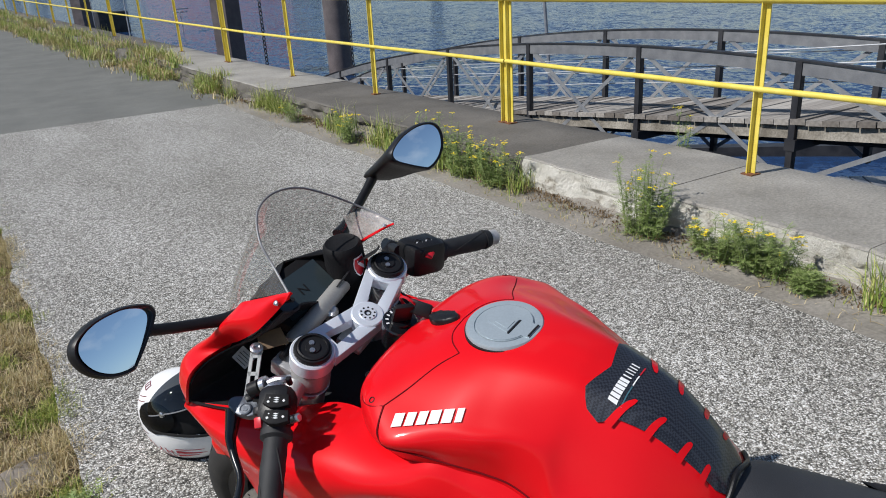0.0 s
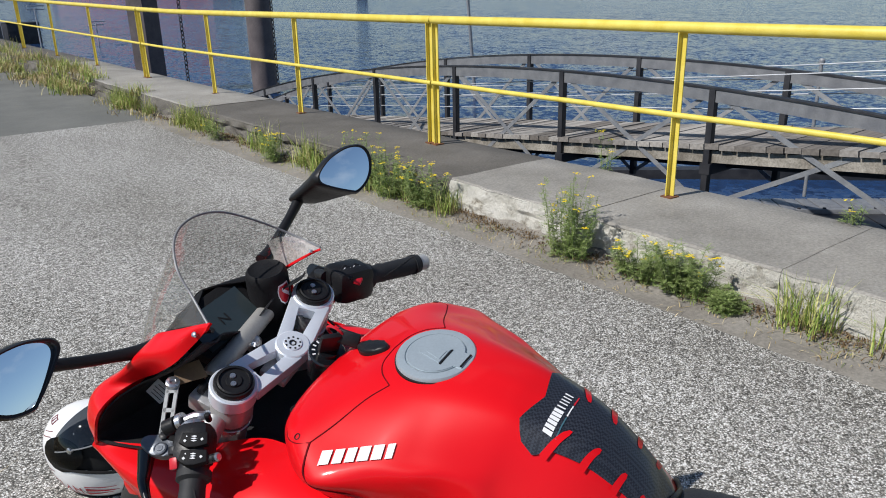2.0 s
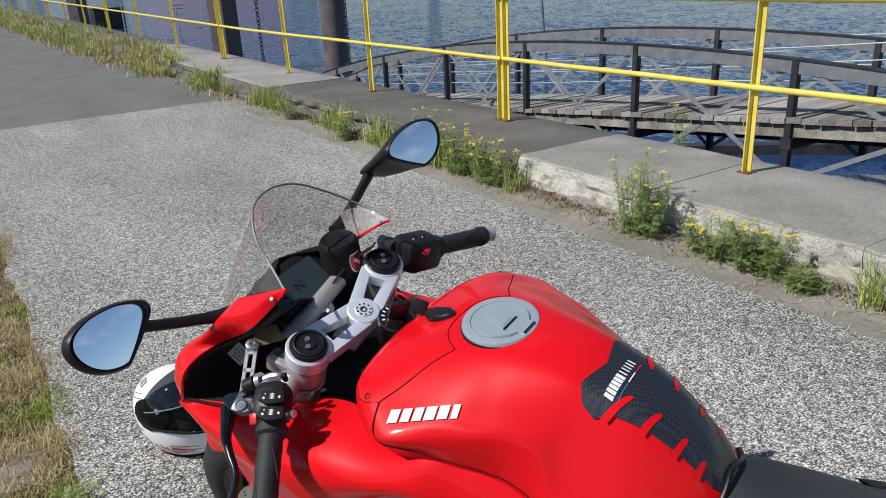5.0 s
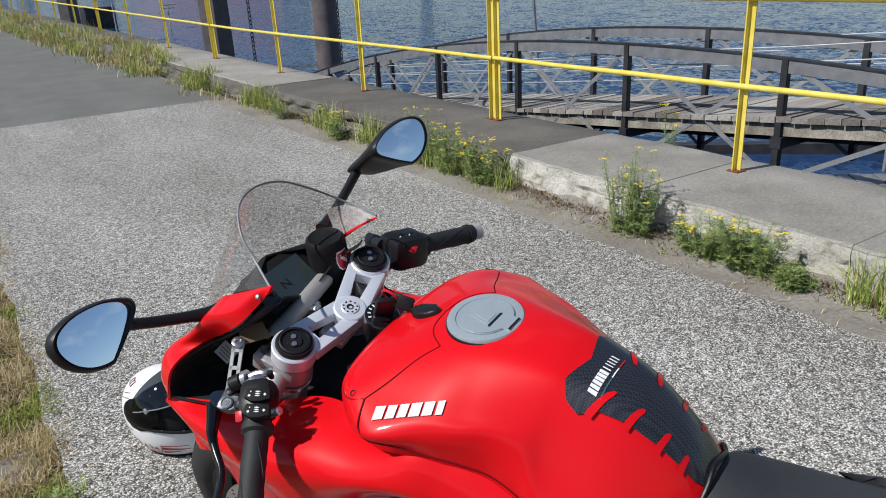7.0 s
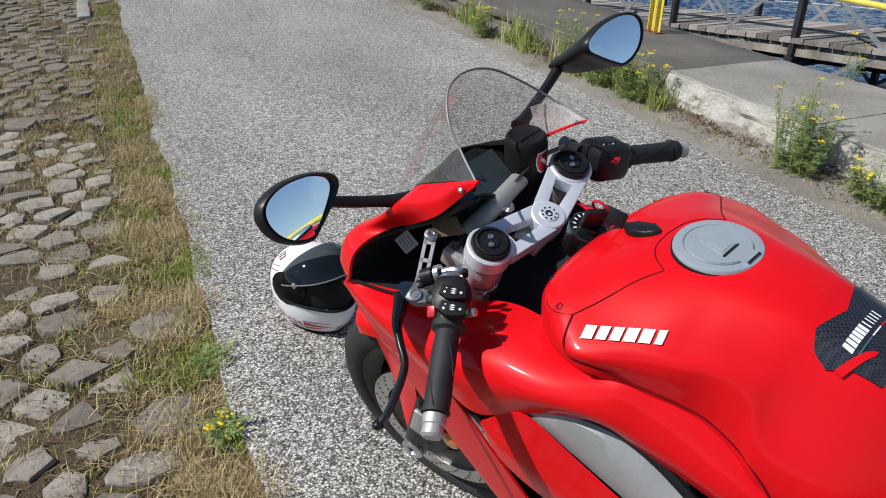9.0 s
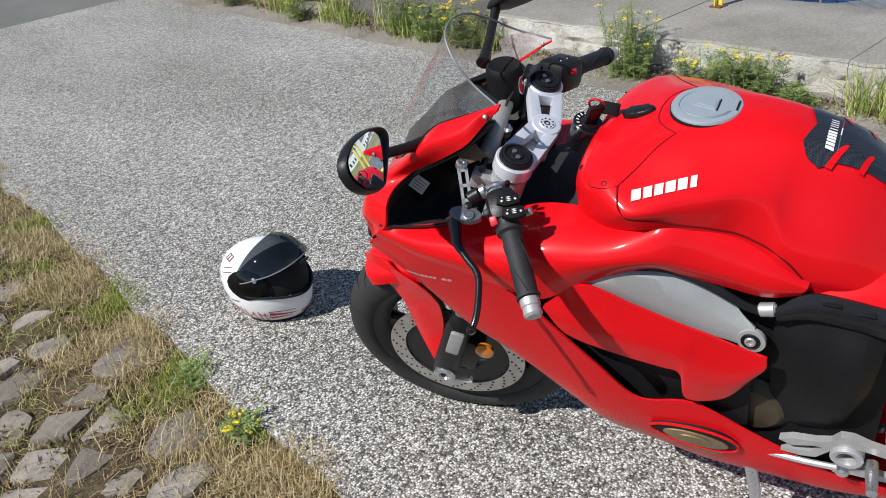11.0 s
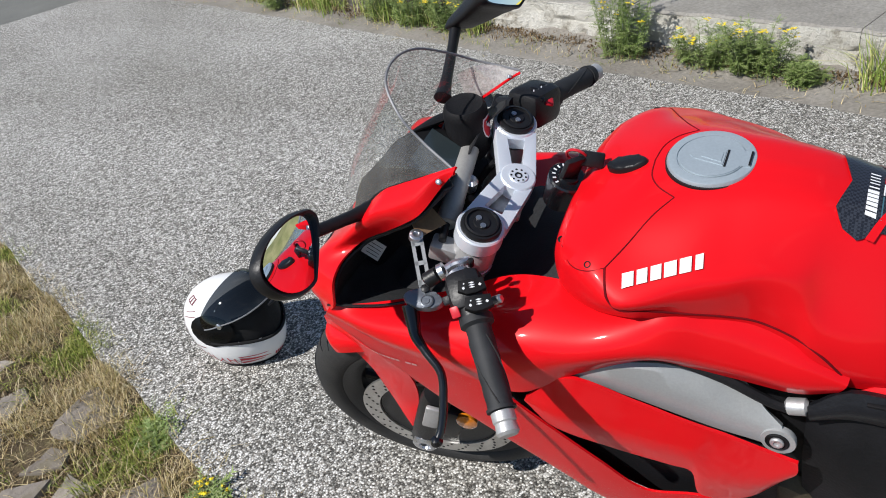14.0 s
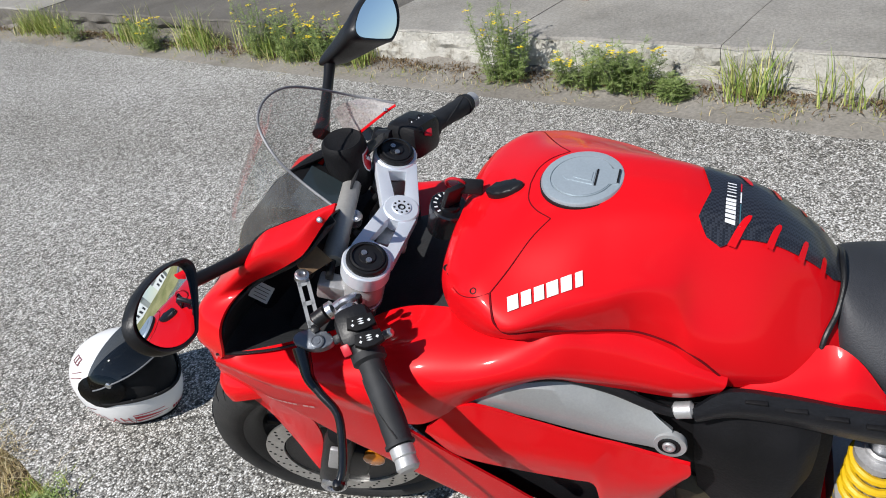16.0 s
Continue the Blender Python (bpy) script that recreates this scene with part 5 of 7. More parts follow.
rings(bm, rows)
for y in (-.115, .125):
    rings(bm, [[(x, y - .02, z - h), (x, y + .02, z - h), (x, y + .02, z + h), (x, y - .02, z + h)] for x, z, h in ((-.70, .40, .05), (-.95, .385, .04), (-1.19, .33, .03))])
bpart("swingarm", bm, ALLOYDULL)


# -- wheels
def wheel(name, m, R, w, rim, steer, spokes, label):
    """A tyre on a cast rim with forked spokes; z of m is the axle."""
    b = bmesh.new()
    prof = [(rim, -w * .82)]
    for k in range(15):
        a = math.pi * k / 14
        prof.append((rim + .012 + (R - rim - .012) * math.sin(a) ** 0.75, -w * math.cos(a)))
    prof += [(rim, w * .82)]
    lathe(b, prof, m, 72, True)
    t = bpart(name, b, RUBBER, label=label, steer=steer, angle=60)
    b = bmesh.new()
    lathe(b, [(rim + .004, -w * .85), (rim + .004, -w * .7), (rim - .022, -w * .5), (rim - .026, 0), (rim - .022, w * .5), (rim + .004, w * .7), (rim + .004, w * .85), (rim - .01, w * .82), (rim - .034, w * .5), (rim - .036, 0), (rim - .034, -w * .5), (rim - .01, -w * .82)], m, 64, True)
    bpart("rim", b, BLACKPL, t, steer=steer)
    b = bmesh.new()
    lathe(b, [(.045, -.06), (.045, .06), (.014, .062), (.014, -.062)], m, 28, True)
    bpart("hub", b, BLACKPL, t, steer=steer)
    for k in range(spokes):
        for d in (-8, 8):
            a = 2 * math.pi * k / spokes
            b = bmesh.new()
            p = [m @ Vector((.035 * math.cos(a), .035 * math.sin(a), 0)), m @ Vector((.11 * math.cos(a + radians(d * .6)), .11 * math.sin(a + radians(d * .6)), 0)), m @ Vector(((rim - .03) * math.cos(a + radians(d * 1.6)), (rim - .03) * math.sin(a + radians(d * 1.6)), 0))]
            tube(b, p, [.014, .010, .012], 8)
            bpart("spoke", b, BLACKPL, t, steer=steer)
    # tread grooves
    for k in range(30):
        a = 2 * math.pi * k / 30
        b = bmesh.new()
        pts = []
        for j in range(6):
            u = math.pi * (0.22 + 0.10 * j) if k % 2 else math.pi * (0.78 - 0.10 * j)
            r = rim + .012 + (R - rim - .012) * math.sin(u) ** 0.75 + 0.0003
            aa = a + 0.022 * j
            pts.append(m @ Vector((r * math.cos(aa), r * math.sin(aa), -w * math.cos(u))))
        tube(b, pts, [0.0008, .002, .002, .002, .002, 0.0008], 5)
        bpart("tread_groove", b, BLACKMAT, t, steer=steer)
    return t


FM, RM = axis_to((0.280, 0, 0.30), (0, 1, 0), Vector((0, 0, 1))), axis_to((-1.167, 0, 0.33), (0, 1, 0), Vector((0, 0, 1)))
fw = wheel("front_wheel", FM, 0.291, 0.06, 0.216, "wheel", 3, "black front wheel with a sticky sports tyre")
wheel("rear_wheel", RM, 0.33, 0.098, 0.222, False, 5, "black rear wheel with a wide sports tyre")
for s in (1, -1):
    dm = FM @ Matrix.Translation((0, 0, 0.072 * s))
    bm = bmesh.new()
    lathe(bm, [(.128, -.0025), (.165, -.0025), (.165, .0025), (.128, .0025)], dm, 72, True)
    d = bpart("brake_disc", bm, DISCSTEEL, fw, "drilled steel brake disc", steer="wheel")
    bm = bmesh.new()
    for k in range(84):
        a = 2 * math.pi * k / 84
        r = (.134, .143, .152, .159)[k % 4]
        lathe(bm, [(.0031, -.0029), (.0031, .0029)], dm @ Matrix.Translation((r * math.cos(a), r * math.sin(a), 0)), 8)
    bpart("drilling", bm, BLACKMAT, fw, steer="wheel")
    bm = bmesh.new()
    lathe(bm, [(.07, -.002), (.126, -.002), (.126, .002), (.07, .002)], dm @ Matrix.Translation((0, 0, -.004 * s)), 48, True)
    bpart("disc_carrier", bm, BLACKPL, fw, steer="wheel")

# -- fork, clamp and bars
FX0, FZ0, FY = 0.027, 0.894, 0.112
DOWN = -AXIS
STWI = STW.inverted()
for s in (1, -1):
    top = Vector((FX0, FY * s, FZ0))
    bm = bmesh.new()
    tube(bm, [top, top + DOWN * .30], 0.0255, 24)
    fk = bpart("fork_leg", bm, ALLOYDULL, label="grey fork leg", steer=True)
    bm = bmesh.new()
    tube(bm, [top + DOWN * .28, top + DOWN * .56], 0.0215, 20)
    bpart("stanchion", bm, STEELPALE, fk, steer=True)
    for d0, d1, r, mt in ((.021, .027, .0285, BLACKPL), (.066, .071, .0275, BLACKPL), (.071, .080, .0315, ALLOY)):
        bm = bmesh.new()
        tube(bm, [top + DOWN * d0, top + DOWN * (d0 + .0008), top + DOWN * (d1 - .0008), top + DOWN * d1], [r - .002, r, r, r - .002], 24)
        bpart("fork_collar", bm, mt, fk, steer=True)
    bm = bmesh.new()
    tube(bm, [top + DOWN * .46, top + DOWN * .49, top + DOWN * .60, top + DOWN * .66, top + DOWN * .68], [.026, .031, .031, .030, .018], 18)
    bpart("fork_foot", bm, BLACKPL, fk, steer="wheel")
    bm = bmesh.new()
    lathe(bm, [(.0295, -.004), (.0295, .010), (.0280, .0135), (.0255, .014), (.025, .0115), (.0245, .0155), (.022, .0165), (.0215, .0135), (.012, .0135), (.011, .0155), (0, .0155)], axis_to(top, AXIS), 36)
    fc = bpart("fork_cap", bm, BLACKPL, fk, "black anodised fork cap", steer=True)
    for k, (dx, dy) in enumerate(((-.005, .006), (.006, -.003))):
        bm = bmesh.new()
        lathe(bm, [(.0042, .0150), (.0042, .0172), (0, .0172)], axis_to(top, AXIS) @ Matrix.Translation((dx, dy, 0)), 12)
        bpart("adjuster", bm, ALLOY, fk, steer=True)
    ax = Vector((0.292, 0.138 * s, 0.306))
    bm = bmesh.new()
    lathe(bm, [(.024, -.03), (.026, .004), (.021, .008), (.013, .008), (.011, .003), (0, .003)], axis_to(ax, (0, s, 0)), 24)
    bpart("axle_nut", bm, ALLOY, fk, steer="wheel")
    bm = bmesh.new()
    box(bm, (-.028, -.032, -.055), (.028, .032, .055), 0.012, Matrix.Translation((0.225, 0.095 * s, 0.365)) @ Matrix.Rotation(-0.45, 4, "Y"))
    cal = bpart("brake_caliper", bm, BLACKPL, label="black radial brake caliper", steer="wheel")
    bm = bmesh.new()
    box(bm, (-.015, -.005, -.040), (.015, .005, .040), 0.004, Matrix.Translation((0.229, 0.150 * s, 0.450)) @ Matrix.Rotation(-0.42, 4, "Y"))
    bpart("caliper_shield", bm, ALLOYDULL, cal, steer="wheel")
    bm = bmesh.new()
    lathe(bm, [(.021, -.006), (.021, .003), (.016, .006), (0, .007)], axis_to((0.178, 0.128 * s, 0.396), (0, s, 0.1)), 24)
    bpart("side_reflector", bm, ORANGE, fk, "round orange reflector", steer="wheel")

CLAMPMAT = surface("bead_blasted_clamp", (0.74, 0.79, 0.86), (0.80, 0.84, 0.90), 0.36, 0.4, 20, 0.06, 400)
CLM = axis_to(STEM, AXIS, Vector((0, 1, 0)))          # clamp plane; its z is the steering axis
inv = CLM.inverted()
fl = inv @ Vector((FX0, FY, FZ0))
S1 = Vector((fl.x, fl.y, 0))
S2 = inv @ Vector((FX0, -FY, FZ0))
S2.z = 0
bm = bmesh.new()
lathe(bm, [(.024, -.022), (.027, -.018), (.027, .0045), (.025, .0062), (.0145, .0068)], CLM, 36)
clamp = bpart("triple_clamp", bm, CLAMPMAT, label="milled silver top fork clamp with two windows", steer=True)
for c in (S1, S2):
    d = c.normalized()
    nrm = Vector((-d.y, d.x, 0))
    L = c.length
    bm = bmesh.new()
    lathe(bm, [(.0275, -.022), (.035, -.020), (.035, .004), (.033, .006), (.0275, .006)], CLM @ Matrix.Translation(c), 36, True)
    bpart("clamp_ring", bm, CLAMPMAT, clamp, steer=True)
    for k in (1, -1):
        bm = bmesh.new()
        pts = [d * .006 + nrm * k * .028, d * (L - .018) + nrm * k * .033, d * (L - .024) + nrm * k * .010, d * (L - .040) + nrm * k * .0155, d * .044 + nrm * k * .0105, d * .024 + nrm * k * .008]
        slab_poly(bm, [(p.x, p.y) for p in pts], -.016, .004, CLM, 0.0015)
        bpart("clamp_arm", bm, CLAMPMAT, clamp, steer=True)
    bm = bmesh.new()
    pts = [d * (L - .038) + nrm * .026, d * (L - .020) + nrm * .030, d * (L - .020) - nrm * .030, d * (L - .038) - nrm * .026]
    slab_poly(bm, [(p.x, p.y) for p in pts], -.016, .0035, CLM)
    bpart("clamp_bridge", bm, CLAMPMAT, clamp, steer=True)
bm = bmesh.new()
lathe(bm, [(.0145, .003), (.0145, .0078), (.0138, .0084), (.0062, .0084), (.0062, .003), (0, .003)], CLM, 30)
bpart("stem_nut", bm, CLAMPMAT, clamp, steer=True)
bm = bmesh.new()
lathe(bm, [(.0060, .002), (.0060, .0082), (.004, .0082), (.004, .004), (0, .004)], CLM, 6)
bpart("stem_socket", bm, BLACKMAT, clamp, steer=True)
for k in range(9):
    a = 2 * math.pi * k / 9
    bm = bmesh.new()
    lathe(bm, [(.0018, .007), (.0018, .0087), (0, .0087)], CLM @ Matrix.Translation((.0112 * math.cos(a), .0112 * math.sin(a), 0)), 8)
    bpart("pin_hole", bm, BLACKMAT, clamp, steer=True)
bm = bmesh.new()
box(bm, (-.026, -.05, -.04), (.02, .05, -.025), 0.004, CLM)
bpart("lower_boss", bm, ALLOYDULL, clamp, steer=True)

PERCH = surface("grey_anodised_perch", (0.17, 0.185, 0.21), (0.23, 0.245, 0.27), 0.4, 0.6, 20, 0.06, 300)
STI = ST.inverted()
BARL, SWL, GRIPL = STI @ Vector((-.106, .348, .787)), STI @ Vector((-.008, .212, .862)), STI @ Vector((-.034, .246, .842))


def clip_on(s):
    f = Vector((1, s, 1))

    def m(v):
        return Vector((v.x, v.y * s, v.z))
    be, sw, gi = m(BARL), m(SWL), m(GRIPL)
    if s < 0:
        be, sw, gi = STI @ Vector((.005, -.360, .831)), STI @ Vector((.055, -.205, .868)), STI @ Vector((.037, -.243, .862))
    ax = (be - gi).normalized()
    fork = Vector((FX0, FY * s, FZ0)) + DOWN * .045
    b = bmesh.new()
    lathe(b, [(.026, -.020), (.030, -.020), (.0315, -.018), (.0315, .010), (.0295, .013), (.0295, .016), (.026, .016)], axis_to(fork, AXIS), 32, True)
    box(b, (-.014, -.012, -.016), (.014, .03, .016), 0.004, axis_to(fork + Vector((0.036, 0.008 * s, 0)), AXIS))
    tube(b, [fork + Vector((.010, .03 * s, -.004)), fork + Vector((.006, .058 * s, -.012)), gi - ax * .04], [.018, .0165, .0125], 16)
    co = bpart("clip_on_bar", b, ALLOYDULL, label="silver clip-on handlebar with black rubber grip", steer=True)
    b = bmesh.new()
    tube(b, [gi - ax * .012, gi - ax * .01, gi, gi + ax * .004, *[gi + ax * (.012 + .0115 * k) for k in range(10)], be - ax * .024, be - ax * .02], [.017, .023, .023, .0175, *[.0168 + (.0007 if k % 2 else 0) for k in range(10)], .0195, .0195], 20)
    bpart("grip", b, GRIPRUB, co, "ribbed black rubber grip", steer=True)
    for k in range(3):
        b = bmesh.new()
        s1, u1 = frame_at(gi, ax)
        tube(b, [gi + ax * (.02 + .009 * j) + (s1 * math.cos(k * 2.1 + j * .16) + u1 * math.sin(k * 2.1 + j * .16)) * .0172 for j in range(11)], .0011, 5)
        bpart("grip_rib", b, RUBBER, co, steer=True)
    b = bmesh.new()
    tube(b, [be - ax * .02, be - ax * .018, be - ax * .006, be - ax * .004, be + ax * .008, be + ax * .012], [.0125, .0155, .0155, .0138, .0152, .0118], 20)
    bpart("bar_end", b, ALLOYDULL, co, "silver bar-end weight", steer=True)
    sm = axis_to(sw, ax)
    b = bmesh.new()
    k = 1.0 if s > 0 else 1.3
    box(b, (-.026 * k, -.024 * k, -.030 * k), (.026 * k, .026 * k, .030 * k), 0.016, sm)
    tube(b, [sw + ax * .02, sw + ax * .042], .021, 18)
    sg = bpart("switch_housing", b, BLACKPL, label="black switch housing with grey buttons", steer=True)
    up = (AXIS - ax * AXIS.dot(ax)).normalized()
    side = ax.cross(up) * 1
    for k, (da, du, dw, col, w) in () if s > 0 else enumerate(((-.016, .0, .0, BLACKMAT, .011), (.006, .004, 0, BLACKMAT, .012), (-.004, .026, -.006, REDPLAS, .010), (-.018, .019, 0, GREYPL, .006), (.022, .014, 0, GREYPL, .006))):
        b = bmesh.new()
        box(b, (-w, -w * .7, 0), (w, w * .7, .006), 0.0025, axis_to(sw + ax * da + up * (.030 + dw) + side * du, up))
        bpart("button", b, col, sg, steer=True)
    for k in range(0 if s > 0 else 4):
        b = bmesh.new()
        box(b, (-.003, -.0007, 0), (.003, .0007, .0008), 0, axis_to(sw + ax * (-.019 + .010 * k) + up * .0363 + side * .003 * (k % 2), up))
        bpart("button_mark", b, WHITEDEC, sg, steer=True)
    # lever
    P = [STI @ Vector(q) for q in ((.076, .236, .842), (.068, .252, .826), (.060, .266, .813), (.040, .280, .800), (.014, .296, .783), (.004, .325, .757), (.001, .350, .736), (.003, .366, .726))]
    b = bmesh.new()
    tube(b, curve([m(v) for v in P], 5), [*[max(.0060, .0128 - .0105 * k / 22) for k in range(36)][:35], .0078], 12)
    lathe(b, [(0, -.009), (.006, -.007), (.009, 0), (.006, .007), (0, .009)], Matrix.Translation(m(P[-1])), 14)
    lv = bpart("hand_lever", b, GLOSSBLACK, label="black curved hand lever", steer=True)
    if s < 0:
        b = bmesh.new()
        q = m(STI @ Vector((.05, .212, .852)))
        box(b, (-.017, -.012, -.007), (.022, .012, .007), 0.005, axis_to(q, AXIS))
        tube(b, [q, m(STI @ Vector((.02, .19, .862)))], [.011, .013], 12)
        bpart("lever_perch", b, BLACKPL, lv, steer=True)
        return
    # perch plate with its round emblem, pivot hole, master cylinder knob and link
    b = bmesh.new()
    pm = axis_to((.050, .226, .846), (-.25, .25, .93), Vector((-.2, .97, 0)))
    slab_poly(b, [(.021 * math.cos(a) * (1 if math.cos(a) > 0 else 1.7), .0125 * math.sin(a) * (1.15 - .25 * math.cos(a))) for a in [2 * math.pi * k / 22 for k in range(22)]], -.006, .006, pm, 0.003)
    pl = bpart("lever_perch", b, PERCH, lv)
    b = bmesh.new()
    lathe(b, [(.0095, .005), (.0095, .0075), (.0075, .0085), (.007, .0075), (.0045, .0075), (.004, .0085), (0, .0085)], axis_to((.050, .230, .846), (-.25, .25, .93)), 24)
    part("pivot_emblem", b, PERCH, pl)
    b = bmesh.new()
    lathe(b, [(.0052, .004), (.0052, .0067), (0, .0067)], axis_to((.074, .236, .844), (-.25, .25, .93)), 16)
    part("perch_hole", b, BLACKMAT, pl)
    b = bmesh.new()
    lathe(b, [(.0068, .003), (.0068, .0095), (.004, .011), (0, .011)], axis_to((.058, .214, .852), (-.25, .25, .93)), 6)
    part("bracket_bolt", b, BLACKPL, pl)
    b = bmesh.new()
    tube(b, [(.056, .212, .868), (.054, .210, .869), (.040, .200, .875), (.038, .199, .876)], [.008, .0115, .0115, .008], 18)
    part("knob", b, BLACKPL, pl)
    b = bmesh.new()
    tube(b, [(.037, .198, .876), (.031, .194, .878)], .0125, 18)
    tube(b, curve([(.030, .192, .878), (.022, .183, .880), (.012, .176, .880), (.008, .168, .876)], 4), .0065, 10)
    tube(b, [(.012, .196, .874), (.004, .202, .872)], .018, 20)
    part("bar_clamp", b, ALLOY, pl)
    b = bmesh.new()
    lathe(b, [(.0045, -.01), (.0045, .004), (.003, .006), (0, .006)], axis_to((-.004, .178, .886), (-.3, .2, .9)), 10)
    part("clamp_screw", b, BLACKPL, pl)
    # two cushions of buttons with white signs, a red button and a silver nut
    for c, tw in (((-.024, .2195, .886), 20), ((-.042, .2395, .880), 20)):
        pm = axis_to(c, (-.38, .30, .87), Vector((.6, .8, 0))) @ Matrix.Rotation(radians(tw), 4, "Z")
        b = bmesh.new()
        slab_poly(b, [(-.010, -.017), (.006, -.019), (.0105, -.004), (.0105, .008), (.004, .019), (-.010, .016)], -.008, .004, pm, 0.002)
        pd = bpart("button_pad", b, BLACKMAT, sg)
        for x, y, w, h in ((0, -.011, .0022, .0022), (-.004, -.0005, .0012, .004), (-.001, -.0005, .0012, .004), (.002, -.0005, .0012, .004), (.002, .011, .0022, .0022), (-.004, .0095, .0012, .0012)):
            b = bmesh.new()
            slab_poly(b, [(x - w, y), (x, y - h), (x + w, y), (x, y + h)], .0041, .0048, pm)
            part("button_sign", b, WHITEDEC, pd)
    b = bmesh.new()
    box(b, (-.008, -.0065, -.004), (.008, .0065, .006), 0.002, axis_to((-.008, .247, .862), (-.15, .7, .7), Vector((.6, .5, 0))))
    bpart("red_button", b, REDPLAS, sg)
    b = bmesh.new()
    box(b, (-.006, -.006, -.004), (.006, .006, .005), 0.002, axis_to((.010, .234, .866), (-.1, .6, .8), Vector((.6, .5, 0))))
    bpart("grey_button", b, GREYPL, sg)
    b = bmesh.new()
    lathe(b, [(.006, -.02), (.006, .004), (.004, .006), (0, .006)], axis_to((-.058, .218, .868), (-.8, -.2, .4)), 12)
    bpart("cable_nut", b, ALLOY, sg)


both(clip_on)
# slotted bracket beside the dash
bm = bmesh.new()
pA, pB = Vector((.090, .157, .898)), Vector((.059, .212, .858))
d = (pB - pA)
v_ = Vector((.52, -.57, -.64))
w = d.cross(v_).normalized() * 0.0088
th = v_ * 0.004
for k in (1, -1):
    rings(bm, [[p + w * k, p + w * k * .42, p + w * k * .42 + th, p + w * k + th] for p in (pA, pB)])
for t0, t1 in ((0.0, 0.2), (0.5, 0.58), (0.86, 1.0)):
    rings(bm, [[p + w * .9, p - w * .9, p - w * .9 + th * 1.05, p + w * .9 + th * 1.05] for p in (pA + d * t0, pA + d * t1)])
br = bpart("slotted_bracket", bm, FRAMEGREY, label="slotted silver reservoir bracket")
bm = bmesh.new()
lathe(bm, [(.0100, -.006), (.0100, .003), (.0075, .0045), (.0045, .0045), (.004, .002), (0, .002)], axis_to(pA, AXIS), 20)
part("bracket_screw", bm, ALLOY, br)
# fluid reservoir in a cloth sleeve
bm = bmesh.new()
RSV = axis_to((.108, -.072, .920), (-.12, 0, 1))
lathe(bm, [(.026, -.055), (.033, -.040), (.0355, 0), (.0352, .026), (.0335, .036), (.029, .041), (.024, .0385), (.014, .0395), (0, .040)], RSV, 36)
rs = bpart("fluid_reservoir", bm, BLACKMAT, label="fluid reservoir in a black cloth sleeve")
bd = RSV.to_3x3().inverted() @ Vector((math.cos(radians(180)), math.sin(radians(180)), 0))
BA = math.atan2(bd.y, bd.x)


def on_sleeve(a, z, r=.0361):
    return RSV @ Vector((r * math.cos(BA + a), r * math.sin(BA + a), z))


for nm, k, mt, r in (("badge_rim", 1.0, WHITEDEC, .0360), ("sleeve_badge", .86, REDPLAS, .0366)):
    bm = bmesh.new()
    sheet(bm, [[on_sleeve(k * .36 * v * w, .004 + k * .02 * u, r) for v in (-1, -.5, 0, .5, 1)] for u, w in ((-1, .25), (-.6, .75), (0, 1), (.5, 1), (1, .8))])
    part(nm, bm, mt, rs)
bm = bmesh.new()
sheet(bm, [[on_sleeve(.2 * v - .06, .006 + .008 * v + .004 * u, .0371) for v in (-1, 0, 1)] for u in (-1, 1)])
part("badge_bar", bm, WHITEDEC, rs)
# steering damper
DAMPER = surface("hard_anodised_grey", (0.30, 0.295, 0.285), (0.37, 0.365, 0.35), 0.45, 0.25, 12, 0.06, 300)
bm = bmesh.new()
tube(bm, [(.072, .106, .876), (.074, .100, .877), (.080, .060, .880), (.081, .056, .8803), (.108, -.085, .894)], [.014, .0165, .0165, .0155, .0155], 20)
dmp = bpart("steering_damper", bm, DAMPER, label="grey steering damper tube")
bm = bmesh.new()
tube(bm, [(.066, .135, .872), (.078, .085, .878)], .006, 10)
part("damper_rod", bm, BLACKPL, dmp)
bm = bmesh.new()
lathe(bm, [(.012, -.01), (.012, .006), (.008, .011), (.004, .011), (0, .009)], axis_to((.078, .010, .872), AXIS), 18)
bpart("clamp_bolt", bm, ALLOY)
bm = bmesh.new()
tube(bm, curve([(.07, .03, .86), (.10, .02, .83), (.13, .04, .80), (.10, .08, .77)], 5), .006, 8)
tube(bm, curve([(.05, -.04, .88), (.08, -.05, .85), (.12, -.03, .80)], 5), .006, 8)
bpart("cable", bm, BLACKMAT)

# -- dash, screen, nose and mirrors
DM = axis_to((.126, .018, .912), (-.62, .02, .78), Vector((0, 1, 0)))
DT = DM @ Matrix.Rotation(radians(90), 4, "Z")
bm = bmesh.new()
slab_poly(bm, [(-.062, -.046), (.062, -.046), (.072, -.02), (.070, .04), (.05, .052), (-.05, .052), (-.070, .04), (-.072, -.02)], -.02, .0, DT, 0.004)
dash = bpart("dashboard", bm, BLACKMAT, label="dark dashboard with a grey display")
bm = bmesh.new()
slab_poly(bm, [(-.056, -.034), (.056, -.034), (.056, .034), (-.056, .034)], .0005, .0025, DT)
part("display", bm, SCREENLCD, dash)
bm = bmesh.new()
rows = [
    [(.034, .106, .976), (.062, .085, .950), (.085, .065, .935)],
    [(.090, .114, .946), (.120, .085, .938), (.140, .055, .938)],
    [(.152, .119, .914), (.170, .080, .928), (.182, .0, .946)],
    [(.220, .108, .868), (.235, .055, .886), (.244, .0, .894)],
    [(.270, .082, .832), (.292, .035, .842), (.300, .0, .846)],
]
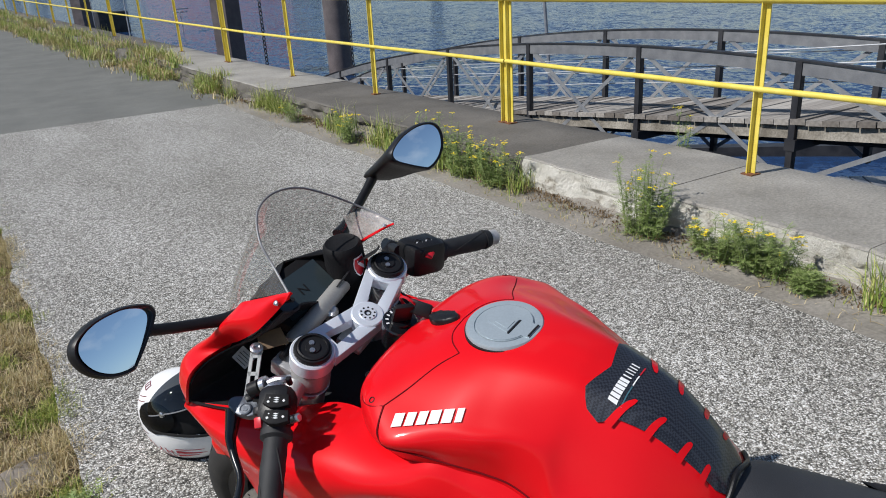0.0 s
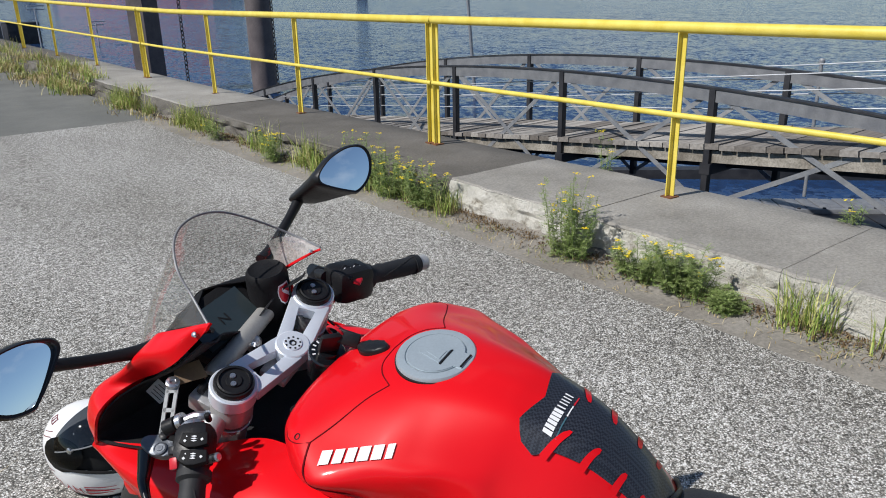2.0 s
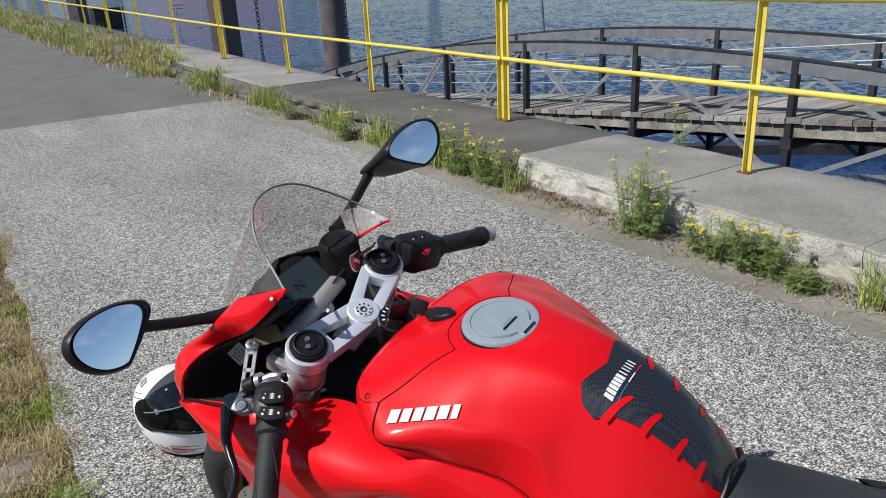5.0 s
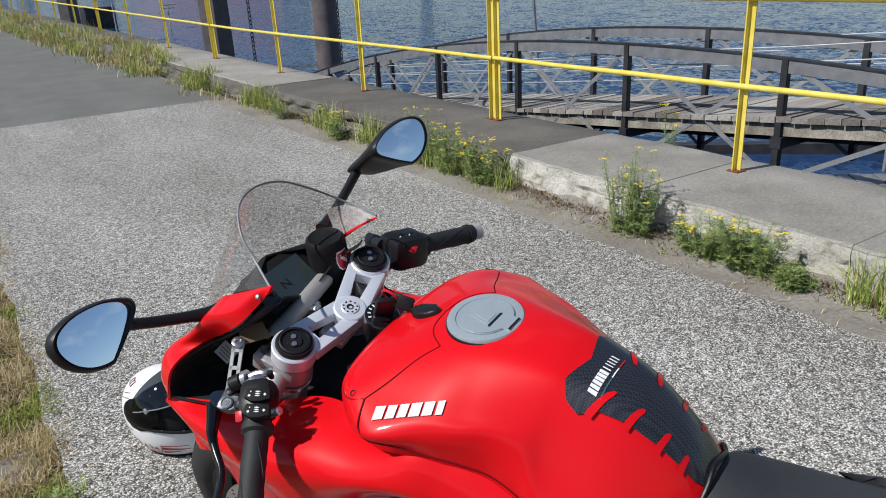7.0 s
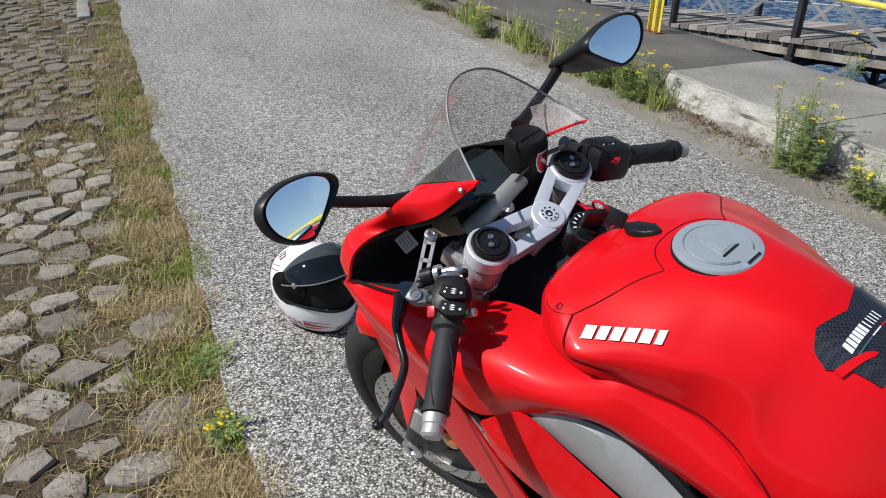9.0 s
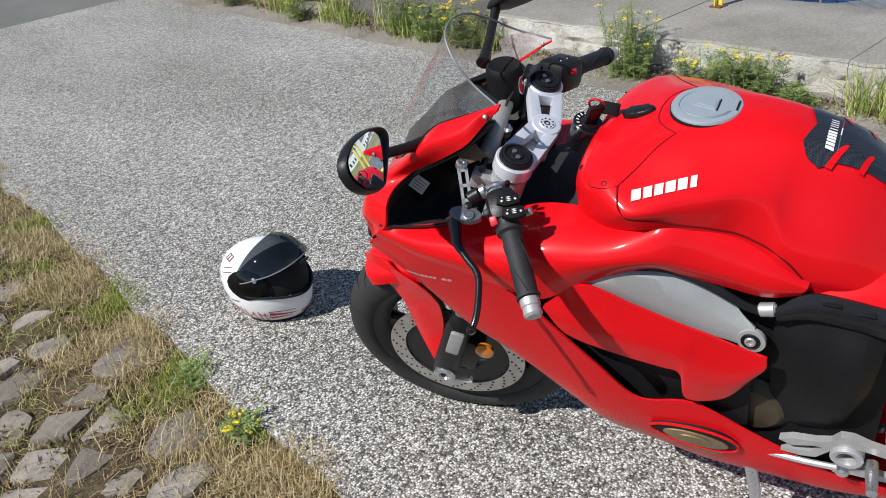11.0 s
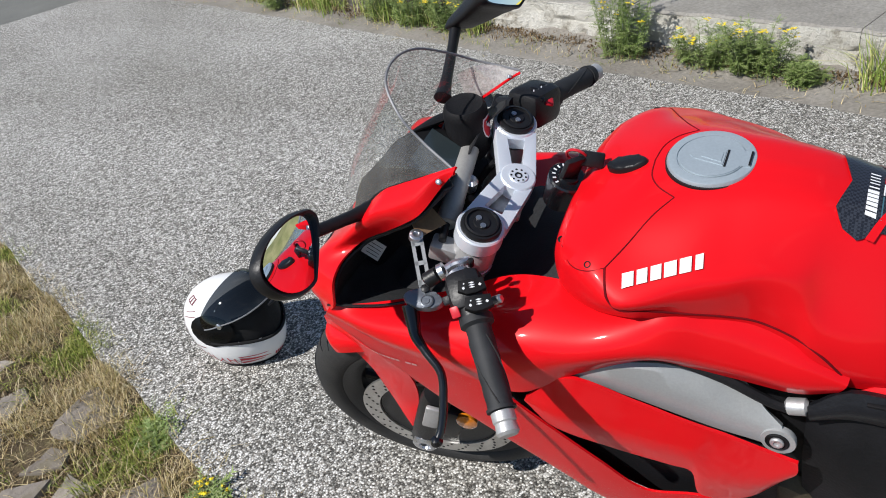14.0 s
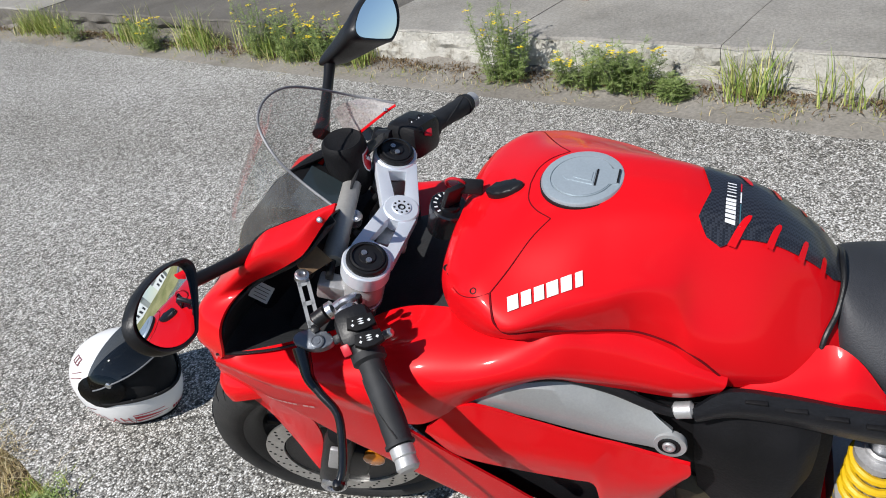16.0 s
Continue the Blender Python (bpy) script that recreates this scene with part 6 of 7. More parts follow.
for sd in (1, -1):
    b = bmesh.new()
    sheet(b, spline_grid(flip(rows if sd > 0 else rows[1:], sd), 4, 4), 0.003)
    bpart("cockpit_cowl", b, BLACKMAT, label="black cockpit surround under the screen")
bm.free()
fc = bpy.data.curves.new("gear_letter", "FONT")
fc.body, fc.size, fc.align_x, fc.align_y = "N", 0.024, "CENTER", "CENTER"
fo = bpy.data.objects.new("gear_letter", fc)
scene.collection.objects.link(fo)
me = bpy.data.meshes.new_from_object(fo)
bpy.data.objects.remove(fo)
me.materials.append(BLACKMAT)
gl_ = part("gear_letter", me, None, dash)
gl_.matrix_basis = DM @ Matrix.Translation((0, 0, .0034)) @ Matrix.Rotation(radians(-90), 4, "Z") @ Matrix.Diagonal((-1, 1, 1, 1))

# bubble screen: foot line on the nose, free edge over the dash
SCR = [
    [(.028, .111, .990), (.076, .090, 1.012), (.110, .077, 1.044), (.140, .045, 1.074), (.148, .003, 1.084), (.143, -.046, 1.072), (.124, -.090, 1.040), (.095, -.130, 1.000), (.030, -.134, .982)],
    [(.085, .121, .974), (.122, .112, .992), (.160, .084, 1.008), (.182, .045, 1.021), (.190, 0, 1.025), (.182, -.045, 1.021), (.160, -.084, 1.008), (.122, -.112, .992), (.085, -.122, .974)],
    [(.150, .129, .949), (.180, .114, .952), (.210, .085, .954), (.232, .044, .962), (.240, 0, .965), (.232, -.044, .962), (.210, -.085, .954), (.180, -.114, .952), (.150, -.129, .949)],
    [(.217, .122, .889), (.240, .100, .893), (.260, .072, .897), (.278, .038, .902), (.284, 0, .904), (.278, -.038, .902), (.260, -.072, .897), (.240, -.100, .893), (.217, -.122, .889)],
    [(.272, .092, .842), (.286, .076, .846), (.300, .052, .849), (.312, .026, .851), (.317, 0, .852), (.312, -.026, .851), (.300, -.052, .849), (.286, -.076, .846), (.272, -.092, .842)],
]
bm = bmesh.new()
sheet(bm, spline_grid(SCR, 6, 6))
ws = bpart("windscreen", bm, CLEAR, label="clear bubble windscreen", angle=80)
ws.visible_shadow = False
bm = bmesh.new()
tube(bm, curve(SCR[0], 6), 0.0019, 8)
part("screen_edge", bm, STEEL, ws)


def nose_side(s):
    b = bmesh.new()
    rows = [
        [(.021, .111, .994), (.022, .115, .991), (.024, .119, .986)],
        [(.050, .114, .984), (.052, .124, .978), (.047, .124, .963)],
        [(.085, .118, .971), (.083, .144, .957), (.073, .150, .937)],
        [(.118, .121, .959), (.121, .153, .941), (.106, .153, .915)],
        [(.150, .125, .945), (.162, .158, .922), (.149, .148, .888)],
        [(.215, .119, .888), (.228, .166, .872), (.199, .150, .862)],
        [(.255, .100, .853), (.272, .172, .848), (.226, .182, .847)],
        [(.288, .080, .829), (.300, .180, .822), (.230, .216, .832)],
        [(.330, .045, .798), (.325, .180, .778), (.237, .232, .790)],
        [(.372, .020, .752), (.365, .140, .738), (.285, .213, .745)],
        [(.380, .012, .722), (.372, .122, .712), (.318, .190, .712)],
    ]
    if s < 0:
        rows[0] = [(x + .009, y + .022, z - .012) for x, y, z in rows[0]]
        rows[1] = [(x, y + .012, z - .006) for x, y, z in rows[1]]
        for r in rows[:6]:
            a, b_, c_ = (Vector(q) for q in r)
            r[1], r[2] = tuple(a.lerp(b_, .2)), tuple(a.lerp(c_, .16))
        foot = [(.030, .134, .982), (.075, .131, .993), (.105, .120, .995), (.128, .111, .986)]
        for k, dz in enumerate((.001, .006, .018, .027, .029, .012)):
            rows[k] = [(x, y - .35 * dz, z - dz) for x, y, z in rows[k]]
        # extra strip of pane, added to carry the painted reflection
        b_ = bmesh.new()
        sheet(b_, spline_grid(flip([[p, tuple((Vector(p) + Vector(r[0])) / 2), r[0]] for p, r in zip(foot, rows)], s), 5, 3))
        fl_ = bpart("screen_foot", b_, FOOTPANE, label="dusty foot of the windscreen with a pink reflection put into its tint", angle=80)
        fl_.visible_shadow = False
    sheet(b, spline_grid(flip(rows, s), 6, 6), 0.004)
    bpart("nose_fairing", b, RED, label="red nose fairing beside the screen", angle=50)
    b = bmesh.new()
    rows = [
        [(.374, .0, .754), (.378, .060, .748), (.380, .110, .735), (.334, .181, .708)],
        [(.378, .0, .700), (.374, .060, .690), (.365, .110, .680), (.324, .176, .690)],
        [(.350, .0, .640), (.345, .055, .640), (.330, .095, .645), (.300, .150, .660)],
    ]
    sheet(b, spline_grid(flip(rows, s), 4, 4), 0.004)
    bpart("nose_front", b, BLACKPL, label="dark headlamp and intake front")
    b = bmesh.new()
    rows = [
        [(.047, .118, .956), (.075, .145, .930), (.106, .148, .908), (.149, .143, .882), (.199, .146, .855), (.226, .178, .840), (.230, .212, .825), (.236, .226, .786), (.16, .20, .774), (.06, .17, .774)],
        [(.05, .092, .942), (.08, .110, .920), (.12, .122, .895), (.165, .128, .868), (.215, .132, .838), (.240, .15, .818), (.250, .165, .795), (.258, .15, .76), (.16, .15, .742), (.05, .13, .742)],
        [(.075, .062, .928), (.10, .078, .910), (.135, .09, .888), (.18, .100, .860), (.228, .10, .826), (.248, .105, .806), (.256, .108, .780), (.264, .10, .75), (.18, .10, .712), (.05, .10, .71)],
        [(.09, .02, .90), (.11, .025, .885), (.14, .03, .868), (.18, .04, .845), (.23, .04, .805), (.25, .04, .785), (.258, .04, .765), (.262, .03, .735), (.18, .03, .69), (.05, .03, .69)],
    ]
    if s < 0:
        rows = [[q if k > 4 else tuple(Vector(q).lerp(Vector(r2), .55)) for k, (q, r2) in enumerate(zip(rows[0], rows[1]))], *rows[1:]]
    sheet(b, spline_grid(flip(rows, s), 4, 5), 0.003)
    bpart("inner_fairing", b, INNERPL, label="black inner fairing lining")
    b = bmesh.new()
    tube(b, curve([(.252, .228 * s, .786), (.16, .205 * s, .784), (.08, .17 * s, .788)], 5), 0.0022, 6)
    bpart("opening_lip", b, BLACKPL)
    for x, y, z in ((.045, .126, .977), (.125, .140, .940)):
        b = bmesh.new()
        lathe(b, [(.0040, -.003), (.0040, .001), (.0025, .002), (0, .002)], axis_to((x, y * s, z), (-.1, s, 1.3)), 14)
        bpart("screen_screw", b, ALLOY)


both(nose_side)
bm = bmesh.new()
box(bm, (.245, -.10, .665), (.29, .10, .80), .01)
bpart("headlamp_back", bm, BLACKMAT)
LABM = axis_to((.231, .108, .796), (-.62, .52, .58)) @ Matrix.Rotation(radians(58), 4, "Z")
bm = bmesh.new()
slab_poly(bm, [(-.016, -.014), (.016, -.014), (.016, .014), (-.016, .014)], 0, .0012, LABM)
lab = bpart("warning_label", bm, PAPER, label="pale paper warning label")
for k in range(4):
    bm = bmesh.new()
    box(bm, (-.012, -.0095 + .0055 * k, .0012), (.009 + .0015 * (k % 3), -.0085 + .0055 * k, .0017), 0, LABM)
    part("text_bar", bm, BLACKMAT, lab)
bm = bmesh.new()
slab_poly(bm, [(-.022, -.016), (.024, -.012), (.02, .016), (-.018, .014)], 0, .002, axis_to((.086, .128, .897), (-.5, .3, .8)))
bpart("brown_inner_plate", bm, AMBERPL)

GL = [(.063, .006), (.061, -.008), (.036, -.027), (.008, -.044), (-.006, -.049), (-.030, -.041), (-.048, -.025), (-.057, -.005), (-.056, .014), (-.043, .027), (-.014, .033), (.024, .028), (.050, .017)]
GL = [(p.x, p.y) for p in curve([(x, y, 0) for x, y in GL + GL[:3]], 5)[5:5 * (len(GL) + 1)]]


def mirror(s):
    n = Vector((-.94, (-.125 if s > 0 else .19), .285)).normalized()
    sv = Vector((0, 0, 1)).cross(n).normalized()
    if s < 0:
        sv = -sv
    u = Vector((0, 0, 1)) - n * n.z
    u.normalize()
    c = Vector((.140, .323, 1.021)) if s > 0 else Vector((.128, -.336, 1.027))

    def ring(k, back, shift=(0, 0)):
        return [c + sv * (x * k + shift[0]) + u * (y * k + shift[1]) - n * back for x, y in GL]
    b = bmesh.new()
    rings(b, [ring(.97, .013), ring(.972, -.003), ring(1.04, -.004), ring(1.10, .001), ring(1.10, .012), ring(.94, .028, (.012, -.006)), ring(.76, .052, (.028, -.015)), ring(.56, .078, (.046, -.023)), ring(.32, .100, (.062, -.026)), ring(.1, .104, (.064, -.026))])
    mi = bpart("mirror", b, BLACKPL, label="black rear-view mirror on a long stalk", angle=45)
    b = bmesh.new()
    # slightly convex glass, turned a little in its housing
    tip = Vector((-.93, -.205 if s > 0 else .19, .295)).normalized()

    def dome(k):
        out = []
        for p in ring(k * .96, -.0005):
            q = p - c
            q -= n * (q.dot(tip) / n.dot(tip))
            out.append(c + q + n * .001 + tip * ((.06 ** 2 - q.length_squared) / 3.2))
        return out
    grid = [[b.verts.new(p) for p in dome(k)] for k in (1.0, .8, .6, .4, .2)]
    for r0, r1 in zip(grid, grid[1:]):
        for i in range(len(r0)):
            j = (i + 1) % len(r0)
            b.faces.new((r0[i], r0[j], r1[j], r1[i]))
    hub = b.verts.new(c + tip * (.06 ** 2 / 3.2) + n * .001)
    for i in range(len(grid[-1])):
        b.faces.new((grid[-1][i], grid[-1][(i + 1) % len(grid[-1])], hub))
    part("mirror_glass", b, MIRROR, mi, "clear mirror glass", 80)
    b = bmesh.new()
    base = Vector((.178, .122, .908)) if s > 0 else Vector((.185, -.138, .922))
    e = c + sv * .058 - u * .026 - n * .092
    pts = curve([base, base.lerp(e, .33) - Vector((0, 0, .002)), base.lerp(e, .66) - Vector((0, 0, .003)), e], 5)
    tube(b, pts, [k * .84 for k in (.019, .016, .0135, .0125, .0115, .011, .011, .011, .011, .011, .011, .011, .0115, .012, .0125, .013)][:len(pts)], 12)
    part("stalk", b, BLACKPL, mi)


both(mirror)


# front mudguard
def guard(s):
    b = bmesh.new()
    rows = []
    for a, w in ((31, .050), (27, .066), (18, .076), (7, .080), (-4, .082), (-14, .080)):
        r = .318
        ca, sa = math.cos(radians(a - 20)), math.sin(radians(a - 20))
        pc = Vector((.282 + r * math.sin(radians(a)) * 1.0, 0, .30 + r * math.cos(radians(a))))
        rows.append([(pc.x, 0, pc.z), (pc.x, w * .7 * s, pc.z - .008), (pc.x - .004, w * s, pc.z - .020), (pc.x - .010, (w + .006) * s, pc.z - .042)])
    sheet(b, spline_grid(rows, 5, 4), 0.003)
    mg = bpart("mudguard", b, RED, label="red front mudguard", steer="wheel")
    b = bmesh.new()
    # side wing: leading edge, middle and trailing edge from the crown to the tip by the axle
    rows = [[(.436, .110, .572), (.400, .128, .590), (.350, .140, .600)],
            [(.420, .124, .535), (.372, .140, .560), (.318, .158, .590)],
            [(.368, .138, .520), (.326, .152, .545), (.262, .168, .570)],
            [(.341, .141, .480), (.302, .150, .495), (.232, .160, .520)],
            [(.338, .136, .425), (.298, .148, .435), (.238, .150, .455)],
            [(.326, .138, .365), (.295, .146, .375), (.254, .146, .400)],
            [(.308, .148, .330), (.292, .150, .338), (.272, .150, .355)],
            [(.298, .152, .303), (.294, .152, .305), (.290, .151, .310)]]
    rows = [[STWI @ Vector(q) for q in r] for r in rows]
    rows = [[(q.x, q.y * s, q.z) for q in r] for r in rows]
    sheet(b, spline_grid(rows, 5, 4), 0.003)
    bpart("mudguard_blade", b, RED, mg, steer="wheel")


both(guard)


# ---- helmet ----
HELM = Matrix.Translation((-0.097, 1.168, 0.002)) @ Matrix.Rotation(radians(-69), 4, "Z")
WHITEGL = paint_mat("white_helmet_lacquer", (0.80, 0.80, 0.80), (0.85, 0.85, 0.85))
REDGR = paint_mat("red_helmet_graphic", (0.42, 0.012, 0.03), (0.5, 0.02, 0.04))
DULLGR = surface("dull_maroon_graphic", (0.16, 0.05, 0.06), (0.22, 0.07, 0.08), 0.5, 0, 20, 0.03)
VISORBASE = surface("black_visor_base", (0.002, 0.002, 0.0025), (0.004, 0.004, 0.0045), 0.3, 0, 20, 0.02, 300, spec=0.18)
LINING = surface("black_lining_cloth", (0.004, 0.004, 0.0045), (0.008, 0.008, 0.009), 0.9, 0, 30, 0.3, 400)
VISOR = thin_pane("smoked_visor", (0.09, 0.10, 0.11), 0.6, 0.06)
HZ = 0.138


def shell(az, el, k=1.0, lift=0.0):
    """A point of the helmet's outer form: az from the front, el from the level of the brow."""
    ca, sa, ce, se = math.cos(az), math.sin(az), math.cos(el), math.sin(el)
    rx = (0.158 if ca < 0 else 0.150) + 0.022 * max(0, ca) ** 2 * max(0, -se) * 2.0
    r = Vector((rx * ca, 0.129 * sa, 0))
    h = 0.113 if se > 0 else 0.160
    q = max(0.0, ce) ** 0.82
    p = Vector((r.x * q, r.y * q, h * se)) * k
    if lift:
        p += Vector((p.x / 0.02, p.y / 0.015, p.z / 0.016)).normalized() * lift
    return p + Vector((0, 0, HZ))


helmet = thing("helmet", "white full-face helmet with red graphics and raised smoked visor", "helmet", at=HELM)
NA, NE = 72, 36
EL = [radians(-57 + 147 * j / NE) for j in range(NE + 1)]


def in_port(az, el):
    a = math.degrees(math.atan2(math.sin(az), math.cos(az)))
    e = math.degrees(el)
    hi = 33 - 10 * (abs(a) / 82) ** 3
    lo = -5 + 3 * (abs(a) / 82) ** 3 - 8 * math.cos(math.radians(a)) ** 4
    return abs(a) < 82 and lo < e < hi


bm = bmesh.new()
vg = [[bm.verts.new(shell(2 * math.pi * i / NA, e)) for i in range(NA)] for e in EL]
for j in range(NE):
    for i in range(NA):
        if not in_port(2 * math.pi * (i + .5) / NA, (EL[j] + EL[j + 1]) / 2):
            k = (i + 1) % NA
            f = [vg[j][i], vg[j][k], vg[j + 1][k], vg[j + 1][i]]
            bm.faces.new(f)
bmesh.ops.delete(bm, geom=[v for v in bm.verts if not v.link_faces], context="VERTS")
bmesh.ops.remove_doubles(bm, verts=bm.verts, dist=1e-5)
part("outer_shell", bm, WHITEGL, helmet, "glossy white shell", 60)
bm = bmesh.new()
sheet(bm, [[shell(2 * math.pi * i / 48, radians(-56 + 146 * j / 20), 0.955) for i in range(49)] for j in range(21)])
part("lining", bm, LINING, helmet, "black padded lining")
bm = bmesh.new()
rim = []
for i in range(61):
    a = radians(-82 + 164 * i / 60)
    ad = abs(math.degrees(a))
    rim.append(shell(a, radians(-5 + 3 * (ad / 82) ** 3 - 8 * math.cos(a) ** 4), 1.0, 0.001))
tube(bm, rim, 0.0045, 8)
part("port_seal", bm, LINING, helmet)
bm = bmesh.new()
tube(bm, [shell(2 * math.pi * i / 48, radians(-57), 1.0) for i in range(49)], 0.006, 8, False)
part("neck_roll", bm, LINING, helmet)
RAISE = Matrix.Translation((0.01, 0, HZ + 0.02)) @ Matrix.Rotation(radians(-49), 4, "Y") @ Matrix.Translation((-0.01, 0, -HZ - 0.02))
bm = bmesh.new()
rows = []
for j in range(13):
    row = []
    for i in range(41):
        a = radians(-80 + 160 * i / 40)
        ad = abs(math.degrees(a)) / 80
        lo, hi = -18 + 34 * ad ** 2.2, 42 - 10 * ad ** 3
        row.append(RAISE @ shell(a, radians(lo + (hi - lo) * j / 12), 1.0, 0.005))
    rows.append(row)
sheet(bm, rows)
vz = part("visor", bm, VISOR, helmet, "smoked visor, raised", 60)
bm = bmesh.new()
tube(bm, rows[0], 0.0022, 6)
part("visor_edge", bm, STEEL, vz)
bm = bmesh.new()
tube(bm, [RAISE @ shell(radians(a), radians(-23), 1.0, 0.012) for a in (-9, -4, 0, 4, 9)], [.003, .005, .006, .005, .003], 8)
part("visor_tab", bm, BLACKPL, vz)
for s in (1, -1):
    bm = bmesh.new()
    p = shell(radians(64 * s), radians(27), 1.0, 0.009)
    d = Vector((0.1, s, 0.1))
    rows = []
    for v in range(5):
        rows.append([shell(radians((80 + v / 4 * 29 * math.cos(u / 16 * 2 * math.pi)) * s), radians(17 + v / 4 * 24 * math.sin(u / 16 * 2 * math.pi)), 1.0, 0.0045 - 0.001 * v / 4) for u in range(17)])
    sheet(bm, rows)
    part("pivot_cover", bm, VISORBASE, helmet)
    bm = bmesh.new()
    lathe(bm, [(.009, -.004), (.009, .005), (.006, .007), (0, .007)], axis_to(p + d * 0.002, d), 18)
    part("pivot_screw", bm, ALLOY, helmet)


def stripe(a0, a1, e0, e1, w0, w1, mat=REDGR):
    b = bmesh.new()
    rows = []
    for k in range(13):
        t = k / 12
        a, e, w = a0 + (a1 - a0) * t, e0 + (e1 - e0) * t, w0 + (w1 - w0) * t
        rows.append([shell(radians(a), radians(e + w * v), 1.0, 0.0009) for v in (-.5, 0, .5)])
    sheet(b, rows)
    part("graphic", b, mat, helmet)


for s in (1, -1):
    # pointed flashes on the chin
    stripe(60 * s, 20 * s, -33, -37, 6, .5)
    stripe(60 * s, 28 * s, -42, -40, 6, .5)
    stripe(60 * s, 24 * s, -27.5, -30, 1.6, .8)
    # line pattern below the visor's pivot
    for a0, e0, a1, e1 in ((66, -30, 66, -50), (74, -27, 74, -47), (66, -36, 74, -32), (82, -27, 82, -46), (82, -30, 94, -40), (94, -24, 94, -42), (100, -22, 100, -40), (100, -30, 110, -24), (110, -22, 110, -38),
                           (66, -48, 82, -44), (86, -48, 104, -44)):
        if abs(a0 - a1) < 1:
            stripe(a0 * s, (a0 + 1.7) * s, (e0 + e1) / 2, (e0 + e1) / 2, e0 - e1, e0 - e1)
        else:
            stripe(a0 * s, a1 * s, e0, e1, 2.0, 2.0)
    for a0, e0, a1, e1 in ((58, -47, 66, -30), (66, -50, 58, -33), (116, -12, 132, -2), (120, 2, 138, 10), (96, -12, 112, -14), (128, 14, 150, 26)):
        stripe(a0 * s, a1 * s, e0, e1, 1.6, 1.6, DULLGR)
    stripe(112 * s, 168 * s, -30, -8, 9, 2)
    stripe(116 * s, 172 * s, -42, -20, 5, 2)
for k in range(6):
    stripe(-13 + k * 4.4, -10 + k * 4.4, -41, -41, 6.5, 6.5)
# outlined pattern and vents on the crown
for s in (1, -1):
    for k in range(3):
        stripe((118 + 9 * k) * s, (122 + 9 * k) * s, 52, 52, 10, 10, DULLGR)
    stripe(118 * s, 140 * s, 47, 47, 1.4, 1.4, DULLGR)
    stripe(118 * s, 140 * s, 57, 57, 1.4, 1.4, DULLGR)
    stripe(104 * s, 128 * s, 34, 24, 1.4, 1.4, DULLGR)
    stripe(106 * s, 126 * s, 42, 33, 1.4, 1.4, DULLGR)

# ---- verge: cobbles, edging stones, grass ----
def cell(c, others, gap):
    """The part of a square round c that is nearer to c than to its neighbours."""
    poly = [(-.115, -.095), (.115, -.095), (.115, .095), (-.115, .095)]
    for o in others:
        nx, ny = o[0] - c[0], o[1] - c[1]
        d = math.hypot(nx, ny)
        if d < 1e-6 or d > .55:
            continue
        nx, ny, lim = nx / d, ny / d, d / 2 - gap
        out = []
        for k in range(len(poly)):
            p, q = poly[k], poly[(k + 1) % len(poly)]
            a, b = p[0] * nx + p[1] * ny - lim, q[0] * nx + q[1] * ny - lim
            if a <= 0:
                out.append(p)
            if a * b < 0:
                t = a / (a - b)
                out.append((p[0] + (q[0] - p[0]) * t, p[1] + (q[1] - p[1]) * t))
        poly = out
    return poly


def cobble(b, c, poly, rnd):
    """A flat, split-faced stone filling its cell, with worn corners."""
    ring = []
    n = len(poly)
    for k in range(n):
        p, q = poly[k], poly[(k + 1) % n]
        L = math.hypot(q[0] - p[0], q[1] - p[1])
        for t in ((.07, .5, .93) if L > .06 else (.5,)):
            ring.append((p[0] + (q[0] - p[0]) * t + rnd.uniform(-.006, .006), p[1] + (q[1] - p[1]) * t + rnd.uniform(-.006, .006)))
    tx, ty = rnd.uniform(-.07, .07), rnd.uniform(-.07, .07)
    rings(b, [[(c[0] + k * x, c[1] + k * y, c[2] + z + (tx * x + ty * y if z > -.05 else 0) + rnd.uniform(-.002, .002)) for x, y in ring] for k, z in ((1.02, -.07), (1.01, -.014), (.985, -.001), (.93, .004), (.45, .005))])


verge_paving = thing("cobble_paving", "old uneven granite cobbles sunk in soil and dry grass", "paving", kind="structure")
rest = bmesh.new()
rnd = random.Random(5)
seeds = []
for i in range(132):
    for j in range(13):
        y = -1.2 + .132 * i + rnd.uniform(-.045, .045)
        x = -.60 - .158 * (j + .5 * (i % 2)) + rnd.uniform(-.055, .055)
        seeds.append((x, y + .12 * x))
spots, polys = [], {}
for k, q in enumerate(seeds):
    edge = min(1, max(0, (-.60 - q[0]) / .16)) * (.93 + .25 * noise.noise(Vector((q[0] * 2.2, q[1] * 1.7, 3))))
    if rnd.random() < .15 + .75 * edge:
        others = [o for o in seeds[max(0, k - 78):k + 79] if abs(o[0] - q[0]) < .5 and abs(o[1] - q[1]) < .5]
        poly = cell(q, others, rnd.uniform(.009, .026))
        if len(poly) > 2:
            spots.append((q[0], q[1], rnd.uniform(-.024, -.004)))
            polys[spots[-1]] = poly
near = sorted(spots, key=lambda q: abs(q[0] + 1.0) + abs(q[1] - 1.2))[:290]
chosen = set(near)
for q in near:
    bm = bmesh.new()
    cobble(bm, (0, 0, 0), polys[q], rnd)
    o = part("cobblestone", bm, COBBLE, verge_paving)
    o.matrix_basis = Matrix.Translation(far(*q))
for q in spots:
    if q not in chosen:
        cobble(rest, far(*q), polys[q], rnd)
tagged(part("cobble_field", rest, COBBLE, verge_paving), kind="stuff")

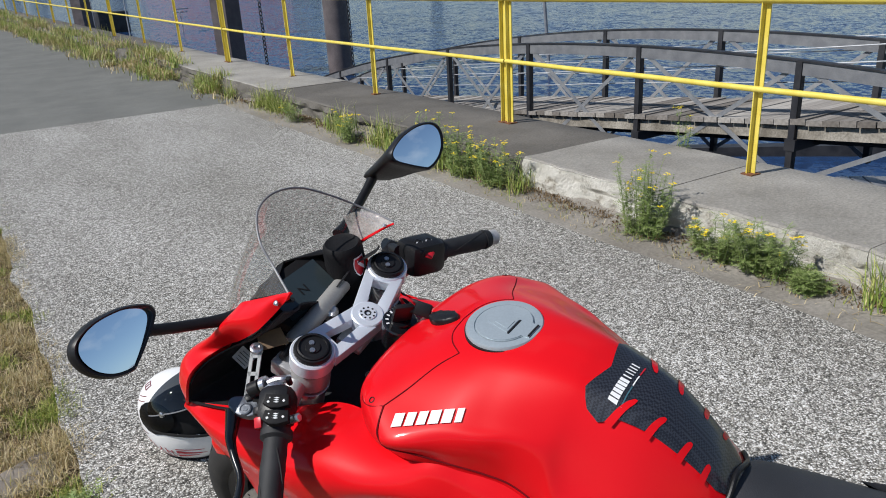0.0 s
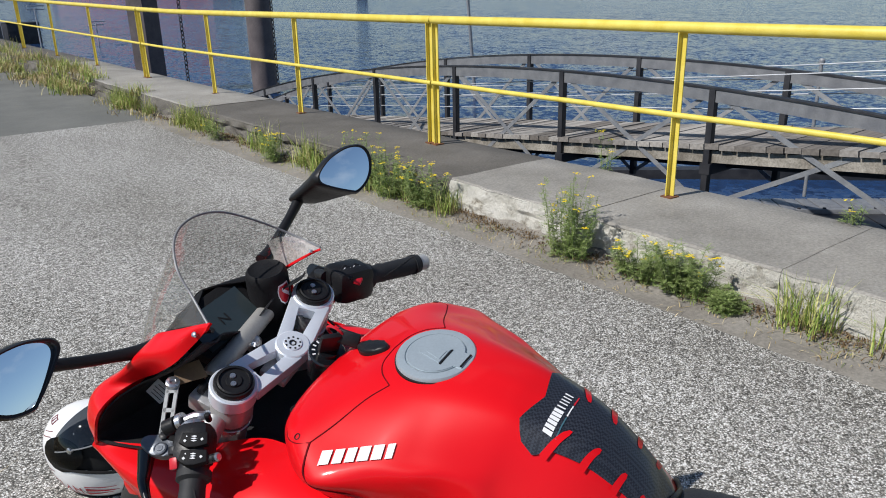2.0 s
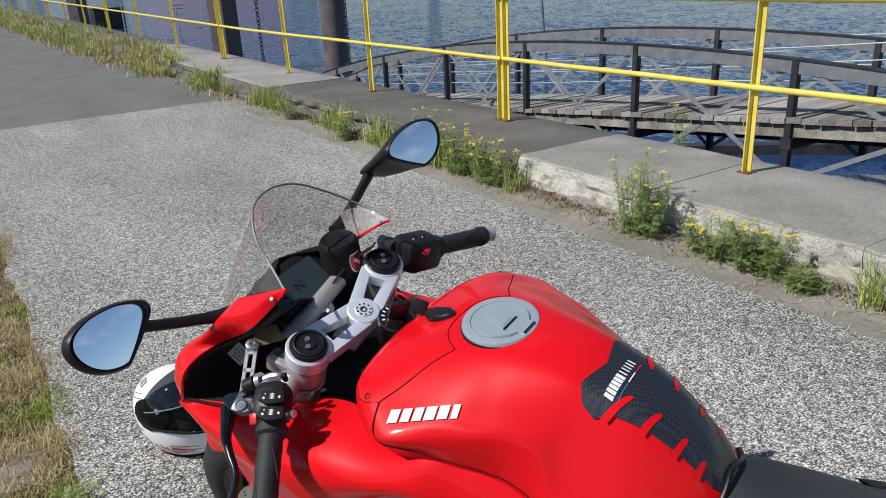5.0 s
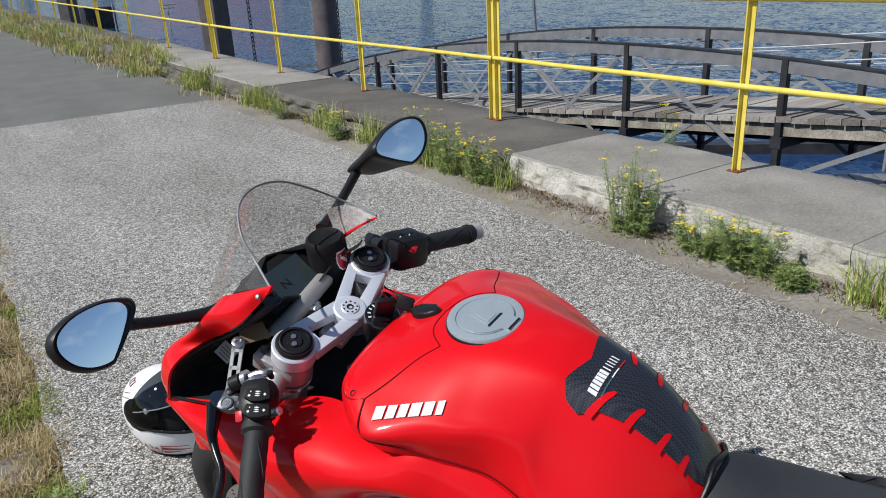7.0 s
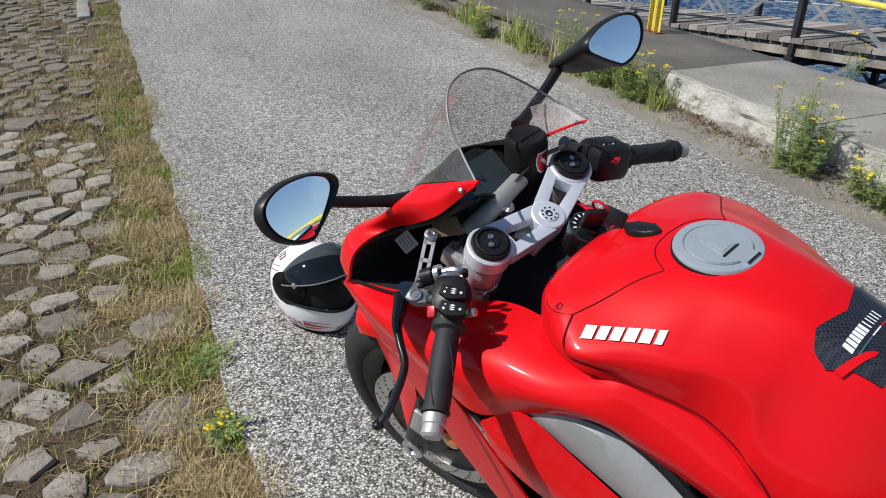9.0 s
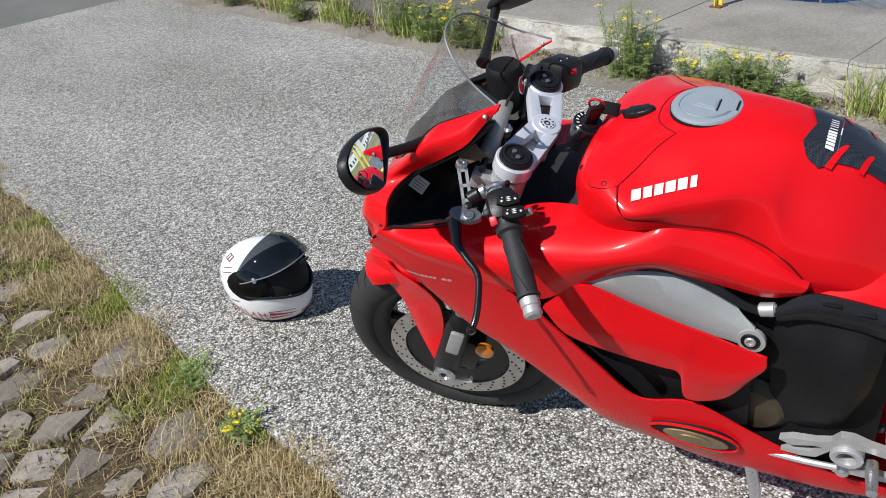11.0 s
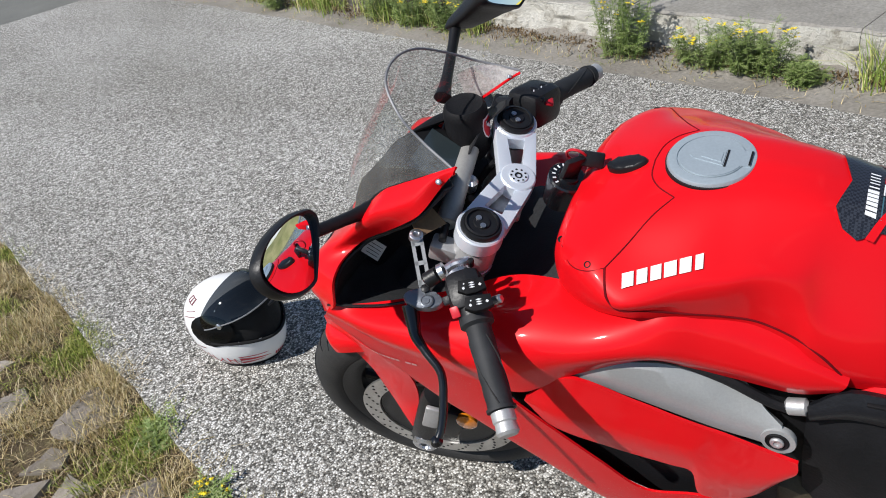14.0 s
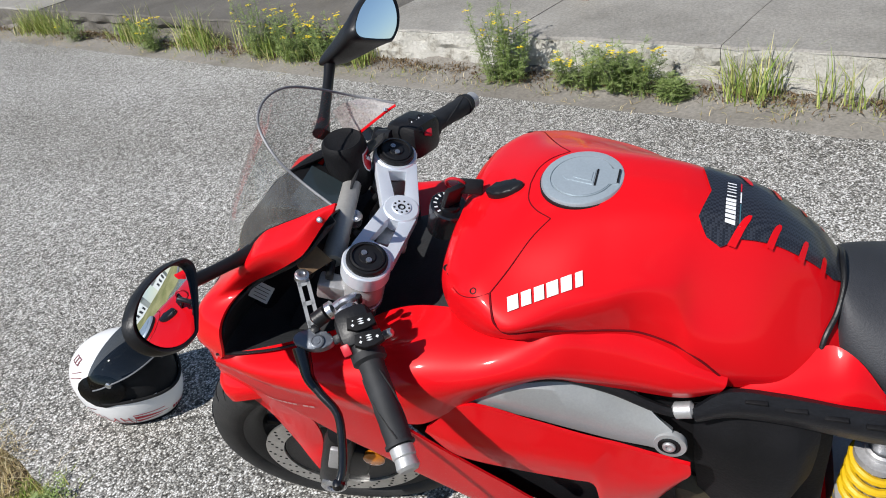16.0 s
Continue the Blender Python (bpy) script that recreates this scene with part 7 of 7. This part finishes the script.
bm = bmesh.new()
box(bm, (-.055, -.24, -.08), (.055, .24, .03), 0.012)
ks = mesh_of("kerb_stone", bm, SLAB)
edging = thing("verge_edging", "row of pale flush edging stones between asphalt and cobbles", "kerb", kind="structure")
for k in range(34):
    o = part("kerb_stone", ks, None, edging)
    o.matrix_basis = pose(*far(-.735 + rnd.uniform(-.008, .008), 7.0 + .5 * k, -.016 + rnd.uniform(-.006, .006)), 0, 0, (3 if k > 4 else 0) + rnd.uniform(-.8, .8))


def blades(name, spots, material, label, h, w=0.004, lean=0.5, seed=1, spread=0.03, category="grass"):
    """Tapered, bent blades round the spots (x, y, z, count, scale), joined as one."""
    r = np.random.RandomState(seed)
    base = np.array([(*far(x, y, z), k) for x, y, z, c, k in spots for _ in range(int(c))], dtype=float)
    n = len(base)
    off = r.normal(0, spread, (n, 2))
    a, tilt = r.uniform(0, 2 * np.pi, n), np.abs(r.normal(0, lean, n))
    hh = h * base[:, 3] * r.uniform(.45, 1.15, n)
    ww = w * r.uniform(.6, 1.3, n)
    d = np.stack([np.cos(a), np.sin(a)], 1)
    s = np.stack([-np.sin(a), np.cos(a)], 1)
    p0 = np.concatenate([base[:, :2] + off, base[:, 2:3]], 1)

    def at(t, width, side):
        bend = (tilt * t * t)[:, None] * hh[:, None]
        xy = p0[:, :2] + d * bend + s * (side * ww * width)[:, None]
        z = p0[:, 2] + hh * t * np.cos(tilt * 0.6 * t)
        return np.concatenate([xy, z[:, None]], 1)
    V = np.stack([at(0, 1, -1), at(0, 1, 1), at(.55, .8, -1), at(.55, .8, 1), at(1.0, 0, 0)], 1).reshape(-1, 3)
    i = np.arange(n)[:, None] * 5
    F = np.concatenate([i + np.array([[0, 1, 3, 2]])]).tolist()
    T = (i + np.array([[2, 3, 4]])).tolist()
    me = bpy.data.meshes.new(name)
    me.from_pydata(V.tolist(), [], F + T)
    me.materials.append(material)
    return tagged(new(name, me), label, category, kind="stuff")


rn = random.Random(11)
dry, green, moss = [], [], []


def on_stone(x, y):
    return any(abs(x - q[0]) < .055 and abs(y - q[1]) < .045 for q in near)


for _ in range(9000):
    y = rn.uniform(-.8, 15) if rn.random() < .5 else rn.uniform(-.5, 4)
    x = -.41 - abs(rn.gauss(0, .18)) + rn.uniform(0, .05) + .035 * noise.noise(Vector((y * 2.5, 2, 8))) + .03 * noise.noise(Vector((y * 9, 4, 1)))
    c = noise.noise(Vector((x * 4.5, y * 3.2, 4))) + .4 * noise.noise(Vector((x * 14, y * 11, 1)))
    if on_stone(x, y) and rn.random() < .93:
        continue
    if abs(c + .02) < .13 and rn.random() < .9:        # bare soil between the clumps
        continue
    if c > -.2:
        dry.append((x, y, -.025, rn.randint(4, 15), .3 + .8 * rn.random() * min(1, .4 + c)))
    else:
        green.append((x, y, -.025, rn.randint(4, 12), .35 + .8 * rn.random() * min(1, .4 - c)))
for _ in range(13000):
    y = rn.uniform(-1, 15) if rn.random() < .6 else rn.uniform(-.8, 5)
    x = rn.uniform(-2.6, -.55)
    c = noise.noise(Vector((x * 2.8, y * 2.4, 9))) + .4 * noise.noise(Vector((x * 12, y * 10, 6)))
    if on_stone(x, y) and rn.random() < .985:
        continue
    if -.16 < c < .0:
        continue
    (dry if c > -.3 else green).append((x, y, -.03, rn.randint(5, 16), .3 + .7 * rn.random()))
twigs = [(-.40 - abs(rn.gauss(0, .5)), rn.uniform(-.8, 6), -.012, rn.randint(1, 4), rn.uniform(.4, 1.3)) for _ in range(1000)]
blades("dead_stalks", twigs, GRASSDRY, "pale dead stalks and straw lying over the soil", .06, .0012, 3.0, 12, .04)
crumbs = [(-.43 - abs(rn.gauss(0, .45)), rn.uniform(-.8, 5), -.02, rn.randint(3, 9), rn.uniform(.3, 1.0)) for _ in range(3000)]
blades("soil_litter", crumbs, LITTER, "brown crumbled leaf litter between the cobbles", .022, .0032, 1.6, 13, .03)
blades("dry_grass", dry, GRASSDRY, "straw-coloured dry grass along the road edge", .080, .0011, 1.1, 2, .022)
blades("green_grass", green, GRASSGREEN, "short yellow-green grass and moss between the cobbles", .058, .0014, 1.0, 3, .018)


# ---- weeds along the kerb ----
def herb(x, y, h, n, flowers, label, spread=0.09, seed=0, z=0.0, leaf=1.0):
    """A bushy weed: thin stems, many small cut leaves and flat yellow flower heads."""
    r = random.Random(seed)
    t = thing("weed", label, "plant", "weeds along the kerb", at=Matrix.Translation((x, y, z)))
    st = bmesh.new()
    V, F, heads = [], [], []
    for k in range(n):
        a = r.uniform(0, 6.283)
        rr = spread * math.sqrt(r.random())
        top = Vector((rr * 1.7 * math.cos(a) * .55, rr * 1.5 * math.sin(a), h * r.uniform(.5, 1.05)))
        p0 = Vector((rr * .8 * math.cos(a) * .5, rr * .9 * math.sin(a), 0))
        mid = p0.lerp(top, .5) + Vector((r.uniform(-.02, .02), r.uniform(-.02, .02), .01))
        line = curve([p0, mid, top], 4)
        tube(st, line, [.0022 - .0014 * i / 8 for i in range(9)], 4, False)
        for q in range(int(44 * leaf)):
            u = r.random() ** .8
            i = min(7, int(u * 8))
            b = line[i].lerp(line[i + 1], u * 8 - i)
            la = r.uniform(0, 6.283)
            L = r.uniform(.025, .06) * (1.15 - .6 * u)
            d = Vector((math.cos(la), math.sin(la), r.uniform(-.25, .6)))
            d.normalize()
            sd = d.cross(Vector((0, 0, 1))).normalized()
            for g in range(4):
                c = b + d * L * (.25 + .25 * g)
                for sg in (1, -1):
                    e = c + (sd * sg * .8 + d * .7 + Vector((0, 0, r.uniform(-.2, .2)))) * L * .32
                    w = d * L * .07
                    m0 = len(V)
                    V += [c - w, c + w, e]
                    F.append((m0, m0 + 1, m0 + 2))
            m0 = len(V)
            V += [b - sd * .0011, b + sd * .0011, b + d * L * 1.1]
            F.append((m0, m0 + 1, m0 + 2))
        if r.random() < flowers:
            heads.append(top)
    tagged(part("stem", st, HERB, t), kind="stuff")
    me = bpy.data.meshes.new("leaf")
    me.from_pydata([tuple(v) for v in V], [], F)
    me.materials.append(HERB)
    tagged(part("leaf", me, None, t), kind="stuff")
    for hd in heads:
        b = bmesh.new()
        for k in range(r.randint(5, 9)):
            c = hd + Vector((r.gauss(0, .011), r.gauss(0, .011), r.uniform(-.005, .008)))
            rr = r.uniform(.0055, .009)
            v0 = b.verts.new(c + Vector((0, 0, .003)))
            ring = [b.verts.new(c + Vector((rr * (1 if i % 2 else .55) * math.cos(i * .449), rr * (1 if i % 2 else .55) * math.sin(i * .449), r.uniform(-.001, .002)))) for i in range(14)]
            for i in range(14):
                b.faces.new((v0, ring[i], ring[(i + 1) % 14]))
        part("flower_head", b, PETAL, t, "yellow flower head")


herb(2.44, 3.55, .40, 24, .35, "tall feathery weed with a few yellow flowers by the kerb", .16, 1)
herb(2.42, 3.20, .34, 28, .6, "bushy green weed thick with yellow flowers by the kerb", .16, 2)
herb(2.44, 2.86, .30, 28, .7, "bushy weed with bright yellow flower heads at the chipped kerb corner", .15, 3)
herb(2.42, 1.56, .42, 36, .25, "upright feathery weed with yellow flowers against the kerb", .13, 4)
herb(2.44, 1.10, .20, 22, .3, "low weed with small yellow flowers at the kerb foot", .12, 5)
herb(2.43, .86, .24, 32, .3, "spreading grey-green weed with yellow flowers at the kerb foot", .13, 6)
herb(2.42, .60, .10, 16, 0, "small dark green leafy weed at the kerb foot", .07, 7, leaf=1.4)
herb(2.46, -.42, .30, 10, .5, "thin weed with a yellow flower head beside the kerb", .10, 8)
herb(2.36, 4.9, .26, 18, .7, "small yellow-flowered weed in the gutter", .12, 9)
herb(2.40, 6.2, .24, 10, .3, "grassy weed in the gutter", .14, 10)
herb(2.40, -1.0, .25, 10, .4, "thin yellow-flowered weed beside the kerb", .12, 12)
herb(3.52, 2.22, .34, 6, .6, "spindly weed with yellow flowers growing from the quay edge", .05, 13, .15, .5)
herb(3.50, .53, .16, 5, .5, "spindly weed in the joint between two quay slabs", .05, 16, .14, .5)
herb(-.47, .72, .045, 8, .35, "tiny yellow-flowered weed at the road edge", .045, 14, -.02, .4)
herb(-.45, 1.05, .022, 8, 0, "flat bright green weed at the road edge", .05, 15, -.02, .6)

tufts, drytufts, lush = [], [], []
for k in range(80):                       # separate clumps beside the concrete
    y0, n = 3.8 + 6.0 * rn.random(), rn.randint(2, 5)
    if noise.noise(Vector((y0 * 1.6, .5, 3))) < .06:
        continue
    for _ in range(n):
        tufts.append((2.50 + rn.gauss(0, .045), y0 + rn.gauss(0, .07), -.005, rn.randint(6, 26), rn.uniform(.25, 1.3)))
for k in range(2600):                      # the overgrown stretch farther on
    y = 9.0 + 24 * rn.random() ** 1.25
    wild = .5 + .5 * noise.noise(Vector((y * .8, 2.5, 3)))
    grow = min(1.0, (y - 8.5) / 4)
    if noise.noise(Vector((y * 1.1, 7.5, 2))) < -.25:      # worn gaps
        continue
    x = 2.48 + rn.uniform(-.12, .10 + .62 * grow * wild) - .16 * grow * abs(rn.gauss(0, 1))
    (lush if rn.random() < .45 + .35 * noise.noise(Vector((x * 3, y, 1))) else drytufts).append((x, y, .0 if x < 2.58 else .15, rn.randint(6, 20), rn.uniform(.3, 1.0) * (.55 + .6 * grow * wild)))
for y in (.36, .30, .22, -.02, -.12, -.28, -.6, -.8):
    tufts.append((2.47 + rn.uniform(-.02, .02), y, -.005, 22 if y < .2 else 40, rn.uniform(.85, 1.2)))
low = [(2.42 + rn.gauss(0, .07), rn.uniform(-1.5, 5), -.006, rn.randint(3, 14), rn.uniform(.3, 1.0)) for _ in range(80)]
blades("gutter_grass", low, GRASSGREEN, "short sparse grass in the gutter below the kerb", .07, .0014, 1.7, 8, .03)
for k in range(40):
    tufts.append((2.47 + rn.gauss(0, .05), rn.uniform(2.6, 4.2), -.006, rn.randint(6, 22), rn.uniform(.5, 1.0)))
blades("kerb_grass", tufts, KERBGRASS, "tall green and yellow grass tufts along the kerb", .25, .0028, .75, 5, .036)
blades("lush_grass", lush, KERBGRASS, "lush yellow-green grass overgrowing the far quay edge", .34, .0050, .8, 9, .07)
for k in range(260):
    y = 6 + 30 * rn.random() ** 1.2
    if noise.noise(Vector((y * 1.3, 5.5, 3))) < .02:
        continue
    drytufts.append((2.36 - .012 * max(0, y - 8) + rn.gauss(0, .06), y, -.005, rn.randint(4, 16), rn.uniform(.15, .5)))
blades("far_kerb_grass", drytufts, GRASSDRY, "tall dry grass overgrowing the far kerb", .25, .0045, .8, 6, .06)
litter = [(2.36 + rn.gauss(0, .09), rn.uniform(-1, 8), -.002, 3, .5) for _ in range(420)]
blades("dry_litter", litter, GRASSDRY, "dead brown stalks in the gutter", .06, .0016, 2.2, 7, .03)
crust = [(2.56 - abs(rn.gauss(0, .07)), rn.uniform(-1, 8), .012, rn.randint(4, 10), rn.uniform(.3, 1.0)) for _ in range(1500)]
blades("kerb_litter", crust, LITTER, "brown crumbled soil and leaf litter heaped at the kerb foot", .03, .0035, 1.6, 21, .03, "leaf litter")
